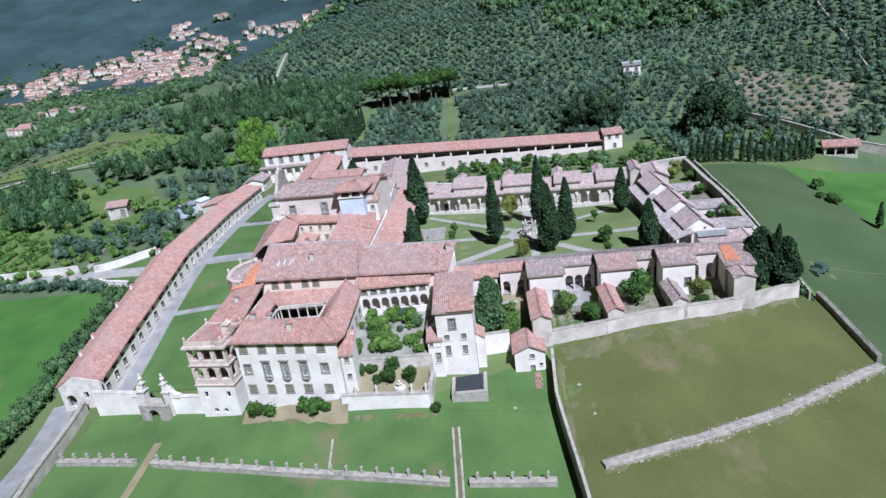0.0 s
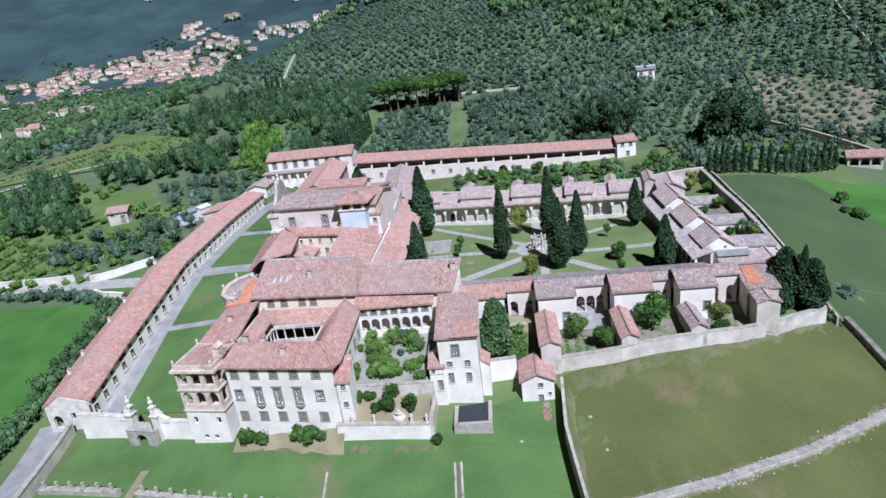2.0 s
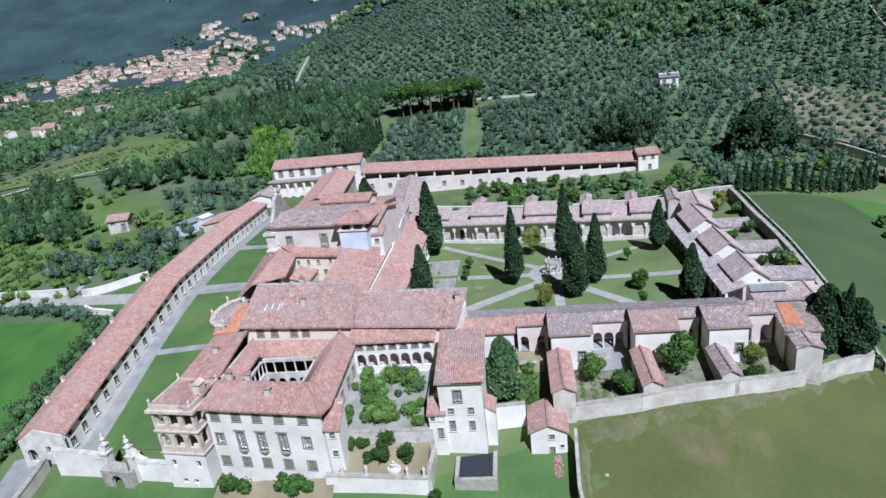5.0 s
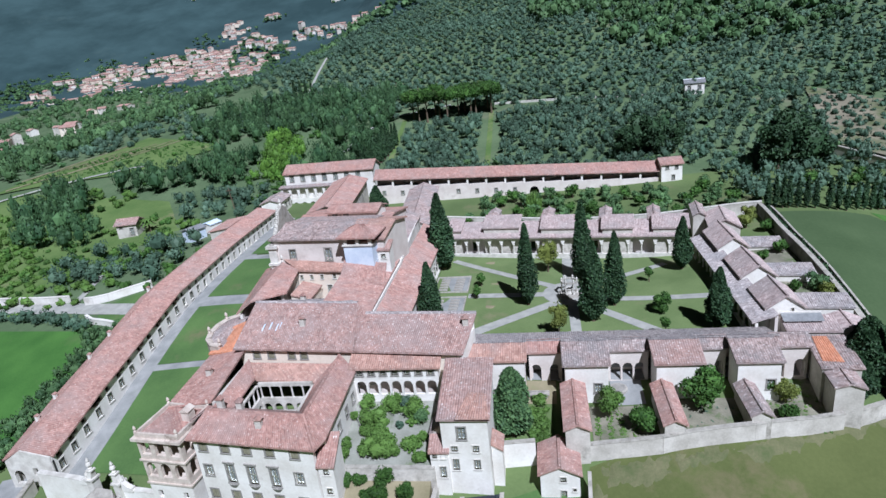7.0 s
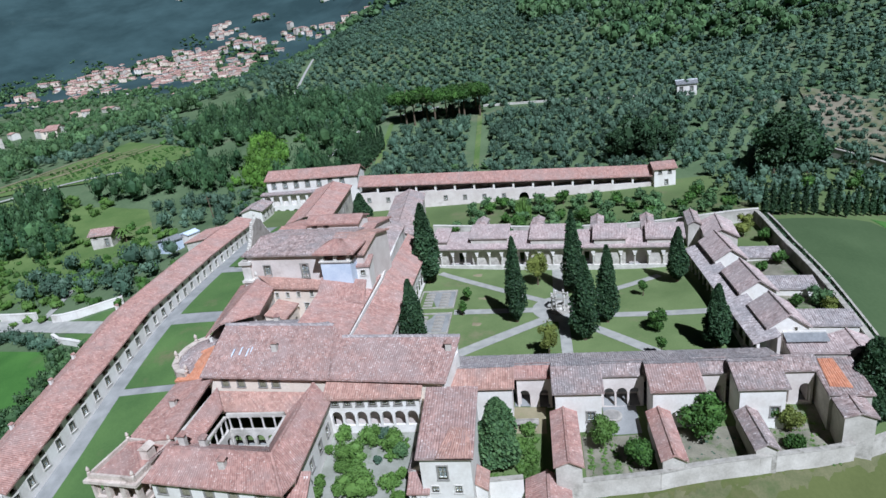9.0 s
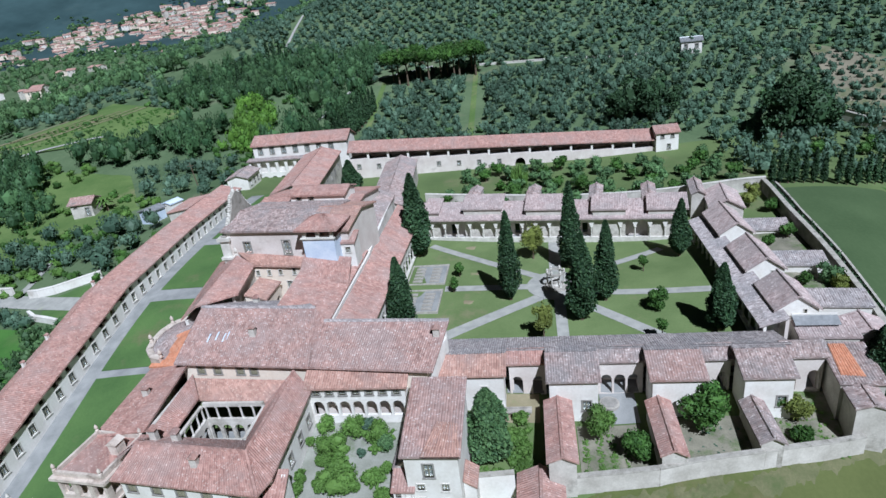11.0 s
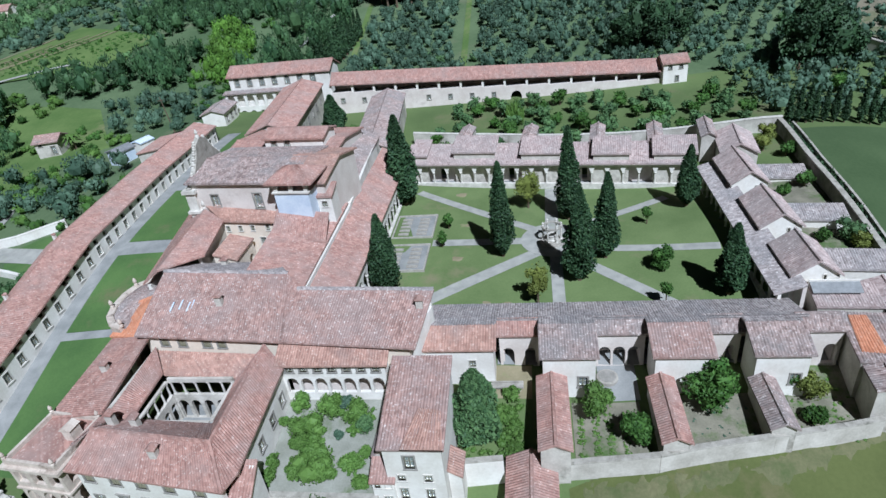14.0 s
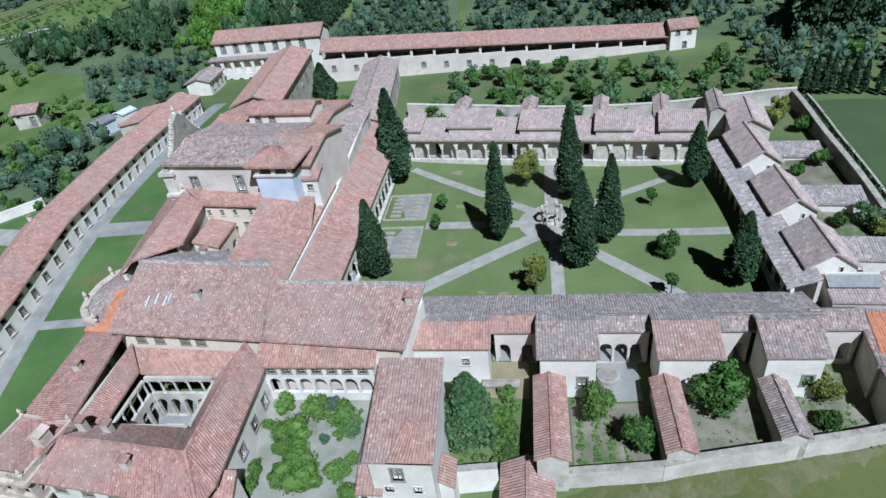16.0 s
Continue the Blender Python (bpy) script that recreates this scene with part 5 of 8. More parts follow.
def arcade(name, p0, p1, n, depth, zt, rise, tiles, label, zb=0.0, back=None):
    """A cloister walk from p0 to p1: plinth, columns, arches, back wall and lean-to roof; the walk lies to the left of p0 to p1."""
    p0, p1 = Vector(p0), Vector(p1)
    L = (p1 - p0).length
    rot = math.degrees(math.atan2((p1 - p0).y, (p1 - p0).x))
    top = thing(name, p0.x, p0.y, zb, rot, label, "cloister walk")
    bay = L / n
    bd = Build()
    bd.box(0, L, -0.1, 0.45, -0.5, 0.55)
    part("plinth", bd, STONE_PALE, top)
    bd = Build()
    r = bay * 0.44
    sp = min(2.5, zt - 0.55 - r)
    wall(bd, (0, 0), (L, 0), sp + 0.003, zt - 0.3, [((i + 0.5) * bay, sp, 2 * r, r + 0.05, True) for i in range(n)], 0.35)
    part("arched_wall", bd, PLASTER, top)
    col = Build()
    col.lathe([(0.24, 0.55), (0.24, 0.68), (0.15, 0.72), (0.13, sp - 0.3), (0.26, sp - 0.08), (0.26, sp)], 10)
    mesh = col.mesh("column", STONE_PALE)
    for i in range(n + 1):
        ob = part("column", mesh, None, top)
        ob.location = (min(max(i * bay, 0.26), L - 0.26), 0.17, 0)
    bd = Build()
    wall(bd, (0, back or depth), (L, back or depth), -0.5, zt + rise * (back or depth) / depth - 0.4, [((i + 0.5) * bay, 0.5, 0.9, 2.0, False) for i in range(2, n, 5)], 0.4)
    part("back_wall", bd, PLASTER_PINK, top)
    bd = Build()
    bd.box(0, L, 0.45, depth, -0.4, 0.12)
    part("walk_floor", bd, PAVING, top)
    bd = Build()
    slope(bd, (-0.2, -0.5, zt - 0.05), (L + 0.2, -0.5, zt - 0.05), (L + 0.2, depth + 0.3, zt + rise), (-0.2, depth + 0.3, zt + rise))
    part("roof", bd, tiles, top)
    return top


arcade("cloister_walk_north", (-5.2, 139.2), (41.4, 132.8), 19, 4.6, 4.3, 1.7, TILE_ROSE, "north cloister walk with slender white columns and a red tiled roof", back=2.0)
arcade("cloister_walk_east", (42.0, 132.6), (42.0, 98.6), 14, 2.4, 3.6, 1.0, TILE_PALE, "east cloister walk in shade under a bleached tiled roof").matrix_world = pose(42.0, 98.6, 0, 0, 0, 90) @ pose(0, 0, 0)
bpy.data.objects["cloister_walk_east"].matrix_world = Matrix.Translation((42.9, 132.4, 0)) @ Matrix.Rotation(radians(-90), 4, "Z") @ Matrix.Translation((0, 0, 0))
arcade("cloister_walk_south", (44.0, 98.2), (4.9, 98.6), 22, 4.2, 2.65, 1.5, TILE_PALE, "south cloister walk with a bleached tiled roof", back=2.5)
arcade("cloister_walk_west", (-5.0, 139), (-5.0, 94.5), 19, 3.6, 5.6, 2.1, TILE_RED, "west cloister walk under a red tiled roof").matrix_world = Matrix.Translation((-5.0, 94.5, 0)) @ Matrix.Rotation(radians(90), 4, "Z")
bd = Build()
wall(bd, (-8.75, 94.6), (-8.75, 116), 0, 8.15, (), 0.4)
wall(bd, (-8.75, 116.02), (-10.6, 144), 0, 8.3, (), 0.4)
tagged(part("wall_west_walk", bd, PLASTER), "tall white wall above the west cloister walk", "wall", kind="structure")

# well with columns at the middle of the cloister
well = thing("cloister_well", 19.5, 117.2, 0.13, 0, "pale stone well with a columned canopy and steps", "well")
bd = Build()
bd.lathe([(2.4, 0), (2.4, 0.2), (1.9, 0.2), (1.9, 0.4)], 8)
part("steps", bd, STONE, well)
bd = Build()
bd.lathe([(1.0, 0.4), (1.0, 0.6), (0.85, 0.65), (0.85, 1.2), (1.0, 1.3)], 16)
part("basin", bd, STONE_PALE, well)
for a in range(0, 360, 60):
    bd = Build()
    bd.lathe([(0.2, 0.4), (0.2, 0.55), (0.13, 0.6), (0.12, 2.5), (0.24, 2.7), (0.24, 2.8)], 8, 1.5 * math.cos(radians(a)), 1.5 * math.sin(radians(a)))
    bd.lathe([(0.16, 3.05), (0.1, 3.2), (0.2, 3.4), (0.04, 3.7)], 8, 1.5 * math.cos(radians(a)), 1.5 * math.sin(radians(a)))
    part("column", bd, STONE_PALE, well)
bd = Build()
for k in range(24):
    a0, a1 = radians(k * 15), radians(k * 15 + 15)
    q = [(1.25 * math.cos(a0), 1.25 * math.sin(a0)), (1.7 * math.cos(a0), 1.7 * math.sin(a0)), (1.7 * math.cos(a1), 1.7 * math.sin(a1)), (1.25 * math.cos(a1), 1.25 * math.sin(a1))]
    bd.hexa([(*v, 2.803) for v in q], [(*v, 3.05) for v in q])
part("lintel", bd, STONE, well, "open ring of stone over the columns")
well.scale = (0.85, 0.85, 0.85)
# walled graves beside the west walk
for y0, y1 in ((119.2, 126.4), (110.0, 117.2)):
    plot = thing("grave_plot", -1.4, (y0 + y1) / 2, 0.06, 0, "walled burial plot with grey gravel and rows of slabs", "graveyard", "burial plots")
    h = (y1 - y0) / 2
    bd = Build()
    bd.box(-3.2, 3.2, -h, -h + 0.22, -0.2, 0.55)
    bd.box(-3.2, 3.2, h - 0.22, h, -0.2, 0.55)
    bd.box(-3.2, -2.98, -h + 0.222, h - 0.222, -0.2, 0.55)
    bd.box(2.98, 3.2, -h + 0.222, h - 0.222, -0.2, 0.55)
    part("kerb", bd, COPING, plot)
    bd = Build()
    bd.box(-2.98, 2.98, -h + 0.22, h - 0.22, -0.2, 0.33)
    part("gravel", bd, PAVING, plot)
    slab = Build()
    slab.box(-0.8, 0.8, -0.3, 0.3, 0.333, 0.52)
    me = slab.mesh("slab", STONE)
    for k in range(5):
        for sx in (-1.5, 1.3):
            ob = part("slab", me, None, plot)
            ob.location = (sx, -h + 1.2 + k * 1.15, 0)

# ---- cells on the north side ----
rotn = math.degrees(math.atan2(-6.4, 46.6))
for i, (x, y, w) in enumerate(((7.4, 140.6, 7.2), (18.7, 138.6, 6.4), (30.0, 136.8, 5.6), (39.6, 135.6, 6.2), (-2.4, 141.6, 2.6))):
    house("cell_house", x, y, 0, w, 4.2, 6.1 - 0.12 * i, 1.3, "N", rotn, 0.3, {}, PLASTER_OLD, TILE_ROSE, "hermit's cell with a grey tiled lean-to roof", "house", "north cells")
    if i < 4:
        house("garden_wing", x - w / 2 + 1.2, y + 6.2, 0, 2.3, 8.0, 6.2, 0.5, "y", rotn, 0.15, {}, PLASTER_OLD, TILE_GREY, "narrow tiled gallery wing across the cell garden", "wing", "garden wings")
garden_wall("wall_north", [(-7, 158.5), (8.6, 156.6), (27, 153.0), (47, 148.6), (59.6, 146.8)], 2.6, 0.5, PLASTER_OLD, "plastered wall behind the north cell gardens", STONE_PALE)
house("corner_cell", 49.5, 137.6, 0, 5.2, 8.4, 5.3, 1.4, "y", -8, 0.3, {"S": [(1.0, 3.2, 0.5, 0.9, "small")]}, PLASTER_OLD, TILE_ROSE, "corner cell with a weathered tiled roof", "house")
house("corner_wing", 46.4, 143.4, 0, 2.2, 7.6, 5.8, 0.6, "y", -8, 0.2, {}, PLASTER_OLD, TILE_GREY, "narrow tiled wing beside the corner cell", "wing")

# ---- cells on the east side ----
for y0, y1, ch in ((122.8, 131.8, 0.0), (110.6, 118.6, -0.2), (100.2, 106.8, -0.4)):
    house("cell_house", 47.2, (y0 + y1) / 2, 0, 4.8, y1 - y0, 5.2 + ch, 1.7, "y", 0, 0.3, {"S": [(0.9, 3.9, 0.3, 0.6, "small")]}, PLASTER, TILE_ROSE, "white hermit's cell with a gabled grey tiled roof", "house", "east cells")
    house("garden_wing", 53.8, y1 - 1.4, -0.8, 7.2, 3.4, 3.6, 0.6, "N", -6, 0.2, {"S": [(-1.6, 1.0, 0.7, 1.1, "small"), (1.2, 1.0, 0.7, 1.1, "small")]}, PLASTER, TILE_PALE, "narrow tiled gallery wing across the cell garden", "wing", "garden wings")
    drape("garden", [(50.2, y0 - 1), (58, y0 - 1.6), (58, y1 - 2.8), (50.2, y1 - 2.6)], GARDEN_SOIL, "small walled cell garden", "garden", 0.05)
skylight = thing("scaffold_roof", 48.8, 98.9, 3.5, -2, "pale blue metal sheet cover over a passage", "roof cover")
bd = Build()
for k in range(7):
    x = -2.45 + k * 0.7
    bd.hexa([(x, -0.8, 0), (x + 0.68, -0.8, 0), (x + 0.68, 0.6, 0.5), (x, 0.6, 0.5)], [(x, -0.8, 0.06), (x + 0.68, -0.8, 0.1), (x + 0.68, 0.6, 0.6), (x, 0.6, 0.56)])
part("sheet", bd, METAL, skylight)
bd = Build()
bd.box(-2.5, 2.5, 0.62, 0.8, -3, 0.75)
part("frame", bd, PLASTER, skylight)

# ---- long west range ----
RY = [80.6, 86, 92, 98, 104, 110, 116, 124, 132, 140, 148, 155.5, 163]


def range_eave(y):
    return float(np.interp(y, [80, 87, 92.4, 101.3, 109.3, 116, 140, 163], [-4.3, -2.5, -1.0, 0.9, 2.8, 4.4, 6.0, 6.5]))


west_range = thing("west_range", -57, 80.6, -9.5, 0, "very long white range with a red tiled roof along the forecourt", "building")
bpy.context.view_layer.update()
XE, XW = -52.4, -59.8
for ya, yb in zip(RY, RY[1:]):
    za, zb = range_eave(ya), range_eave(yb)
    mid = (za + zb) / 2
    bd = Build()
    base = ground_z(XE, (ya + yb) / 2)
    bays = spread(round((yb - ya) / 2.8), ya, yb)
    # windows below, and a row of dark openings close under the deep eaves
    ops = [(y - ya, za + (zb - za) * (y - ya) / (yb - ya) - 3.5, 1.05, 1.55, False) for y in bays] + [(y - ya, za + (zb - za) * (y - ya) / (yb - ya) - 1.6, 1.05, 0.85, False) for y in bays]
    wall(bd, (XE, ya), (XE, yb), base - 2.5, min(za, zb) - 0.1, ops, 0.45)
    under(west_range, "wall", bd, PLASTER)
    for y in bays:
        z = za + (zb - za) * (y - ya) / (yb - ya)
        window(west_range, XE + 57, y - 80.6, z - 3.5 + 9.5, 90, 1.05, 1.55, "small")
    bd = Build()
    wall(bd, (XW, yb), (XW, ya), base - 3.5, min(za, zb) - 0.9, (), 0.45)
    under(west_range, "wall", bd, PLASTER_OLD)
    bd = Build()
    ta, tb = za + 1.0, zb + 1.0
    slope(bd, (XE + 0.45, ya, za - 0.1), (XE + 0.45, yb, zb - 0.1), (-56.9, yb, tb), (-56.9, ya, ta))
    slope(bd, (XW - 0.6, yb, zb - 0.9), (XW - 0.6, ya, za - 0.9), (-56.9, ya, ta), (-56.9, yb, tb))
    under(west_range, "roof", bd, TILE_RED)
bd = Build()
wall(bd, (XW, 80.4), (XE, 80.4), -12, -5.1, [(1.6, -8.8, 1.6, 2.2, True), (4.4, -7.4, 0.8, 1.2, False), (6.0, -9.4, 0.8, 1.4, False)], 0.5)
for y in (80.4, 80.9):
    cap = [(XW, y, -5.1), (XE, y, -5.1), (XE, y, -4.35), (-56.9, y, -3.3)]
    bd.face(cap if y < 80.5 else cap[::-1])
bd.face([(XW, 80.4, -5.1), (-56.9, 80.4, -3.3), (-56.9, 80.9, -3.3), (XW, 80.9, -5.1)])
bd.face([(-56.9, 80.4, -3.3), (XE, 80.4, -4.35), (XE, 80.9, -4.35), (-56.9, 80.9, -3.3)])
under(west_range, "gable_wall", bd, STONE_PALE)
bd = Build()
wall(bd, (XE, 163.0), (XW, 163.0), 0.0, 5.6, (), 0.4)
bd.hexa([(XW, 162.99, 5.6), (XE, 162.99, 5.6), (XE, 163.39, 5.6), (XW, 163.39, 5.6)], [(-57.0, 162.99, 7.3), (-56.0, 162.99, 7.3), (-56.0, 163.39, 7.3), (-57.0, 163.39, 7.3)])
under(west_range, "gable_wall", bd, PLASTER)
house("forecourt_wing", -63.0, 157.6, 0.6, 5.4, 9.6, 4.3, 0.8, "E", 0, 0.3, {}, PLASTER_OLD, TILE_RED, "low outbuilding with a red tiled roof behind the range", "building")
house("forecourt_wing", -60.4, 181.4, 1.6, 5.6, 9.0, 3.4, 0.9, "y", 4, 0.4, {"E": [(u, 0.8, 0.8, 1.3, "plain") for u in spread(3, -4, 4)]}, PLASTER, TILE_GREY, "low white lodge with a grey tiled roof", "building")

# ---- northern buildings ----
house("refectory", -34.8, 164.0, 1.0, 8.8, 32.0, 8.2, 1.5, "y", 6.5, 0.5, {"E": [(u, 4.5, 0.8, 1.4, "plain") for u in spread(6, -14, 14)], "S": [(-2, 5.0, 0.8, 1.2, "plain"), (2, 5.0, 0.8, 1.2, "plain")]}, PLASTER_OLD, TILE_RED, "long wing with a red tiled roof and stained walls", "building")
house("guest_wing", -46.4, 193.4, 0.6, 27.6, 7.2, 9.8, 1.8, "x", -2, 0.5, {"S": [(u, 7.0, 1.25, 2.2, "plain") for u in spread(7, -13.4, 11)]}, PLASTER, TILE_RED, "white upper wing with shuttered windows and a red tiled roof", "building")
house("portico", -50.6, 188.8, -2.0, 22.0, 1.6, 8.5, 0.3, "N", -2, 0.4, {}, PLASTER, TILE_GREY, "two storey portico with tall arches", "portico", arches={"S": [(u, sill, 2.0, rise, "arch") for u in spread(8, -10.8, 10.8) for sill, rise in ((0.6, 3.2), (4.9, 3.2))]})
house("link_wing", -13.8, 160.0, 1.0, 7.2, 34.0, 5.2, 1.4, "y", 5.5, 0.4, {"E": [(u, 2.8, 0.7, 1.2, "plain") for u in spread(6, -15, 15)]}, PLASTER_OLD, TILE_GREY, "low wing with a weathered grey gabled roof", "building")
north = thing("north_range", -30, 180, 0, 0, "long white wall with an open loggia under a red tiled roof", "building")
bpy.context.view_layer.update()
NX = np.linspace(-30, 47.4, 16)
for k, (xa, xb) in enumerate(zip(NX, NX[1:])):
    ya, yb = 180 + (xa + 30) * 6 / 78, 180 + (xb + 30) * 6 / 78
    za, zb = float(np.interp(xa, [-30, 47], [8.7, 3.9])), float(np.interp(xb, [-30, 47], [8.7, 3.9]))
    bd = Build()
    ops = [(2.5, zb - 4.3, 0.8, 1.1, False)] if k not in (3, 8, 9) and k < 10 else ([(2.6, -0.6, 2.6, 3.4, True)] if k in (8,) else [])
    wall(bd, (xa, ya), (xb, yb), -2.5, min(za, zb) - 1.75, ops, 0.5)
    under(north, "wall", bd, PLASTER_PINK)
    bd = Build()
    wall(bd, (xa, ya + 3.4), (xb, yb + 3.4), min(za, zb) - 2.4, min(za, zb) + 1.7, (), 0.3)
    under(north, "back_wall", bd, PLASTER_OLD)
    bd = Build()
    lo = min(za, zb) - 1.8
    bd.hexa([(xa, ya + 0.52, lo - 0.3), (xb, yb + 0.52, lo - 0.3), (xb, yb + 3.38, lo - 0.3), (xa, ya + 3.38, lo - 0.3)], [(xa, ya + 0.52, lo), (xb, yb + 0.52, lo), (xb, yb + 3.38, lo), (xa, ya + 3.38, lo)])
    under(north, "loggia_floor", bd, PAVING)
    if ops and k != 8:
        d = math.atan2(yb - ya, xb - xa)
        window(north, xa + 2.5 * math.cos(d) + 30, ya + 2.5 * math.sin(d) - 180, zb - 4.3, math.degrees(d), 0.8, 1.1, "plain")
    bd = Build()
    bd.box(xa - 0.25, xa + 0.25, ya + 0.05, ya + 0.5, min(za, zb) - 1.747, za - 0.1)
    under(north, "pier", bd, PLASTER)
    bd = Build()
    slope(bd, (xa, ya - 0.45, za + 0.1), (xb, yb - 0.45, zb + 0.1), (xb, yb + 3.2, zb + 2.2), (xa, ya + 3.2, za + 2.2))
    slope(bd, (xb, yb + 6.0, zb + 0.6), (xa, ya + 6.0, za + 0.6), (xa, ya + 3.2, za + 2.2), (xb, yb + 3.2, zb + 2.2))
    under(north, "roof", bd, TILE_RED)
bd = Build()
wall(bd, (47.4, 191.2), (-30, 185.4), -2, 3.5, (), 0.5)
under(north, "wall", bd, PLASTER_OLD)
house("north_lodge", 50.0, 187.6, 1.0, 5.4, 5.2, 5.0, 1.1, "x", 4, 0.4, {"S": [(-1.2, 3.4, 0.7, 1.0, "plain"), (1.2, 3.4, 0.7, 1.0, "plain"), (0.4, 0.6, 0.7, 1.2, "plain")]}, PLASTER, TILE_RED, "small white lodge with a red tiled roof at the wall's end", "house")

# ---- plants ----


def shards(rng, centres, normals, size, flat=0.45):
    """Leaf clumps: small kinked quads at the centres, turned about their normals."""
    n = len(centres)
    a = rng.normal(size=(n, 3))
    a += normals * flat * 2
    a /= np.linalg.norm(a, axis=1)[:, None]
    b = np.cross(a, rng.normal(size=(n, 3)))
    b /= np.linalg.norm(b, axis=1)[:, None]
    c = np.cross(a, b)
    s = size * rng.uniform(0.6, 1.35, size=(n, 1))
    k = a * s * 0.25
    P = np.stack([centres - b * s, centres - c * s * 0.6 + k, centres + b * s, centres + c * s * 0.6 + k], 1)
    return P.reshape(-1, 3)


def leaf_mesh(name, pts, mat, core=None):
    n = len(pts) // 4
    faces = np.arange(n * 4).reshape(-1, 4)
    verts = pts
    loops = faces
    me = bpy.data.meshes.new(name)
    if core is not None:
        cv, cf = core
        cf = np.asarray(cf)
        k = len(verts)
        verts = np.r_[verts, cv]
        me.from_pydata(verts.tolist(), [], loops.tolist() + (cf + k).tolist())
    else:
        me.from_pydata(verts.tolist(), [], loops.tolist())
    me.materials.append(mat)
    return me


def ico(sub=1):
    bm = bmesh.new()
    bmesh.ops.create_icosphere(bm, subdivisions=sub, radius=1.0)
    v = np.array([p.co[:] for p in bm.verts])
    f = np.array([[q.index for q in p.verts] for p in bm.faces])
    bm.free()
    return v, f


ICO1, ICO2 = ico(1), ico(2)


def trunk(h, r, seed=0, limbs=4):
    rnd = random.Random(seed)
    bd = Build()
    bd.lathe([(r * 1.3, -0.4), (r, h * 0.3), (r * 0.75, h * 0.7), (r * 0.4, h)], 7, 0, 0, 0.15, seed)
    for k in range(limbs):
        a, z0 = rnd.uniform(0, 6.28), h * rnd.uniform(0.5, 0.9)
        p, q = Vector((0, 0, z0)), Vector((math.cos(a) * h * 0.45, math.sin(a) * h * 0.45, z0 + h * 0.4))
        s = Vector((-math.sin(a), math.cos(a), 0)) * r * 0.4
        up = Vector((0, 0, r * 0.4))
        bd.hexa([p - s - up, p + s - up, p + s + up, p - s + up], [q - s * 0.3 - up * 0.3, q + s * 0.3 - up * 0.3, q + s * 0.3 + up * 0.3, q - s * 0.3 + up * 0.3])
    return bd


def cypress_meshes(seed, h, r, n=5600, blunt=0.75, leaf=None):
    """A tall narrow cypress, its outline uneven. blunt: how soon the crown narrows towards its tip."""
    rng = np.random.default_rng(seed)
    t = rng.uniform(0, 1, n) ** 0.9
    prof = np.minimum(1, (t / 0.16) ** 0.7) * np.clip((1 - t) / 0.62, 0, 1) ** blunt
    ang = rng.uniform(0, 2 * np.pi, n)
    lump = 1 + 0.16 * np.sin(3 * ang + 9 * t + seed) + 0.10 * np.sin(5 * ang - 15 * t)
    rad = r * (prof * lump + 0.04) * rng.uniform(0.72, 1.08, n)
    nrm = np.c_[np.cos(ang), np.sin(ang), np.full(n, 0.9)]
    C = np.c_[np.cos(ang) * rad, np.sin(ang) * rad, 0.5 + t * (h - 0.5)]
    pts = shards(rng, C, nrm / np.linalg.norm(nrm, axis=1)[:, None], r * 0.20 * math.sqrt(2600 / n) ** 0.8)
    core = Build()
    zs = np.linspace(0, 1, 12)
    pr = np.minimum(1, (zs / 0.16) ** 0.7 + 0.02) * np.clip((1 - zs) / 0.62, 0, 1) ** blunt
    core.lathe([(max(r * 0.72 * p, 0.03), 0.5 + z * (h - 0.7)) for p, z in zip(pr, zs)], 10, 0, 0, 0.14, seed)
    cv = np.array(core.v)
    me = leaf_mesh("crown", pts, leaf or LEAF_CYPRESS)
    cm = core.mesh("crown_core", leaf or LEAF_CYPRESS)
    return me, cm


def cypress(x, y, h, r, seed, label, group="cypresses", z=None, blunt=0.75, leaf=None):
    top = thing("cypress", x, y, ground_z(x, y) if z is None else z, (seed * 47) % 360, label, "tree", group)
    me, cm = cypress_meshes(seed, h, r, blunt=blunt, leaf=leaf)
    crown = part("crown", me, None, top)
    part("inner_foliage", cm, None, crown)
    part("trunk", trunk(1.6, r * 0.16, seed, 0), BARK, top)
    return top


def crown_points(rng, clumps, n, size):
    """Leaf clumps on the outside of several overlapping lobes."""
    out = []
    per = max(6, n // len(clumps))
    for c, rad in clumps:
        d = rng.normal(size=(per, 3))
        d /= np.linalg.norm(d, axis=1)[:, None]
        C = np.asarray(c) + d * np.asarray(rad) * rng.uniform(0.75, 1.08, size=(per, 1))
        out.append(shards(rng, C, d, size))
    return np.concatenate(out)


def lobes(rng, r, h, z0, n):
    out = [((0, 0, z0 + h * 0.5), (r * 0.72, r * 0.72, h * 0.44))]
    for k in range(n):
        a, q = rng.uniform(0, 6.28), rng.uniform(0.35, 0.62) * r
        s = r * rng.uniform(0.34, 0.52)
        out.append(((math.cos(a) * q, math.sin(a) * q, z0 + h * rng.uniform(0.28, 0.78)), (s, s, s * rng.uniform(0.7, 0.95))))
    return out


def core_of(rng, clumps, shrink=0.8):
    V, F, k = [], [], 0
    v, f = ICO1
    for c, rad in clumps:
        V.append(v * np.asarray(rad) * shrink * rng.uniform(0.82, 1.1, size=(len(v), 1)) + np.asarray(c))
        F.append(f + k)
        k += len(v)
    return np.concatenate(V), np.concatenate(F)


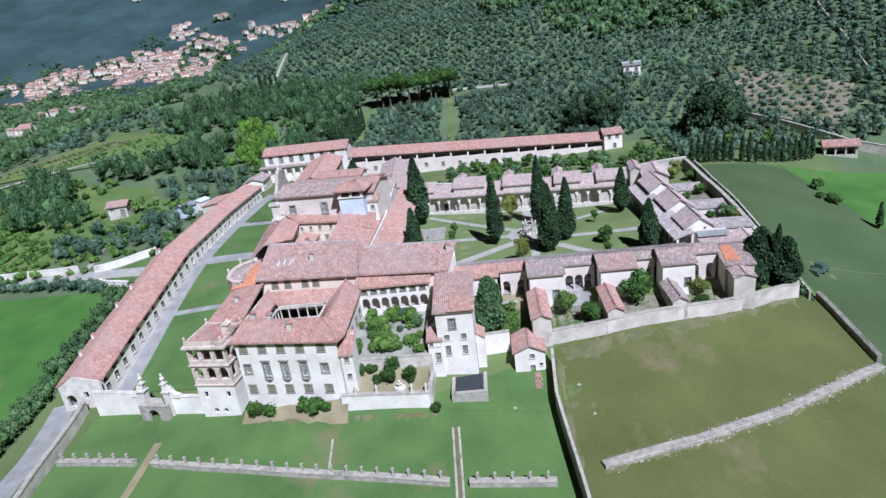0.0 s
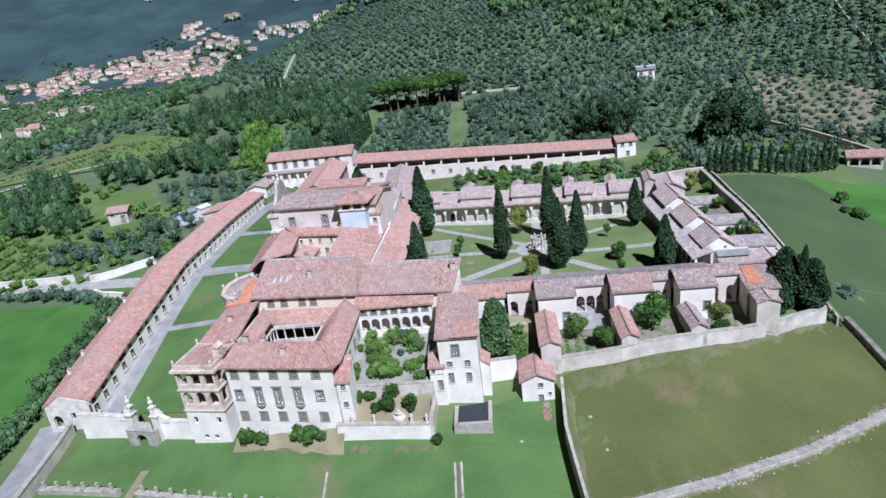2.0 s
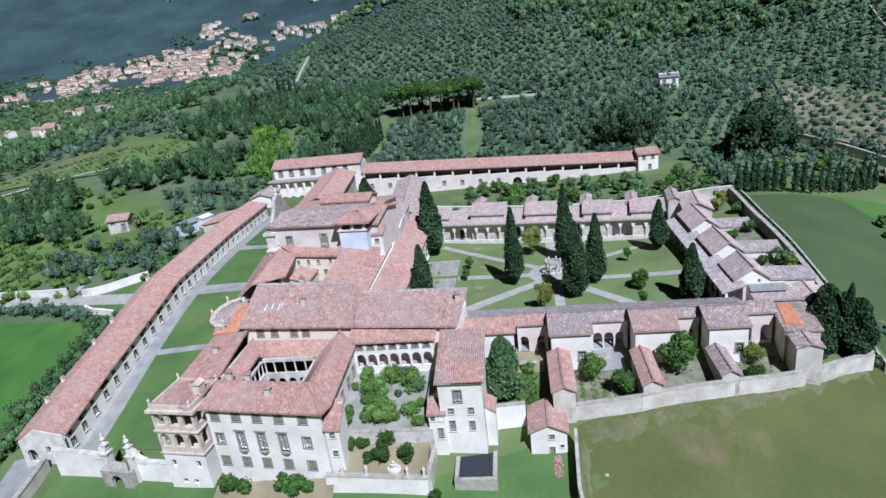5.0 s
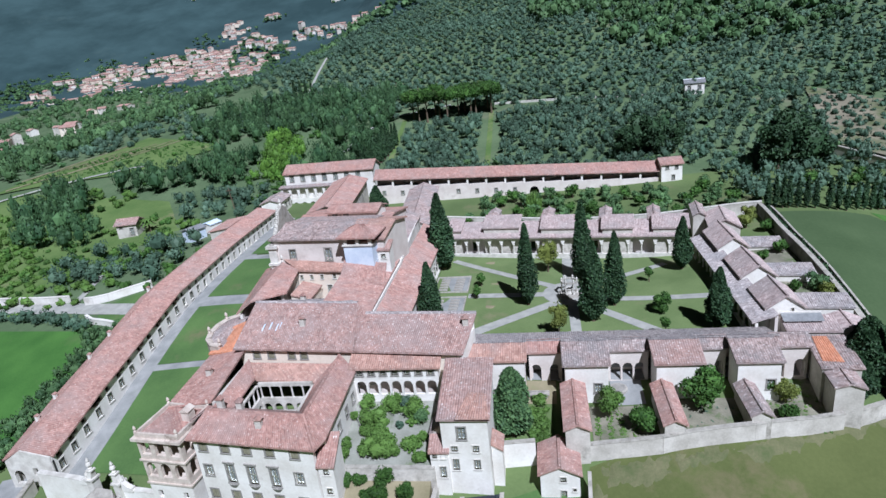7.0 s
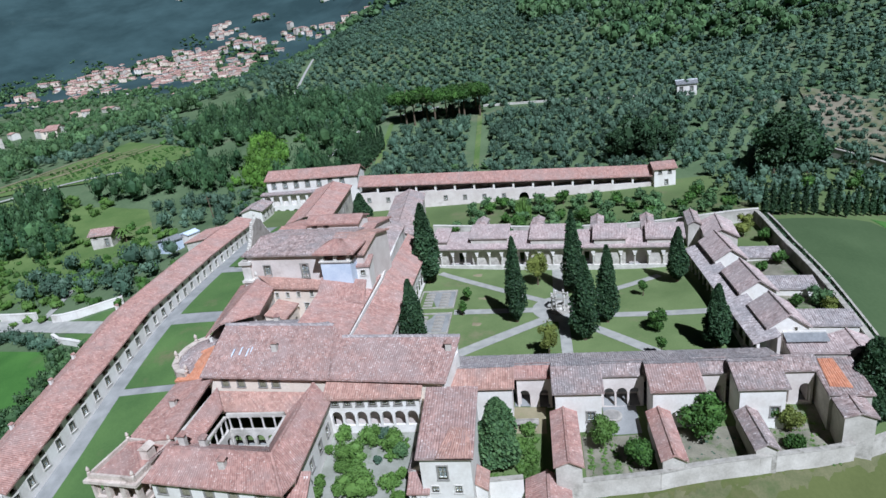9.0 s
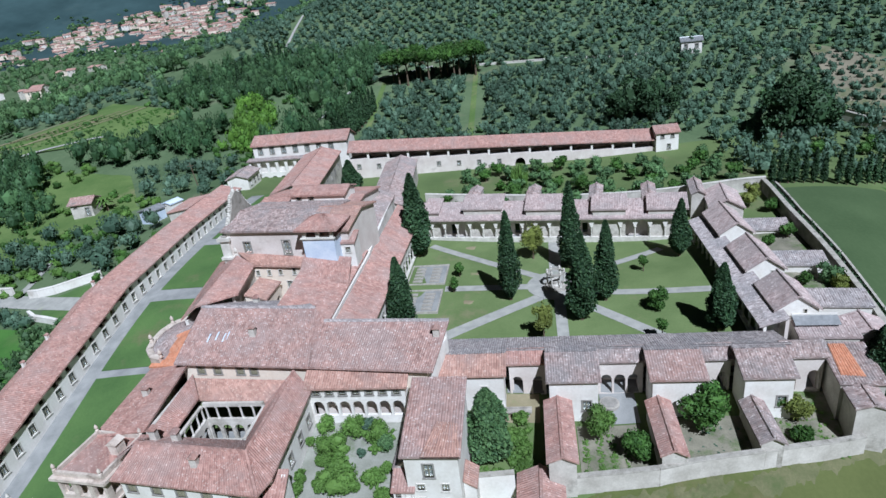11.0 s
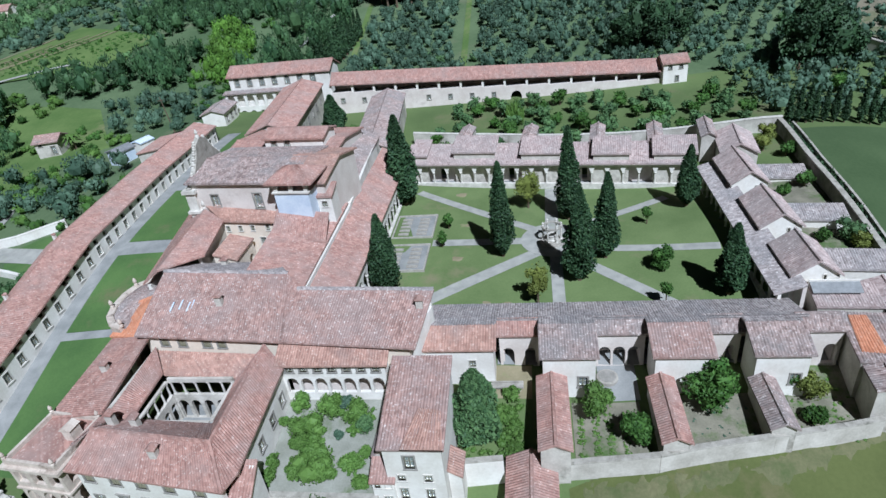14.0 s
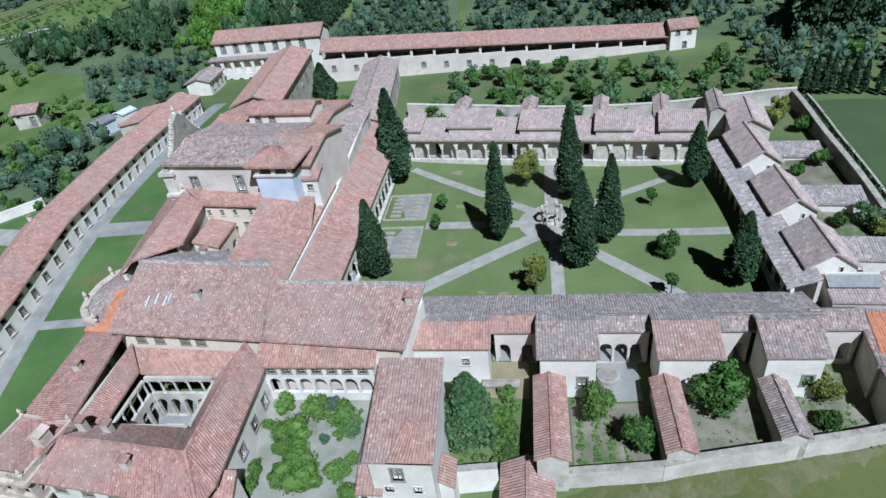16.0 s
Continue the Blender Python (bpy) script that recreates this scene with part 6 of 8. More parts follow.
def broadleaf(name, x, y, r, h, mat, seed, label, category="tree", group="", z=None, n=1500, bole=0.25, leaf=0.16):
    rng = np.random.default_rng(seed)
    top = thing(name, x, y, ground_z(x, y) if z is None else z, 0, label, category, group)
    cl = lobes(rng, r, h * (1 - bole), h * bole, 9)
    crown = part("crown", leaf_mesh("crown", crown_points(rng, cl, n, leaf * max(1, r / 2.0)), mat), None, top)
    cv, cf = core_of(rng, cl)
    me = bpy.data.meshes.new("inner_foliage")
    me.from_pydata(cv.tolist(), [], cf.tolist())
    me.materials.append(mat)
    part("inner_foliage", me, None, crown)
    part("trunk", trunk(h * (bole + 0.3), max(0.08, r * 0.07), seed), BARK, top)
    return top


for i, (x, y, h, r) in enumerate(((12.6, 113.6, 14.4, 1.42), (22.2, 124.0, 15.0, 1.55), (22.6, 107.6, 13.2, 1.7), (26.4, 112.4, 12.6, 1.45), (39.6, 125.6, 9.8, 1.4), (39.6, 103.4, 9.6, 1.5), (-4.2, 131.0, 15.6, 2.2), (-2.5, 106.2, 11.4, 1.6))):
    cypress(x, y, h, r, i + 1, "tall dark green cypress on the cloister lawn", "cloister cypresses")
cypress(10.8, 83.6, 9.2, 1.95, 21, "broad green cypress beside the white house", blunt=0.42, leaf=LEAF_WOOD)
for i, (x, y, h, r) in enumerate(((53.6, 92.4, 7.6, 2.0), (56.5, 92.2, 10.4, 0.95), (55.0, 94.8, 8.0, 2.0), (52.4, 90.4, 5.0, 1.5), (57.7, 91.9, 8.6, 1.9), (57.6, 95.0, 7.4, 1.7))):
    cypress(x, y, h, r, i + 31, "dense dark cypress at the corner of the garden wall", "corner cypresses", blunt=0.75 if r < 1 else 0.45)
cypress(-26.0, 166.5, 8.5, 2.2, 41, "dark cypress beside the northern wall")
broadleaf("tree", 16.2, 128.6, 2.1, 6.6, LEAF_YELLOW, 51, "yellowish green tree on the cloister lawn", z=0, bole=0.12)
broadleaf("tree", 17.2, 102.9, 1.5, 6.0, LEAF_YELLOW, 52, "yellowish green tree on the cloister lawn", z=0, bole=0.1)
broadleaf("bush", 32.9, 109.4, 1.6, 3.2, LEAF_GREEN, 53, "round clipped green bush on the lawn", "bush", z=0, bole=0.08)
for x, y in ((32.2, 102.0), (33.2, 121.0), (4.0, 122.0), (3.6, 116.4)):
    broadleaf("young_tree", x, y, 0.9, 3.0, LEAF_GREEN, int(x * 3), "slender young tree on the cloister lawn", group="young trees", z=0, n=500, bole=0.3)
for x, y, r, h, mat in ((22.6, 86.4, 2.1, 3.6, LEAF_LIGHT), (26.0, 83.4, 1.8, 3.4, LEAF_GREEN), (33.8, 87.4, 2.9, 5.0, LEAF_GREEN), (43.6, 88.8, 1.7, 3.0, LEAF_YELLOW), (43.0, 86.0, 1.2, 1.8, LEAF_GREEN), (41.6, 90.6, 1.6, 2.6, LEAF_GREEN)):
    broadleaf("fruit_tree", x, y, r, h, mat, int(x * 7 + y), "leafy green fruit tree in a walled cell garden", group="garden trees", bole=0.15)
for x, y, r, h, mat in ((-4.6, 78.2, 2.5, 1.8, LEAF_LIGHT), (-3.2, 77.6, 1.2, 1.3, LEAF_LIGHT), (-6.3, 77.8, 1.2, 1.4, LEAF_LIGHT), (-5.2, 80.0, 1.5, 1.8, LEAF_LIGHT), (-6.2, 82.0, 2.0, 2.6, LEAF_LIGHT), (-6.9, 80.6, 0.9, 1.4, LEAF_LIGHT), (-4.2, 84.4, 1.5, 2.6, LEAF_LIGHT), (-7.7, 84.8, 1.1, 2.0, LEAF_LIGHT), (-1.4, 83.6, 1.4, 2.4, LEAF_LIGHT), (-0.2, 82.2, 1.0, 1.8, LEAF_WOOD), (-2.6, 84.9, 0.8, 1.6, LEAF_OLIVE), (-1.0, 78.6, 1.2, 1.5, LEAF_LIGHT), (0.4, 76.8, 0.9, 1.2, LEAF_LIGHT), (0.3, 79.6, 0.7, 1.1, LEAF_LIGHT), (-8.8, 78.4, 0.7, 1.8, LEAF_LIGHT), (-8.8, 76.9, 0.7, 1.6, LEAF_LIGHT), (-9.0, 82.8, 0.5, 1.4, LEAF_LIGHT), (-2.9, 81.6, 0.5, 0.9, LEAF_OLIVE)):
    broadleaf("shrub", x, y, r, h, mat, int(abs(x) * 31 + y), "dense green shrub in the kitchen garden", "shrub", "kitchen garden shrubs", z=garden_top(y), n=1100, bole=0.04, leaf=0.13)
for x, y, r, h in ((-3.8, 75.0, 1.35, 2.6), (-3.9, 73.2, 1.2, 2.3), (-5.4, 73.4, 0.9, 1.5), (-0.9, 73.3, 1.15, 2.4), (-8.2, 75.0, 0.9, 1.6), (-6.6, 75.1, 0.9, 1.3)):
    broadleaf("shrub", x, y, r, h, LEAF_GREEN, int(abs(x) * 31 + y), "clipped green bush on the earth terrace", "shrub", "terrace bushes", z=terrace_top(y) - 0.1, n=900, bole=0.05)
for x, y, r, h in ((-24.0, 72.6, 1.4, 2.2), (-21.9, 72.4, 1.3, 1.9), (-16.4, 71.9, 1.5, 2.2), (-14.6, 71.6, 1.5, 1.8), (-13.0, 71.4, 0.9, 1.3), (2.4, 70.2, 0.9, 1.2)):
    broadleaf("shrub", x, y, r, h, LEAF_GREEN, int(abs(x) * 17 + y), "rounded green shrub against the palace wall", "shrub", "palace shrubs", z=front_bank(x, 1.0) - 0.1 if x < -9 else None, n=700, bole=0.03)
for i, (x, y, r, h) in enumerate(((13.2, 86.0, 1.4, 1.1), (14.0, 88.4, 1.1, 1.2), (14.2, 84.6, 1.1, 1.0), (14.2, 82.4, 1.1, 0.9))):
    broadleaf("shrub", x, y, r, h, LEAF_LIGHT, 90 + i, "tangled bright green growth in a cell garden", "shrub", "overgrown shrubs", n=600, bole=0.03)

# ---- woods and groves ----
rng = np.random.default_rng(7)


def grove(name, places, radius, height, mat, label, per=26, kind="stuff", category="trees", level=None):
    """Many far trees in one mesh: each a low lobed core with leaf clumps."""
    variants = []
    for s in range(5):
        r2 = np.random.default_rng(100 + s)
        cl = lobes(r2, 1.0, 1.0, 0.12, 3)
        pts = crown_points(r2, cl, per, 1.12 / math.sqrt(per))
        cv, cf = core_of(r2, cl[:3], 0.86 if per < 80 else 0.76)
        variants.append((pts, cv, cf))
    V, F3, F4, k = [], [], [], 0
    z = ground_at(places) if level is None else [level(y) + 0.25 for x, y in places]
    for i, (x, y) in enumerate(places):
        pts, cv, cf = variants[i % 5]
        a, s = rng.uniform(0, 6.28), rng.uniform(0.75, 1.3)
        ca, sa = math.cos(a), math.sin(a)
        M = np.array([[ca, sa, 0], [-sa, ca, 0], [0, 0, 1]]) * np.array([radius, radius, height]) * s * np.array([1, 1, rng.uniform(0.8, 1.2)])
        off = np.array([x, y, z[i] - 0.2])
        V += [pts @ M + off, cv @ M + off]
        F4.append(np.arange(len(pts)).reshape(-1, 4) + k)
        F3.append(cf + k + len(pts))
        k += len(pts) + len(cv)
    me = bpy.data.meshes.new(name)
    me.from_pydata(np.concatenate(V).tolist(), [], np.concatenate(F4).tolist() + np.concatenate(F3).tolist())
    me.materials.append(mat)
    return tagged(new(name, me), label, category, kind=kind)


TRACKS = (((-58, 224), (-47, 270)), ((-35, 219), (-37.6, 266)), ((-0.6, 205), (-2.1, 269)), ((-95, 309), (-108, 389)), ((-47, 270), (-20, 278)))


def clear(x, y, d=2.6):
    """True where no track runs."""
    for a, b in TRACKS:
        a, b, p = Vector(a), Vector(b), Vector((x, y))
        k = min(1, max(0, (p - a).dot(b - a) / (b - a).length_squared))
        if (a + (b - a) * k - p).length < d:
            return False
    # low growth only before the terraced field and its road
    return not (-186 < x < -126 and 186 + 0.42 * (x + 186) < y < 206 + 0.42 * (x + 186))


FIELD = ((-186, 212), (-136, 224), (-110, 250), (-162, 278))


HOUSES = ((-417, 568), (-383, 574), (-343, 434), (-369, 438), (-297, 336), (-306, 346), (-300, 326), (-372, 526), (-338, 444), (-320, 418), (-388, 700))


def in_field(x, y):
    """True inside the open terraced field on the western slope."""
    n = len(FIELD)
    return all((FIELD[(i + 1) % n][0] - FIELD[i][0]) * (y - FIELD[i][1]) - (FIELD[(i + 1) % n][1] - FIELD[i][1]) * (x - FIELD[i][0]) > 0 for i in range(n))


def scatter(x0, x1, y0, y1, step, jitter, keep):
    out = []
    for j, y in enumerate(np.arange(y0, y1, step)):
        for x in np.arange(x0 + (j % 2) * step / 2, x1, step):
            p = (x + rng.uniform(-jitter, jitter), y + rng.uniform(-jitter, jitter))
            if any(-6 < (p[0] - hx) < 12 and abs(p[1] - hy + 22) < 26 for hx, hy in HOUSES):
                continue
            if keep(*p) and clear(*p) and (not in_field(*p) or rng.uniform() < 0.08):
                out.append(p)
    return np.array(out)


def density(x, y, s=0.02):
    return noise.noise(Vector((x * s, y * s, 3.7)))


def in_clearing(x, y):
    q = CLEARING
    return all((q[(i + 1) % 4][0] - q[i][0]) * (y - q[i][1]) - (q[(i + 1) % 4][1] - q[i][1]) * (x - q[i][0]) > 0 for i in range(4))


def inside(x, y, q):
    """True inside a polygon."""
    hit = False
    for (xa, ya), (xb, yb) in zip(q, q[1:] + q[:1]):
        if (ya > y) != (yb > y) and x < xa + (y - ya) / (yb - ya) * (xb - xa):
            hit = not hit
    return hit


WOODS = ([(-134, 206), (-110, 200), (-104, 206), (-112, 213), (-130, 214)], [(-106, 208), (-84, 206), (-86, 229), (-104, 230)], [(-156, 199), (-142, 205), (-108, 168), (-114, 156), (-136, 168)])
BRIGHT = [(-80, 207), (-64, 207), (-70, 230), (-80, 252), (-90, 250), (-84, 230)]
OLIVES = [(-98, 136), (-66, 130), (-66, 152), (-84, 156), (-104, 150)]


def in_wood(x, y):
    return any(inside(x, y, q) for q in WOODS)


def in_bright(x, y):
    return inside(x, y, BRIGHT)


def in_olives(x, y):
    return inside(x, y, OLIVES) or inside(x, y, [(-92, 178), (-62, 172), (-62, 200), (-84, 204), (-102, 198)]) or (x < -125 and y < 160 and density(x, y, 0.03) > 0.1)


CLEARING = ((96, 200), (113, 178), (135, 214), (107, 251))
grove("olive_hillside", scatter(-400, -118, 540, 930, 7.5, 2.0, lambda x, y: density(x, y, 0.03) > -0.55 and y < 930 + (x + 400) * -0.6 and y > 540 - (x + 118) * 0.35), 3.0, 3.4, LEAF_OLIVE, "olive trees on the far flank of the hill", 24)
# the enclosed olive grove behind the northern range, in rows with a grass walk between
grove("olive_grove", scatter(-34, 62, 196, 258, 4.4, 0.7, lambda x, y: y < 257 + 0.05 * x), 2.2, 3.4, LEAF_OLIVE, "enclosed grove of grey green olive trees in rows", 90)
grove("olive_hillside", scatter(-120, 330, 268, 560, 4.9, 1.1, lambda x, y: density(x, y) > -0.62), 2.15, 2.6, LEAF_OLIVE, "terraced hillside planted with olive trees", 26)
grove("olive_hillside", scatter(62, 180, 152, 262, 4.7, 1.2, lambda x, y: density(x, y) > -0.75 and y > 153 + max(0, x - 82) * 0.55 and not (96 < x < 112 and 158 < y < 170) and not in_clearing(x, y)), 2.2, 3.2, LEAF_OLIVE, "slope planted with olive trees beside the perimeter wall", 80)
grove("olive_slope", scatter(-170, -66, 84, 200, 5.2, 1.6, lambda x, y: in_olives(x, y)), 2.3, 3.4, LEAF_OLIVE, "olive trees on the slope west of the long range", 110)
grove("woodland", scatter(-160, -42, 150, 300, 5.6, 2.0, lambda x, y: (in_wood(x, y) or (x > -62 and y > 203) or (y > 252 and x > -128)) and not in_bright(x, y)), 3.4, 7.2, LEAF_DEEP, "dark green deciduous woodland", 240)
grove("woodland", scatter(-320, -150, 90, 330, 7.5, 3.0, lambda x, y: density(x, y, 0.018) > 0.05 and (x < -190 or y > 282)), 4.0, 7.0, LEAF_WOOD, "dark green copses between the fields", 120)
grove("woodland", scatter(-560, -150, 300, 800, 11.0, 4.5, lambda x, y: density(x, y, 0.02) > -0.12 and x > -y * 0.78 - 60), 3.6, 5.2, LEAF_WOOD, "green trees and hedges on the valley floor", 50)
grove("olive_slope", scatter(-230, -120, 258, 560, 7.0, 2.0, lambda x, y: density(x, y, 0.02) < 0.3), 2.4, 3.2, LEAF_OLIVE, "olive rows on the western hillside", 50)
grove("woodland", scatter(20, 300, 330, 640, 9.0, 3.5, lambda x, y: density(x, y, 0.008) > 0.22), 4.6, 6.0, LEAF_WOOD, "dark woodland on the hillside", 60)
grove("woodland", scatter(-700, 900, 560, 1100, 17.0, 7.0, lambda x, y: density(x, y, 0.004) > -0.25 and x > -150 - (y - 560) * 0.1), 6.0, 7.0, LEAF_WOOD, "dark woodland on the far hill", 36)
grove("scrub", scatter(-150, -64, 128, 300, 4.6, 2.0, lambda x, y: density(x, y, 0.06) > 0.04 and not in_bright(x, y) and not (-104 < x < -90 and 158 < y < 172) and not (x > -76 and 146 < y < 172)), 1.4, 1.7, LEAF_GREEN, "green bushes on the western slope", 60)
grove("scrub", scatter(-340, 340, 200, 560, 11.0, 5.0, lambda x, y: density(x, y, 0.03) > 0.1), 1.8, 1.8, LEAF_WOOD, "scattered scrub on the hillside", 30)
for i, (x, y) in enumerate(scatter(-8, 58, 153, 178, 4.8, 1.5, lambda x, y: density(x, y, 0.08) > -0.22)):
    s = 0.75 + 0.5 * ((i * 37) % 11) / 10
    broadleaf("fruit_tree", float(x), float(y), 1.75 * s, 3.1 * s, (LEAF_GREEN, LEAF_WOOD, LEAF_WOOD)[i % 3], 400 + i, "small fruit tree in the grassy orchard", group="orchard trees", n=240, bole=0.12, leaf=0.30)
grove("bright_wood", scatter(-104, -66, 204, 262, 4.0, 1.5, lambda x, y: in_bright(x, y)), 2.7, 4.4, LEAF_LIME, "bright yellow green young trees behind the guest wing", 150)
grove("hedge", np.array([(float(np.interp(y, [56, 80, 104, 113], [-66.4, -65.6, -65.4, -66.0])) + dx + rng.uniform(-0.6, 0.6), y + dx) for y in np.arange(56, 114, 1.7) for dx in (0.0, -2.2)]), 1.6, 2.5, LEAF_WOOD, "dark hedge along the lane and the long range", 110, category="hedge")
grove("hedge", np.array([(float(np.interp(y, [q[1] for q in EAST], [q[0] for q in EAST])) + 1.15 + rng.uniform(-0.1, 0.1), y) for y in np.arange(91, 146, 0.4)]), 0.75, 1.35, LEAF_CYPRESS, "dark clipped hedge outside the perimeter wall", 40, category="hedge")
grove("hedge", np.array([(float(np.interp(y, [q[1] for q in EAST], [q[0] for q in EAST])) + 2.75 + rng.uniform(-0.08, 0.08), y) for y in np.arange(91, 146, 0.4)]), 0.5, 0.7, LEAF_CYPRESS, "low dark hedge along the outer wall", 30, category="hedge")
grove("hedge", np.array([(x, float(np.interp(x, [-112, -84, -73], [128.4, 121.2, 115.6])) - 1.5 + rng.uniform(-0.6, 0.6)) for x in np.arange(-112, -72, 1.7)]), 1.5, 2.2, LEAF_OLIVE, "hedge of clipped olive bushes beside the drive", 110, category="hedge")
grove("scrub", scatter(-150, -78, 126, 176, 4.8, 2.2, lambda x, y: density(x, y, 0.05) > -0.15 and not (-105 < x < -90 and 160 < y < 176)), 1.7, 1.7, LEAF_LIGHT, "bright green bushes and brambles round the farmhouse", 70)
grove("scrub", scatter(-188, -120, 140, 212, 5.2, 2.4, lambda x, y: density(x, y, 0.045) > -0.05 and not in_wood(x, y)), 1.9, 2.2, LEAF_LIGHT, "bright green bushes on the lower slope", 60)

# ---- tracks and slopes of the hill ----
for a, b in TRACKS:
    strip("track", [a, b], 1.8 if a[0] > -60 else 1.4, PASTURE if -46 < a[0] else GRAVEL, "pale farm track climbing between the olive trees", "track", 0.25)
drape("clearing", CLEARING, BARE, "bare hillside with sparse young olive trees", "hillside", 0.6, 4.0)
drape("field", FIELD, PASTURE, "pale green terraced field on the slope", "field", 0.5, 4.0)
for quad in ([(-190, 134), (-104, 134), (-84, 170), (-184, 176)], [(-184, 173), (-84, 168), (-104, 196), (-176, 212)]):
    drape("meadow", quad, PASTURE, "yellow green meadow with bushes below the terraced field", "meadow", 0.35, 2.5, ragged=4.0)
drape("field", [(-200, 130), (-150, 136), (-146, 170), (-200, 176)], GRASS, "green meadow between copses", "field", 0.5, 4.0)
strip("road", [(-178, 203), (-163.1, 213.3), (-151.4, 221.9), (-138.6, 228.9), (-132, 231)], 1.5, GRAVEL, "pale farm road across the slope", "road", 0.75)
strip("terrace_edge", [(-184, 222), (-180.4, 226.9), (-175.8, 235.9), (-172.6, 252), (-164, 269)], 1.8, DIRT, "dry pale edge of a terraced field", "terrace", 0.7)
strip("terrace_edge", [(-182, 214.6), (-176.1, 219.3), (-165.3, 228.2), (-156.8, 238.2), (-151, 250)], 1.5, DIRT, "dry pale edge of a terraced field", "terrace", 0.7)
for k in range(5):
    strip("terrace_edge", [(-176 + 6 * k, 232 + 2 * k), (-166 + 6 * k, 242 + 3 * k), (-160 + 6 * k, 256 + 3 * k)], 1.0, DIRT, "dry pale edge of a terraced field", "terrace", 0.68)
grove("vine_rows", np.array([(-180 + 4.6 * i + 0.75 * v + rng.uniform(-0.4, 0.4), 219 + 1.2 * i + v + rng.uniform(-0.5, 0.5)) for i in range(11) for v in np.arange(0, 34, 1.6) if rng.uniform() < 0.75]), 0.8, 1.1, LEAF_GREEN, "rows of low vines on the terraced field", 24, category="vines")
drape("field", [(-142, 228), (-114, 226), (-121, 250), (-142, 247)], PASTURE, "pale green field on the slope", "field", 0.6, 2.0, ragged=3.0)
garden_wall("wall_hill", [(90, 199), (100, 184), (109, 167.5), (128, 152)], 2.4, 0.6, PLASTER_OLD, "old wall climbing beside the olive slope", COPING, step=4)
garden_wall("wall_hill", [(144, 222), (156, 262), (172, 318)], 1.6, 0.45, STONE, "dark stone wall running up the hillside", STONE, step=6)
garden_wall("wall_hill", [(-1, 271), (28, 264), (60, 256)], 0.6, 0.5, STONE_PALE, "low pale terrace wall above the grove", STONE_PALE, step=5)
rows = [p for p in ((94 + i * 3.6 + rng.uniform(-0.8, 0.8), 178 + j * 3.6 + rng.uniform(-0.8, 0.8)) for i in range(12) for j in range(21)) if in_clearing(*p)]
grove("young_olives", np.array(rows), 1.3, 1.8, LEAF_OLIVE, "sparse young olive trees on bare soil", 60)

# rows of cypresses on the edge of the field and the hill
protos = []
for s in range(3):
    p = thing("cypress", 62 + s * 1.5, 150.2, ground_z(62 + s * 1.5, 150.2), s * 80, "slim dark cypress in a row at the field's edge", "tree", "row of cypresses")
    me, cm = cypress_meshes(60 + s, 6.4 + 0.5 * s, 0.62, 700)
    c = part("crown", me, None, p)
    part("inner_foliage", cm, None, c)
    part("trunk", trunk(1.2, 0.12, s, 0), BARK, p)
    protos.append(p)
bpy.context.view_layer.update()
row_places = [(66.2 + i * 1.75 + (0.9 if i > 3 else 0), 150.4 + i * 0.08) for i in range(7)] + [(80.5 + i * 1.9, 153.0 + i * 0.95) for i in range(9)]
row_places += [(-40.5 + i * 0.5, 206 + i * 3.0) for i in range(11)] + [(-103 + i * 1.6, 280 + i * 3.2) for i in range(9)] + [(90.5, 122.6), (70.5, 152.5)]
for i, (x, y) in enumerate(row_places):
    s = rng.uniform(0.85, 1.15) * (1.5 if x < 0 else 1.0)
    copy_thing(protos[i % 3], pose(x, y, ground_z(x, y) - 0.1, 0, 0, i * 50) @ Matrix.Diagonal((s, s, s * rng.uniform(0.9, 1.1), 1)))

# big trees
for i, (x, y, r, h) in enumerate(((76, 184, 5.2, 14), (80, 187, 6.0, 17), (84, 184, 4.8, 13), (88, 188, 3.5, 8), (41, 204, 3.6, 11), (45, 206, 4.2, 14), (49, 205, 4.0, 12), (52, 208, 3.6, 13), (55, 205, 3.0, 10))):
    broadleaf("evergreen_tree", x, y, r, h, LEAF_CYPRESS, 200 + i, "large dark evergreen tree on the slope", group="dark evergreens", n=1800, bole=0.03, leaf=0.2)
for i, (x, y, r, h) in enumerate(((85.5, 138.0, 1.4, 2.6), (86.5, 131.6, 1.9, 2.4), (84.0, 133.0, 1.0, 1.4), (88.6, 172.0, 1.6, 3.0), (78, 170, 2.2, 4.0), (92.5, 176, 1.8, 3.2))):
    broadleaf("tree", x, y, r, h, LEAF_GREEN, 230 + i, "small round tree on the grass slope", group="field trees", n=600, bole=0.12)


def umbrella_pine(x, y, h, r, seed):
    g = np.random.default_rng(seed)
    top = thing("stone_pine", x, y, ground_z(x, y), 0, "tall stone pine with a flat spreading crown", "tree", "stone pines")
    cl = [((math.cos(a) * q * r, math.sin(a) * q * r, h - 1.6 + g.uniform(-0.6, 0.7)), (r * 0.45, r * 0.45, 2.0)) for a, q in [(0, 0)] + [(k * 1.05 + g.uniform(-0.3, 0.3), g.uniform(0.45, 0.7)) for k in range(6)]]
    crown = part("crown", leaf_mesh("crown", crown_points(g, cl, 1300, 0.34), LEAF_GREEN), None, top)
    cv, cf = core_of(g, cl)
    me = bpy.data.meshes.new("inner_foliage")
    me.from_pydata(cv.tolist(), [], cf.tolist())
    me.materials.append(LEAF_GREEN)
    part("inner_foliage", me, None, crown)
    part("trunk", trunk(h - 1.5, 0.3, seed, 5), BARK, top)


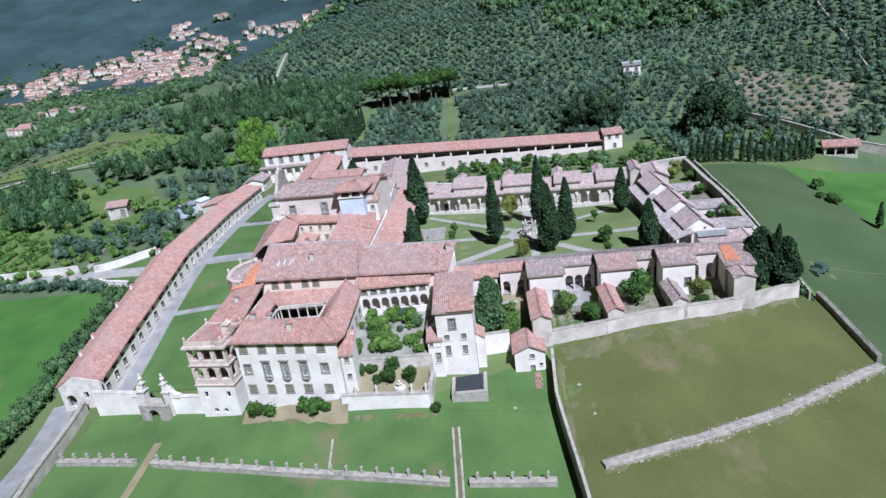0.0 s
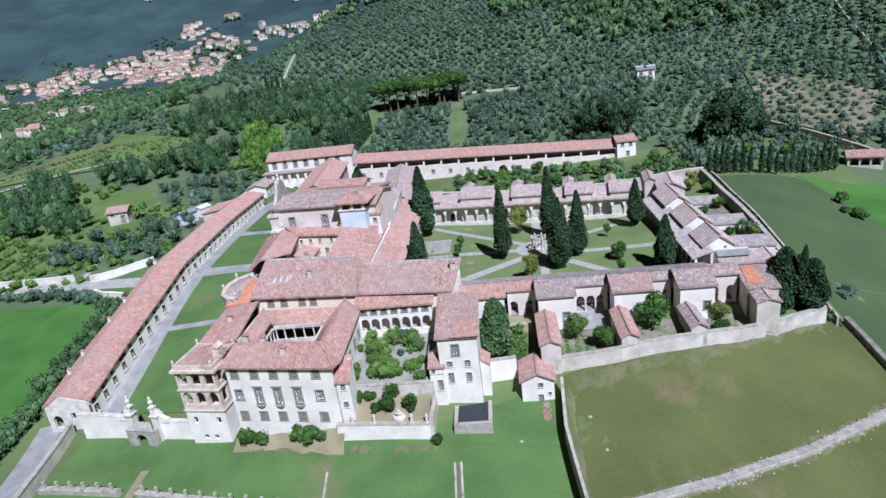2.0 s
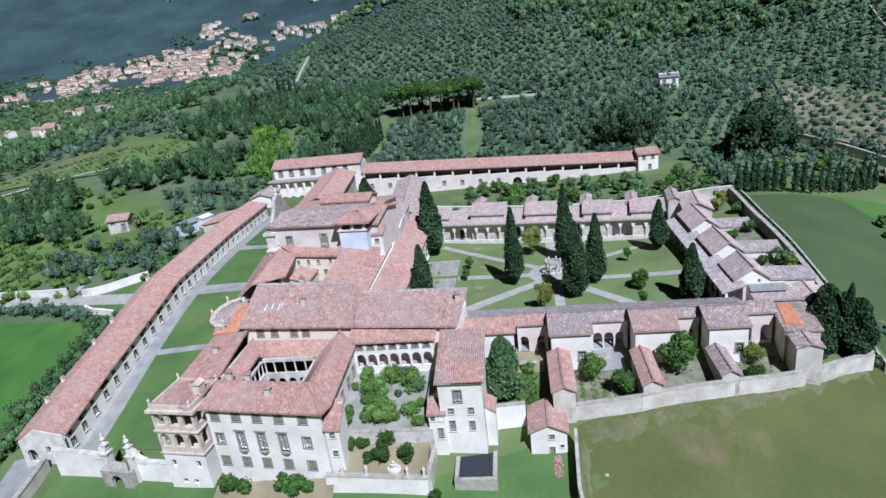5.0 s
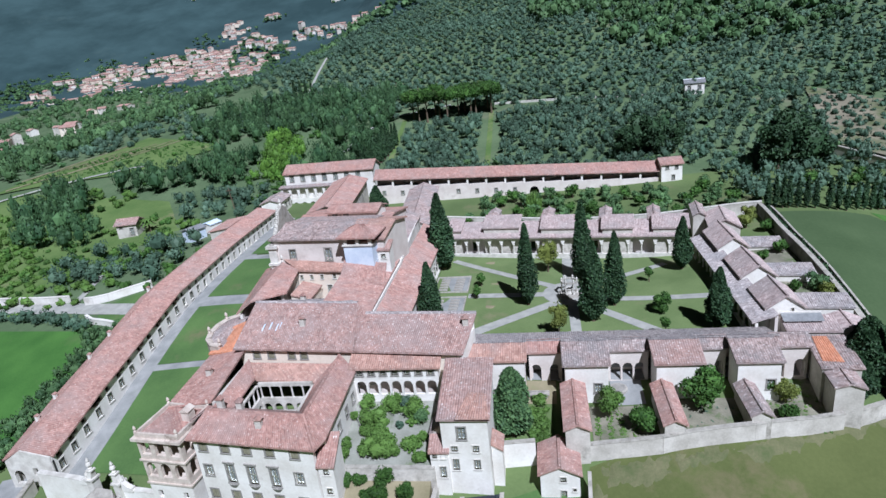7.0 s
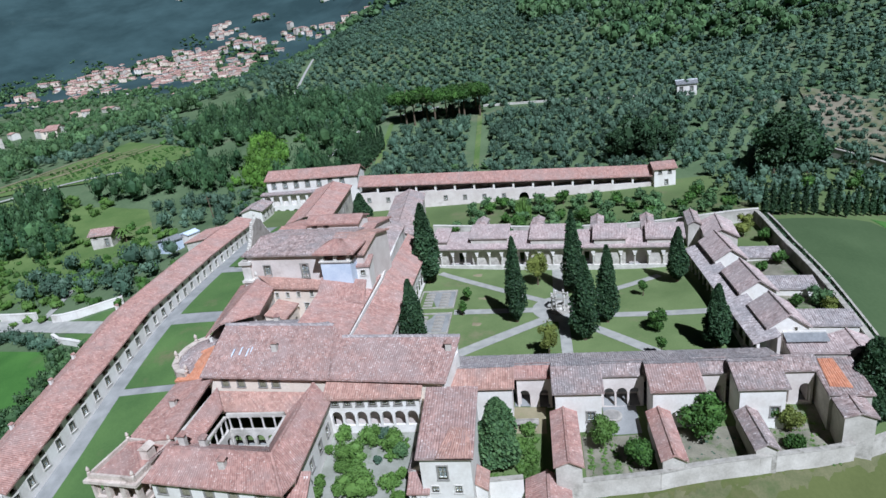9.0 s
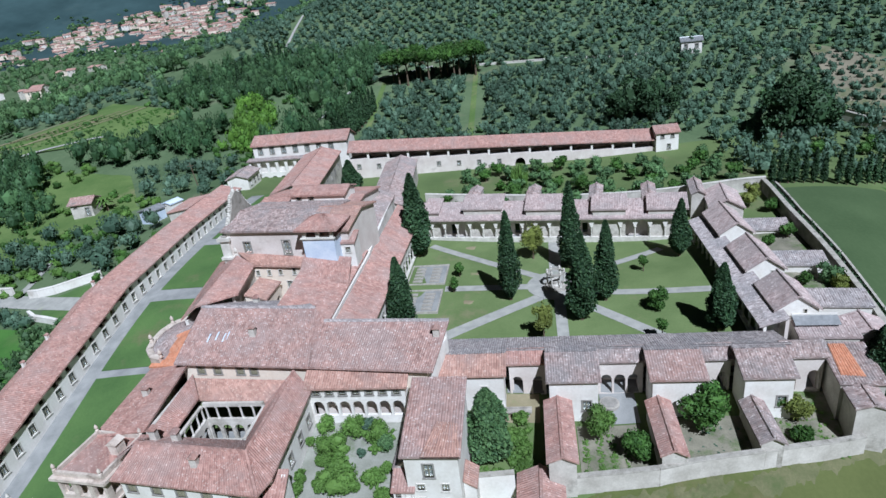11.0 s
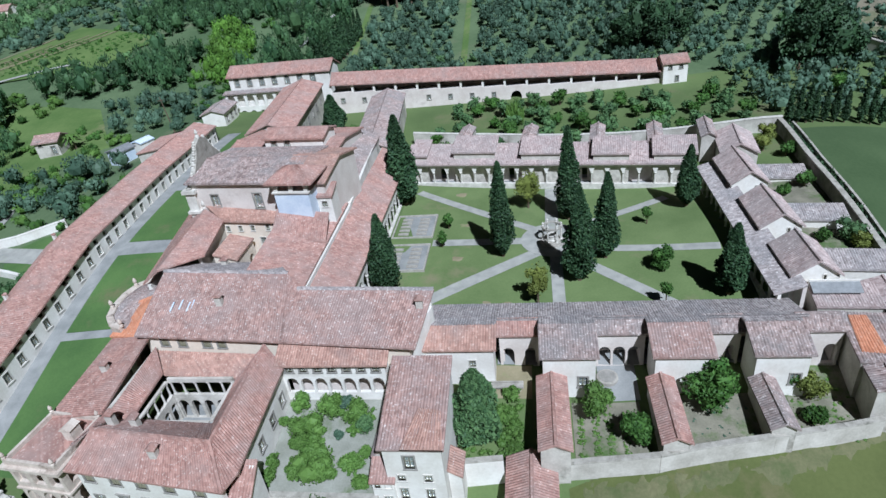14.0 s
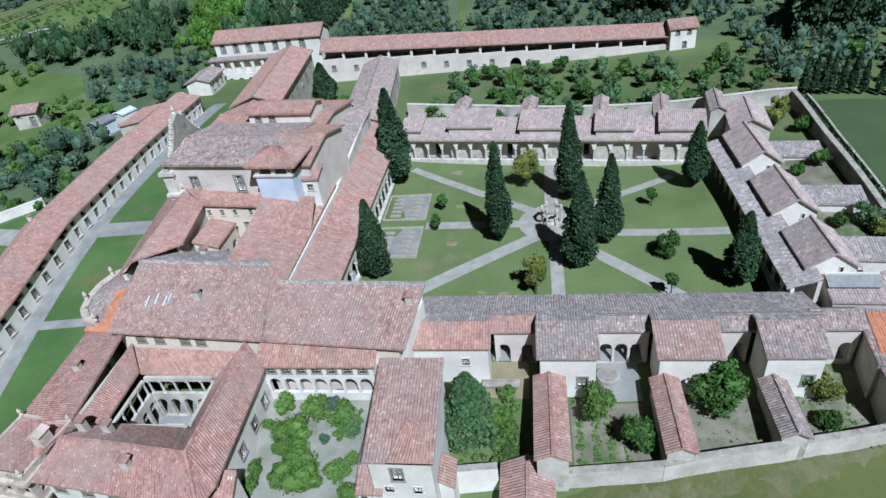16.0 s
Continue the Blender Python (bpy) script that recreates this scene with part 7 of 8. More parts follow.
for i in range(12):
    umbrella_pine(-34 + i * 3.0 + rng.uniform(-0.8, 0.8), 261 + rng.uniform(-3, 5), 11.5 + rng.uniform(-1, 1.2) - 0.15 * abs(i - 7), 4.6, 300 + i)

# ---- outlying houses ----
house("farmhouse", -99.5, 169, ground_z(-99.5, 169) + 0.3, 5.4, 5.0, 3.8, 1.0, "x", 12, 0.5, {"S": [(-1.4, 2.6, 0.8, 1.2, "plain"), (1.4, 0.4, 1.0, 2.0, "plain")]}, PLASTER_OLD, TILE_MIX, "lone weathered farmhouse with a red tiled roof among olive trees", "house")
house("shed", -72.6, 157, ground_z(-72.6, 157) + 0.2, 3.6, 4.4, 2.8, 0.5, "y", -20, 0.3, {}, PLASTER_BLUE, METAL, "white and blue shed with a metal roof", "shed")
house("shed", -70.5, 162.5, ground_z(-70.5, 162.5) + 0.2, 3.0, 3.6, 2.4, 0.4, "y", -20, 0.2, {}, PLASTER, PLASTER_BLUE, "pale shed with a light blue sheet roof", "shed")
house("barn", 104.5, 164.5, ground_z(104.5, 164.5) + 0.2, 7.6, 4.4, 2.6, 1.0, "x", -18, 0.5, {}, PLASTER_OLD, TILE_RED, "open field barn with a red tiled roof", "barn", arches={"S": [(-2.3, 0.0, 1.9, 2.2, "arch"), (0, 0.0, 1.9, 2.2, "arch"), (2.3, 0.0, 1.9, 2.2, "arch")]})
house("hill_house", 72, 255, ground_z(72, 255) + 0.2, 6.5, 4.5, 3.6, 1.0, "x", -6, 0.4, {"S": [(-1.8, 1.0, 1.0, 1.4, "plain"), (1.6, 1.0, 1.0, 1.4, "plain")]}, PLASTER, METAL, "pale hillside house with a grey roof", "house")
pole = thing("pole", -68.5, 172.5, ground_z(-68.5, 172.5), 0, "tall leaning wooden utility pole", "pole")
bd = Build()
bd.lathe([(0.16, -0.5), (0.13, 5), (0.1, 9.5)], 8)
part("shaft", bd, BARK, pole)
bd = Build()
bd.box(-0.9, 0.9, -0.06, 0.06, 8.6, 8.75)
part("crossarm", bd, WOOD_DARK, pole)
pole.rotation_euler = (0, radians(-5), 0)

# ---- town across the valley ----
kinds = []
for i, (w, d, h, pl, ti) in enumerate(((11, 10, 6, PLASTER, TILE_RED), (14, 10, 7, PLASTER_CREAM, TILE_RED), (9, 10, 5, PLASTER_CREAM, TILE_NEW), (18, 12, 6, PLASTER_OLD, TILE_RED), (10, 8, 10, PLASTER_OLD, TILE_RED))):
    x, y = -560 + i * 24, 905 + i * 6
    kinds.append(house("town_house", x, y, ground_z(x, y) - 0.5, w, d, h, 1.8, "x", i * 17, 0.5, {"S": [(u, h - 2.6, 1.2, 1.6, "plain") for u in (-w / 4, w / 4)]}, pl, ti, "small town house with a red tiled roof across the valley", "house", "town houses"))
bpy.context.view_layer.update()
spots = []
# streets of the town, with how many houses stand along each and how far off the line
STREETS = (((-690, 800), (-610, 868), 26, 9), ((-640, 836), (-600, 905), 20, 9), ((-660, 800), (-560, 850), 26, 8), ((-560, 850), (-500, 880), 24, 9), ((-600, 880), (-530, 905), 16, 8), ((-530, 884), (-454, 905), 26, 8), ((-470, 890), (-386, 918), 26, 9), ((-440, 900), (-388, 924), 14, 8), ((-560, 930), (-476, 966), 24, 9), ((-500, 950), (-450, 990), 16, 8), ((-520, 905), (-440, 940), 18, 9), ((-495, 1040), (-470, 1062), 12, 8), ((-430, 980), (-385, 1004), 14, 8), ((-380, 1000), (-310, 1024), 16, 8), ((-440, 1084), (-420, 1098), 8, 5), ((-300, 1012), (-262, 1002), 9, 6), ((-270, 1004), (-205, 950), 9, 6))
for a, b, count, off in STREETS:
    for k in range(int(count * 0.9)):
        u = (k + rng.uniform(0.1, 0.9)) / (count * 0.9)
        spots.append((a[0] + (b[0] - a[0]) * u + rng.normal() * 6, a[1] + (b[1] - a[1]) * u + rng.normal() * off * 2.0))
spots += [*HOUSES, (-359, 397), (-352, 404), (-444, 878), (-620, 1180), (-540, 1230), (-330, 1150), (-240, 1120)]
for i, (x, y) in enumerate(spots):
    s = rng.uniform(0.5, 0.95)
    copy_thing(kinds[i % 5], pose(x, y, ground_z(x, y) + 0.6, 0, 0, rng.uniform(-35, 35)) @ Matrix.Diagonal((s, s, s, 1)))
# the close rows of the town behind its first houses
bd, roofs = Build(), set()
for a, b, count, off in STREETS[:12]:
    for k in range(int(count * 0.8)):
        u = rng.uniform(-0.05, 1.05)
        x, y = a[0] + (b[0] - a[0]) * u + rng.normal() * 8, a[1] + (b[1] - a[1]) * u + rng.normal() * off * 2.6
        m = pose(x, y, ground_z(x, y) - 0.5, 0, 0, rng.uniform(-35, 35))
        w, d, h = rng.uniform(3.2, 7.5), rng.uniform(2.8, 4.2), rng.uniform(3.4, 6.4)
        low, top = ([m @ Vector((px, py, z)) for px, py in ((-w, -d), (w, -d), (w, d), (-w, d))] for z in (0, h))
        bd.hexa(low, top)
        e = [m @ Vector((px * 1.06, py * 1.1, h + 0.01)) for px, py in ((-w, -d), (w, -d), (w, d), (-w, d))]
        r0, r1 = m @ Vector((-w * 1.06, 0, h + 1.5)), m @ Vector((w * 1.06, 0, h + 1.5))
        for face in ([e[0], e[1], r1, r0], [e[2], e[3], r0, r1], [e[1], e[2], r1], [e[3], e[0], r0], [e[3], e[2], e[1], e[0]]):
            roofs.add(len(bd.f))
            bd.face(face)
        for v in (-0.5, 0.5):
            first = len(bd.f)
            bd.hexa([m @ Vector((w * v + px, -d + py, 1.2)) for px, py in ((-0.6, -0.05), (0.6, -0.05), (0.6, 0.1), (-0.6, 0.1))], [m @ Vector((w * v + px, -d + py, 2.9)) for px, py in ((-0.6, -0.05), (0.6, -0.05), (0.6, 0.1), (-0.6, 0.1))])
            roofs.update(-i for i in range(first, len(bd.f)))
me = bd.mesh("town_rows", PLASTER_CREAM)
me.materials.append(TILE_RED)
me.materials.append(SHUTTER)
me.polygons.foreach_set("material_index", [1 if i in roofs else 2 if -i in roofs else 0 for i in range(len(me.polygons))])
tagged(new("town_rows", me), "close rows of cream houses with red tiled roofs", "houses", kind="stuff")
grove("town_trees", np.array([(-730 + 520 * u + rng.normal() * 30, 790 + 140 * u + 40 * math.sin(u * 3) + rng.normal() * 36) for u in rng.uniform(0, 1, 1500)] + [(x + rng.normal() * 8, y - 7 + rng.normal() * 6) for x, y in spots if y > 780 for k in range(2)]), 3.2, 4.2, LEAF_WOOD, "dark trees among the town's houses", 40)

grove("town_trees", scatter(-780, -300, 760, 1010, 9.0, 4.0, lambda x, y: 910 < math.hypot(x, y) < 1135 and density(x, y, 0.03) > -0.2), 3.8, 3.8, LEAF_DEEP, "dark trees and gardens round the town", 20)
grove("town_trees", scatter(-720, -360, 840, 1010, 10.0, 4.5, lambda x, y: 1050 < math.hypot(x, y) < 1120 and density(x, y, 0.02) > -0.2), 2.6, 3.6, LEAF_WOOD, "dark trees behind the town", 40)

# ---- terrace wall with posts on the lower lawn ----
for line in (((-52.3, 67.5), (-39.6, 66.1)), ((-37.0, 65.8), (-17.4, 62.3), (4.6, 59.2)), ((7.0, 59.0), (17.4, 58.6))):
    ob = garden_wall("wall_terrace", line, 0.7, 0.7, STONE, "low rubble terrace wall with stone posts", COPING, step=2.0)
    post = Build()
    post.hexa([(-0.16, -0.16, 0), (0.16, -0.16, 0), (0.16, 0.16, 0), (-0.16, 0.16, 0)], [(-0.12, -0.12, 1.0), (0.12, -0.12, 1.0), (0.12, 0.12, 1.0), (-0.12, 0.12, 1.0)])
    post.hexa([(-0.2, -0.2, 1.0), (0.2, -0.2, 1.0), (0.2, 0.2, 1.0), (-0.2, 0.2, 1.0)], [(-0.08, -0.08, 1.16), (0.08, -0.08, 1.16), (0.08, 0.08, 1.16), (-0.08, 0.08, 1.16)])
    me = post.mesh("post", COPING)
    for p, q in zip(line, line[1:]):
        L = math.dist(p, q)
        m = int(L / 2.0)
        for i in range(m):
            x, y = p[0] + (q[0] - p[0]) * (i + 0.5) / m, p[1] + (q[1] - p[1]) * (i + 0.5) / m
            o = part("post", me, None, ob)
            o.location = (x, y, ground_z(x, y) + 0.85)
strip("path", [(-38.3, 70), (-38.3, 58)], 1.2, DIRT, "worn earth path through the gap in the terrace wall")

# ---- baroque gate to the forecourt ----
garden_wall("wall_gate", [(-52.4, 78.3), (-46, 77.3), (-43.4, 76.8)], 0, 0.6, PLASTER, "white plastered forecourt wall", STONE_PALE, level=-5.0)
garden_wall("wall_gate", [(-38.2, 76.0), (-32.8, 75.3)], 0, 0.6, PLASTER, "white plastered forecourt wall", STONE_PALE, level=-5.4)
gate = thing("gateway", -40.8, 76.3, -9.1, -9, "white baroque gateway with scrolled piers and a low stone portal", "gate")
for sx in (-1, 1):
    bd = Build()
    x0 = sx * 2.2
    bd.box(x0 - 0.5, x0 + 0.5, -0.55, 0.55, -1.0, 4.6)
    bd.box(x0 - 0.68, x0 + 0.68, -0.7, 0.7, 4.6, 4.85)
    bd.hexa([(x0 - 0.42, -0.45, 4.85), (x0 + 0.42, -0.45, 4.85), (x0 + 0.42, 0.45, 4.85), (x0 - 0.42, 0.45, 4.85)], [(x0 - 0.3 - sx * 0.25, -0.3, 5.9), (x0 + 0.3 - sx * 0.25, -0.3, 5.9), (x0 + 0.3 - sx * 0.25, 0.3, 5.9), (x0 - 0.3 - sx * 0.25, 0.3, 5.9)])
    bd.box(x0 - 0.45 - sx * 0.25, x0 + 0.45 - sx * 0.25, -0.42, 0.42, 5.9, 6.08)
    part("pier", bd, STONE_PALE, gate)
    bd = Build()
    bd.lathe([(0.26, 6.08), (0.3, 6.25), (0.12, 6.4), (0.36, 6.75), (0.3, 7.05), (0.14, 7.2), (0.22, 7.4), (0.05, 7.8)], 9, x0 - sx * 0.25, 0)
    bd.lathe([(0.2, 4.85), (0.28, 5.1), (0.12, 5.5)], 8, x0 + sx * 0.62, 0)
    part("urn", bd, STONE_PALE, gate)
    bd = Build()
    for k in range(7):
        a0, a1 = k / 7 * math.pi / 2, (k + 1) / 7 * math.pi / 2
        xa, xb = x0 + sx * (0.62 + 1.5 * (1 - math.cos(a0))), x0 + sx * (0.62 + 1.5 * (1 - math.cos(a1)))
        za, zb = 5.6 - 1.4 * math.sin(a0), 5.6 - 1.4 * math.sin(a1)
        lo, hi = sorted((xa, xb))
        z_lo, z_hi = (za, zb) if xa < xb else (zb, za)
        bd.hexa([(lo, -0.32, 3.6), (hi, -0.32, 3.6), (hi, 0.32, 3.6), (lo, 0.32, 3.6)], [(lo, -0.32, z_lo), (hi, -0.32, z_hi), (hi, 0.32, z_hi), (lo, 0.32, z_lo)])
    part("scroll", bd, PLASTER, gate)
bd = Build()
wall(bd, (-2.4, -1.5), (2.4, -1.5), -1, 2.9, [(2.4, 0.3, 1.8, 1.9, True)], 0.45)
wall(bd, (2.4, -1.04), (2.4, -0.57), -1, 2.9, (), 0.45)
wall(bd, (-2.4, -0.57), (-2.4, -1.04), -1, 2.9, (), 0.45)
part("portal", bd, STONE, gate, "low grey stone portal with an arch")
bd = Build()
bd.hexa([(-2.5, -1.6, 2.903), (2.5, -1.6, 2.903), (1.6, -0.57, 2.903), (-1.6, -0.57, 2.903)], [(-1.8, -1.4, 3.2), (1.8, -1.4, 3.2), (1.3, -0.57, 3.8), (-1.3, -0.57, 3.8)])
part("portal_roof", bd, STONE, gate)

# curved baroque wall west of the hall
curve = [(-30.6, 91.8), (-32.2, 92.4), (-33.6, 94.0), (-34.3, 96.2), (-34.4, 98.6), (-33.8, 100.6), (-32.4, 102.0), (-31.0, 102.6)]
garden_wall("wall_curved", curve, 0, 0.7, STONE_WARM, "curved weathered stone terrace front beside the hall", STONE_WARM, level=5.8, step=1.2, below=1.0)
bd = Build()
fan = [(-28.6, 97.0, 7.4)]
for (xa, ya), (xb, yb) in zip(curve, curve[1:]):
    slope(bd, (xb + 0.4, yb, 5.7), (xa + 0.4, ya, 5.7), (-28.4, 96.4, 7.6), (-28.4, 97.4, 7.6), seed=int(xa * 10))
terrace_roof = thing("apse_roof", -31, 97, 5.7, 0, "curved grey tiled roof behind the pale terrace front", "roof")
bpy.context.view_layer.update()
under(terrace_roof, "slope", bd, TILE_GREY)
for x, y in ((-30.6, 91.8), (-34.2, 95.6), (-33.9, 100.4), (-31.0, 102.6)):
    st = thing("finial", x, y, 5.97, 0, "pale stone urn on the curved terrace front", "urn", "terrace urns")
    bd = Build()
    bd.lathe([(0.24, 0), (0.24, 0.25), (0.11, 0.32), (0.25, 0.6), (0.2, 0.85), (0.06, 1.1)], 9)
    part("urn", bd, STONE_WARM, st)

# ---- parked vehicle in the field corner ----
van = thing("utility_vehicle", 68.4, 102.2, ground_z(68.4, 102.2) + 0.05, 35, "dark green and white farm vehicle parked on the grass", "vehicle")
bd = Build()
bd.hexa([(-2.0, -0.85, 0.45), (2.0, -0.85, 0.45), (2.0, 0.85, 0.45), (-2.0, 0.85, 0.45)], [(-2.0, -0.8, 1.15), (1.95, -0.8, 1.05), (1.95, 0.8, 1.05), (-2.0, 0.8, 1.15)])
part("body", bd, CAR_PAINT, van)
bd = Build()
bd.hexa([(-0.4, -0.78, 1.1), (1.2, -0.78, 1.1), (1.2, 0.78, 1.1), (-0.4, 0.78, 1.1)], [(-0.3, -0.7, 1.85), (0.75, -0.7, 1.85), (0.75, 0.7, 1.85), (-0.3, 0.7, 1.85)])
part("cab", bd, CAR_PAINT, van)
bd = Build()
bd.hexa([(1.0, -0.72, 1.18), (1.24, -0.72, 1.12), (1.24, 0.72, 1.12), (1.0, 0.72, 1.18)], [(0.76, -0.66, 1.75), (0.84, -0.66, 1.75), (0.84, 0.66, 1.75), (0.76, 0.66, 1.75)])
part("windscreen", bd, GLASS, van)
for sx in (-1.3, 1.3):
    for sy in (-0.78, 0.78):
        bd = Build()
        bd.lathe([(0.36, -0.12), (0.38, 0.0), (0.36, 0.12)], 14)
        wheel = part("wheel", bd, RUBBER, van)
        wheel.location, wheel.rotation_euler = (sx, sy, 0.38), (radians(90), 0, 0)
        bd = Build()
        bd.lathe([(0.2, -0.13), (0.2, 0.13)], 10)
        part("rim", bd, METAL, wheel)

# ---- small things in the gardens and yards ----
well_slab = thing("well_cover", 24.2, 91.2, ground_z(24.2, 91.2) + 0.1, 0, "round flat stone well cover in a paved yard", "well cover")
bd = Build()
bd.lathe([(1.15, -0.2), (1.15, 0.22), (1.05, 0.28)], 24)
part("kerb", bd, STONE, well_slab)
bd = Build()
bd.lathe([(0.92, 0.283), (0.9, 0.34)], 24)
part("lid", bd, STONE_TRIM, well_slab)
bench = thing("stone_bench", 13.4, 89.6, ground_z(13.4, 89.6) + 0.05, 0, "weathered stone bench on the garden earth", "bench")
bd = Build()
bd.box(-1.9, 1.9, -0.35, 0.35, 0.45, 0.6)
part("seat", bd, STONE, bench)
for sx in (-1.5, 0, 1.5):
    bd = Build()
    bd.box(sx - 0.15, sx + 0.15, -0.28, 0.28, -0.2, 0.447)
    part("support", bd, STONE, bench)
bd = Build()
bd.box(-1.9, 1.9, 0.36, 0.52, 0.2, 0.75)
part("backrest", bd, STONE, bench)
drape("bed", [(9.4, 88.4), (16.2, 88.4), (16.2, 92.8), (9.4, 92.8)], DIRT, "bare trodden earth in a cell garden", "bed", 0.10)


def bed(x0, x1, y0, y1, step, r, h, mat, label, per=26, level=None):
    pts = [(x + rng.uniform(-0.3, 0.3) * step, y + rng.uniform(-0.3, 0.3) * step) for x in np.arange(x0, x1, step) for y in np.arange(y0, y1, step)]
    grove("planting", np.array(pts), r, h, mat, label, per, category="plants", level=level)


bed(12.9, 15.2, 81.4, 87.6, 0.8, 0.62, 0.8, LEAF_LIGHT, "rank bright green growth in a cell garden")
bed(9.6, 12.4, 80.9, 82.6, 0.8, 0.5, 0.6, LEAF_LIGHT, "rank bright green growth in a cell garden")
for x0, x1, y0, y1, mat in ((-6.8, -3.0, 77.0, 79.6, LEAF_LIGHT), (-7.8, -4.6, 79.8, 83.6, LEAF_LIGHT), (-5.4, -3.0, 83.6, 85.6, LEAF_LIGHT), (-2.4, 0.4, 81.8, 84.8, LEAF_LIGHT), (-1.9, 0.2, 77.8, 79.6, LEAF_LIGHT), (-9.2, -8.4, 76.2, 79.4, LEAF_LIGHT)):
    oval = [(x, y) for x in np.arange(x0, x1, 0.45) for y in np.arange(y0, y1, 0.45) if math.hypot((x - (x0 + x1) / 2) / (x1 - x0), (y - (y0 + y1) / 2) / (y1 - y0)) < rng.uniform(0.38, 0.56)]
    grove("planting", np.array(oval) + rng.uniform(-0.2, 0.2, (len(oval), 2)), 0.42, 0.5, mat, "low leafy growth between the kitchen garden shrubs", 24, category="plants", level=garden_top)
for k in range(4):
    bed(20.8 + k * 1.4, 21.5 + k * 1.4, 81.4, 86.6, 0.36, 0.27, 0.3, LEAF_LIGHT, "row of vegetables in dry soil", 20)
bed(31.0, 37.2, 82.6, 87.6, 0.75, 0.3, 0.22, LEAF_OLIVE, "low grey weeds on the garden soil", 20)
bed(41.6, 47.2, 85.0, 91.6, 0.7, 0.36, 0.26, LEAF_LIGHT, "low green weeds on the garden soil", 20)
for i, (x, y, r, h, mat) in enumerate(((56.2, 126.6, 1.5, 2.6, LEAF_GREEN), (56.8, 113.4, 1.9, 3.0, LEAF_WOOD), (57.0, 111.6, 1.5, 2.8, LEAF_YELLOW), (53.2, 112.6, 1.1, 1.8, LEAF_GREEN), (56.4, 104.2, 1.6, 2.6, LEAF_GREEN), (52.6, 124.6, 1.0, 1.8, LEAF_GREEN), (54.6, 139.6, 1.5, 3.2, LEAF_YELLOW), (57.2, 137.0, 1.3, 2.6, LEAF_GREEN), (55.8, 142.2, 1.7, 3.6, LEAF_YELLOW), (50.6, 143.2, 1.6, 3.4, LEAF_GREEN))):
    broadleaf("shrub", x, y, r, h, mat, 400 + i, "rounded shrub in a walled cell garden", "shrub", "cell garden shrubs", n=600, bole=0.05)
for i, (x, y, r, h, mat) in enumerate(((3.6, 146.4, 1.3, 2.6, LEAF_GREEN), (11.6, 146.6, 1.5, 2.8, LEAF_GREEN), (23.4, 144.6, 1.4, 2.6, LEAF_WOOD), (34.8, 142.8, 1.5, 2.8, LEAF_GREEN), (14.2, 148.2, 1.2, 2.4, LEAF_LIGHT), (26.2, 146.2, 1.3, 2.4, LEAF_GREEN), (37.0, 144.4, 1.1, 2.2, LEAF_LIGHT), (-24, 160.4, 1.6, 3.0, LEAF_LIGHT), (-21.4, 163.6, 1.3, 2.8, LEAF_GREEN))):
    broadleaf("shrub", x, y, r, h, mat, 430 + i, "rounded shrub in a walled cell garden", "shrub", "cell garden shrubs", n=500, bole=0.05)

grove("hedge", np.array([(12.4 + 0.55 * i, 167.4 - 0.08 * i + 0.3 * j) for i in range(6) for j in range(3)]), 0.7, 4.2, LEAF_LIGHT, "tall bright green clipped hedge in the orchard", 90, category="hedge")
grove("planting", np.array([(x, y) for x, y in ((float(u), 146.5 - 0.137 * float(u) + float(v)) for u in np.arange(-4, 44, 1.3) for v in np.arange(0, 7.5, 1.4)) if density(x, y, 0.13) > 0.02]), 0.9, 1.5, LEAF_GREEN, "dense green growth in the north cell gardens", 40, category="plants")

fountain = thing("garden_fountain", -2.4, 72.3, terrace_top(72.4) - 0.05, 0, "pale scrolled stone fountain on the earth terrace", "fountain")
bd = Build()
bd.lathe([(1.15, -0.3), (1.15, 0.35), (1.0, 0.45), (0.9, 0.4)], 14)
part("basin", bd, STONE_PALE, fountain)
bd = Build()
bd.lathe([(0.35, 0.4), (0.22, 0.8), (0.6, 1.1), (0.62, 1.2), (0.2, 1.25), (0.16, 1.6), (0.3, 1.75), (0.08, 2.1)], 12)
part("pedestal", bd, STONE_PALE, fountain)
fountain.scale = (0.75, 0.6, 0.6)
for x in (-8.6, -5.6, -0.6, 1.4):
    post = thing("wall_post", x, 71.95 - 0.0715 * (x + 10.8) + 0.05, -4.7, 0, "short pale stone post on the garden wall", "post", "garden wall posts")
    bd = Build()
    bd.hexa([(-0.17, -0.17, 0), (0.17, -0.17, 0), (0.17, 0.17, 0), (-0.17, 0.17, 0)], [(-0.13, -0.13, 0.9), (0.13, -0.13, 0.9), (0.13, 0.13, 0.9), (-0.13, 0.13, 0.9)])
    bd.lathe([(0.2, 0.9), (0.2, 1.0), (0.1, 1.05), (0.16, 1.2), (0.04, 1.35)], 8)
    part("shaft", bd, STONE_PALE, post)

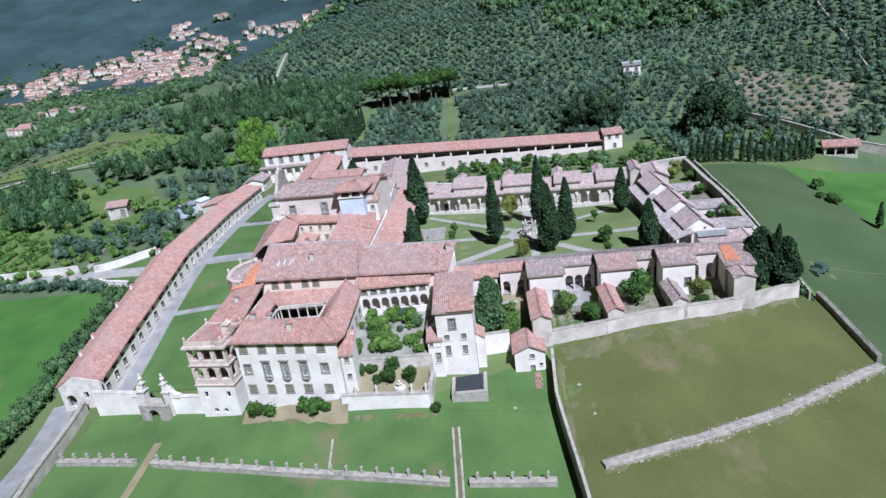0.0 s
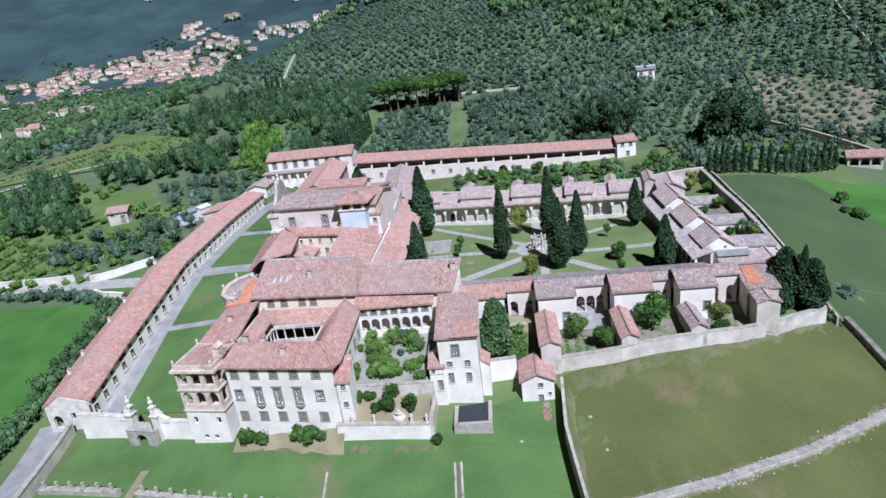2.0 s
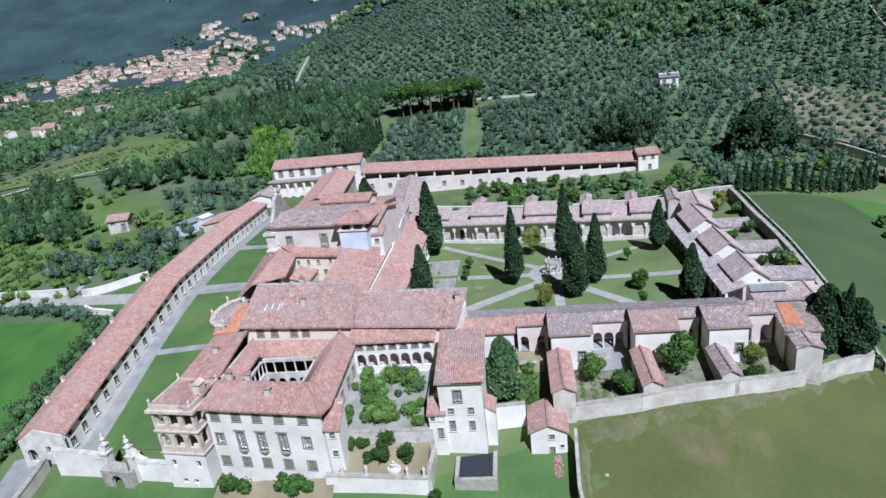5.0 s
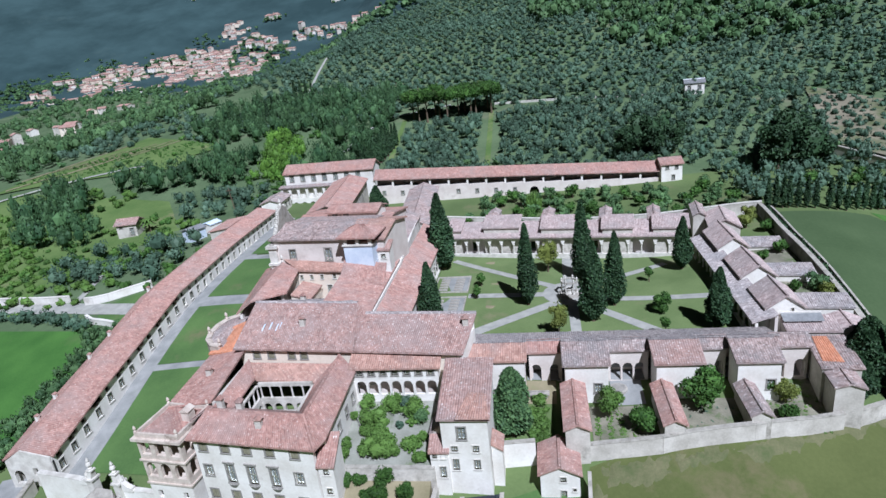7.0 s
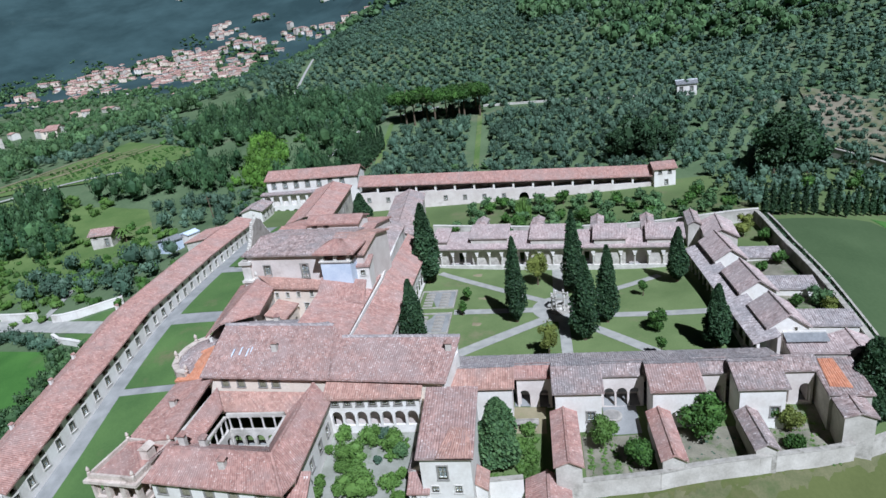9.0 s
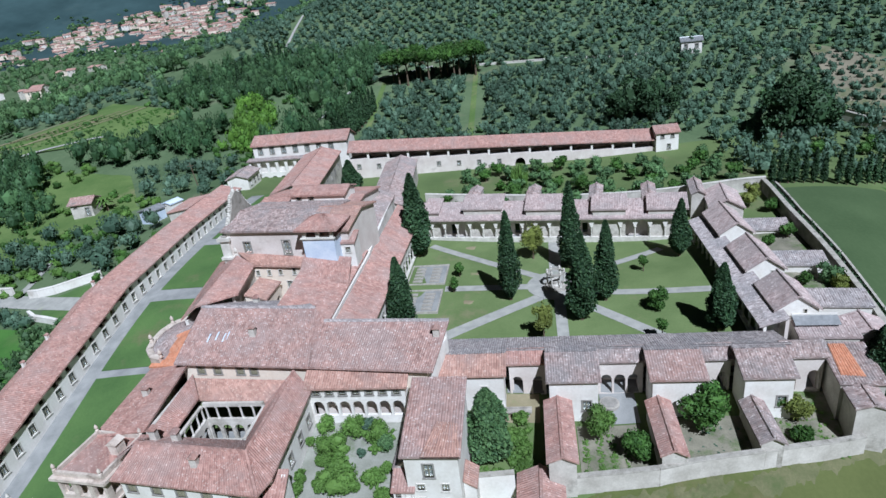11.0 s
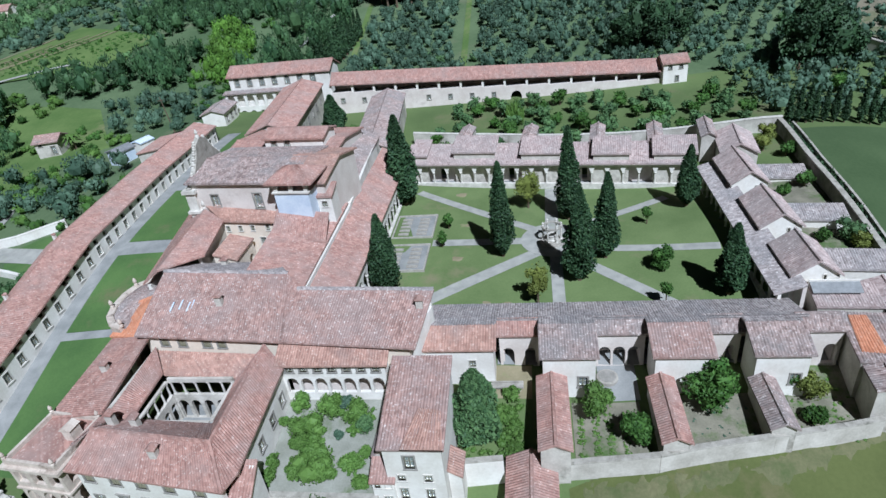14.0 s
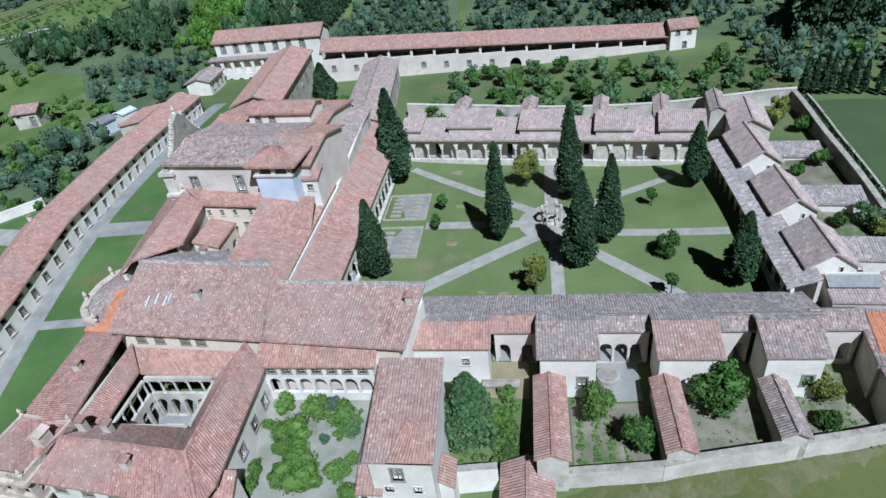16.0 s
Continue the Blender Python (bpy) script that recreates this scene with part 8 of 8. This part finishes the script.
# heap of old bricks by the cottage
heap = thing("brick_heap", 16.9, 74.4, ground_z(16.9, 74.4), 0, "loose heap of old red bricks beside the dark wall", "rubble")
bd = Build()
bd.box(-0.16, 0.16, -0.09, 0.09, -0.06, 0.06)
brick_mesh = bd.mesh("brick", TILE_RED)
for k in range(90):
    a, q = rng.uniform(0, 6.28), rng.uniform(0, 1) ** 0.6
    x, y = math.cos(a) * q * 0.55, math.sin(a) * q * 1.5
    ob = part("brick", brick_mesh, None, heap)
    ob.matrix_local = pose(x, y, ground_z(16.9 + x, 74.4 + y) - heap.location.z + 0.05 + 0.55 * (1 - q) * rng.uniform(0, 1), rng.uniform(-40, 40), rng.uniform(-40, 40), rng.uniform(0, 180))

# translucent sheets laid over a leak in the hall's roof
for i in range(4):
    x, y = -23.6 + i * 0.8 + 0.2 * (i % 3), 92.2 + 0.25 * (i % 2)
    z = 6.9 + (y - 88.9) * 0.395 - 0.012 * (x + 26.9) + 0.12
    sheet = thing("roof_sheet", x, y, z, 0, "narrow bluish white sheet laid on the hall's tiles", "roof sheet", "roof sheets")
    bd = Build()
    bd.hexa([(-0.10, -0.55, -0.22), (0.08, -0.6, -0.23), (0.16, 0.6, 0.25), (-0.02, 0.55, 0.23)], [(-0.10, -0.55, -0.18), (0.08, -0.6, -0.19), (0.16, 0.6, 0.29), (-0.02, 0.55, 0.27)])
    part("panel", bd, PLASTER_BLUE, sheet)
# pale stones and a small concrete step at the field's edge
for i, (x, y) in enumerate(((22.3, 73.3), (23.6, 68.8), (13.2, 70.4))):
    st = thing("field_stone", x, y, ground_z(x, y) + 0.03, i * 40, "flat pale stone lying in the grass", "stone", "field stones")
    bd = Build()
    bd.lathe([(0.24, -0.1), (0.28, 0.05), (0.16, 0.12)], 7, 0, 0, 0.25, i)
    part("block", bd, COPING, st)


# palm beside the farmhouse
palm = thing("palm", -94.4, 170.0, ground_z(-94.4, 170.0), 0, "palm tree with arching fronds beside the farmhouse", "tree")
part("trunk", trunk(2.4, 0.3, 5, 0), BARK, palm)
bd = Build()
for k in range(30):
    a, reach, up = k * 2.4, rng.uniform(2.0, 3.0), rng.uniform(0.4, 2.2)
    c, s = math.cos(a), math.sin(a)
    prev = None
    for j in range(6):
        u = j / 5
        r, z, w = reach * u, 2.3 + up * math.sin(u * 2.3) - 0.9 * u * u, 0.32 * math.sin(math.pi * (0.12 + 0.86 * u))
        ring = ((c * r - s * w, s * r + c * w, z - 0.08), (c * r, s * r, z + 0.05), (c * r + s * w, s * r - c * w, z - 0.08))
        if prev:
            bd.face([prev[0], prev[1], ring[1], ring[0]])
            bd.face([prev[1], prev[2], ring[2], ring[1]])
        prev = ring
part("crown", bd, LEAF_LIGHT, palm)

# white chimneys along the back edge of the long range
for y in (86.5, 90.5, 99.0, 104.5, 117.0):
    ch = thing("chimney", -58.9, y, range_eave(y) - 0.1, 0, "small white chimney on the long range's roof", "chimney", "roof chimneys")
    bd = Build()
    bd.box(-0.22, 0.22, -0.22, 0.22, -0.4, 0.85)
    part("shaft", bd, PLASTER, ch)
    bd = Build()
    bd.hexa([(-0.3, -0.3, 0.853), (0.3, -0.3, 0.853), (0.3, 0.3, 0.853), (-0.3, 0.3, 0.853)], [(-0.08, -0.25, 1.05), (0.08, -0.25, 1.05), (0.08, 0.25, 1.05), (-0.08, 0.25, 1.05)])
    part("cap", bd, TILE_RED, ch)

# loose pale stones heaped along the rubble wall
bd = Build()
line = [(23.2, 60.8), (36, 64.6), (48.6, 70), (58, 74.6), (65.4, 78.8)]
for p, q in zip(line, line[1:]):
    L = math.dist(p, q)
    nx_, ny_ = -(q[1] - p[1]) / L, (q[0] - p[0]) / L
    for k in range(int(L * 14)):
        u, off = rng.uniform(0, 1), rng.normal() * 0.42
        x, y = p[0] + (q[0] - p[0]) * u + nx_ * off, p[1] + (q[1] - p[1]) * u + ny_ * off
        r = rng.uniform(0.07, 0.17)
        z = ground_z(x, y) + (0.44 if abs(off) < 0.5 else 0.06)
        bd.lathe([(r * 0.8, z - 0.25), (r, z + r * 0.2), (r * 0.55, z + r * 0.6)], 6, x, y, 0.25, k)
tagged(part("rubble", bd, STONE), "grey loose stones heaped along the low field wall", "rubble", kind="stuff")
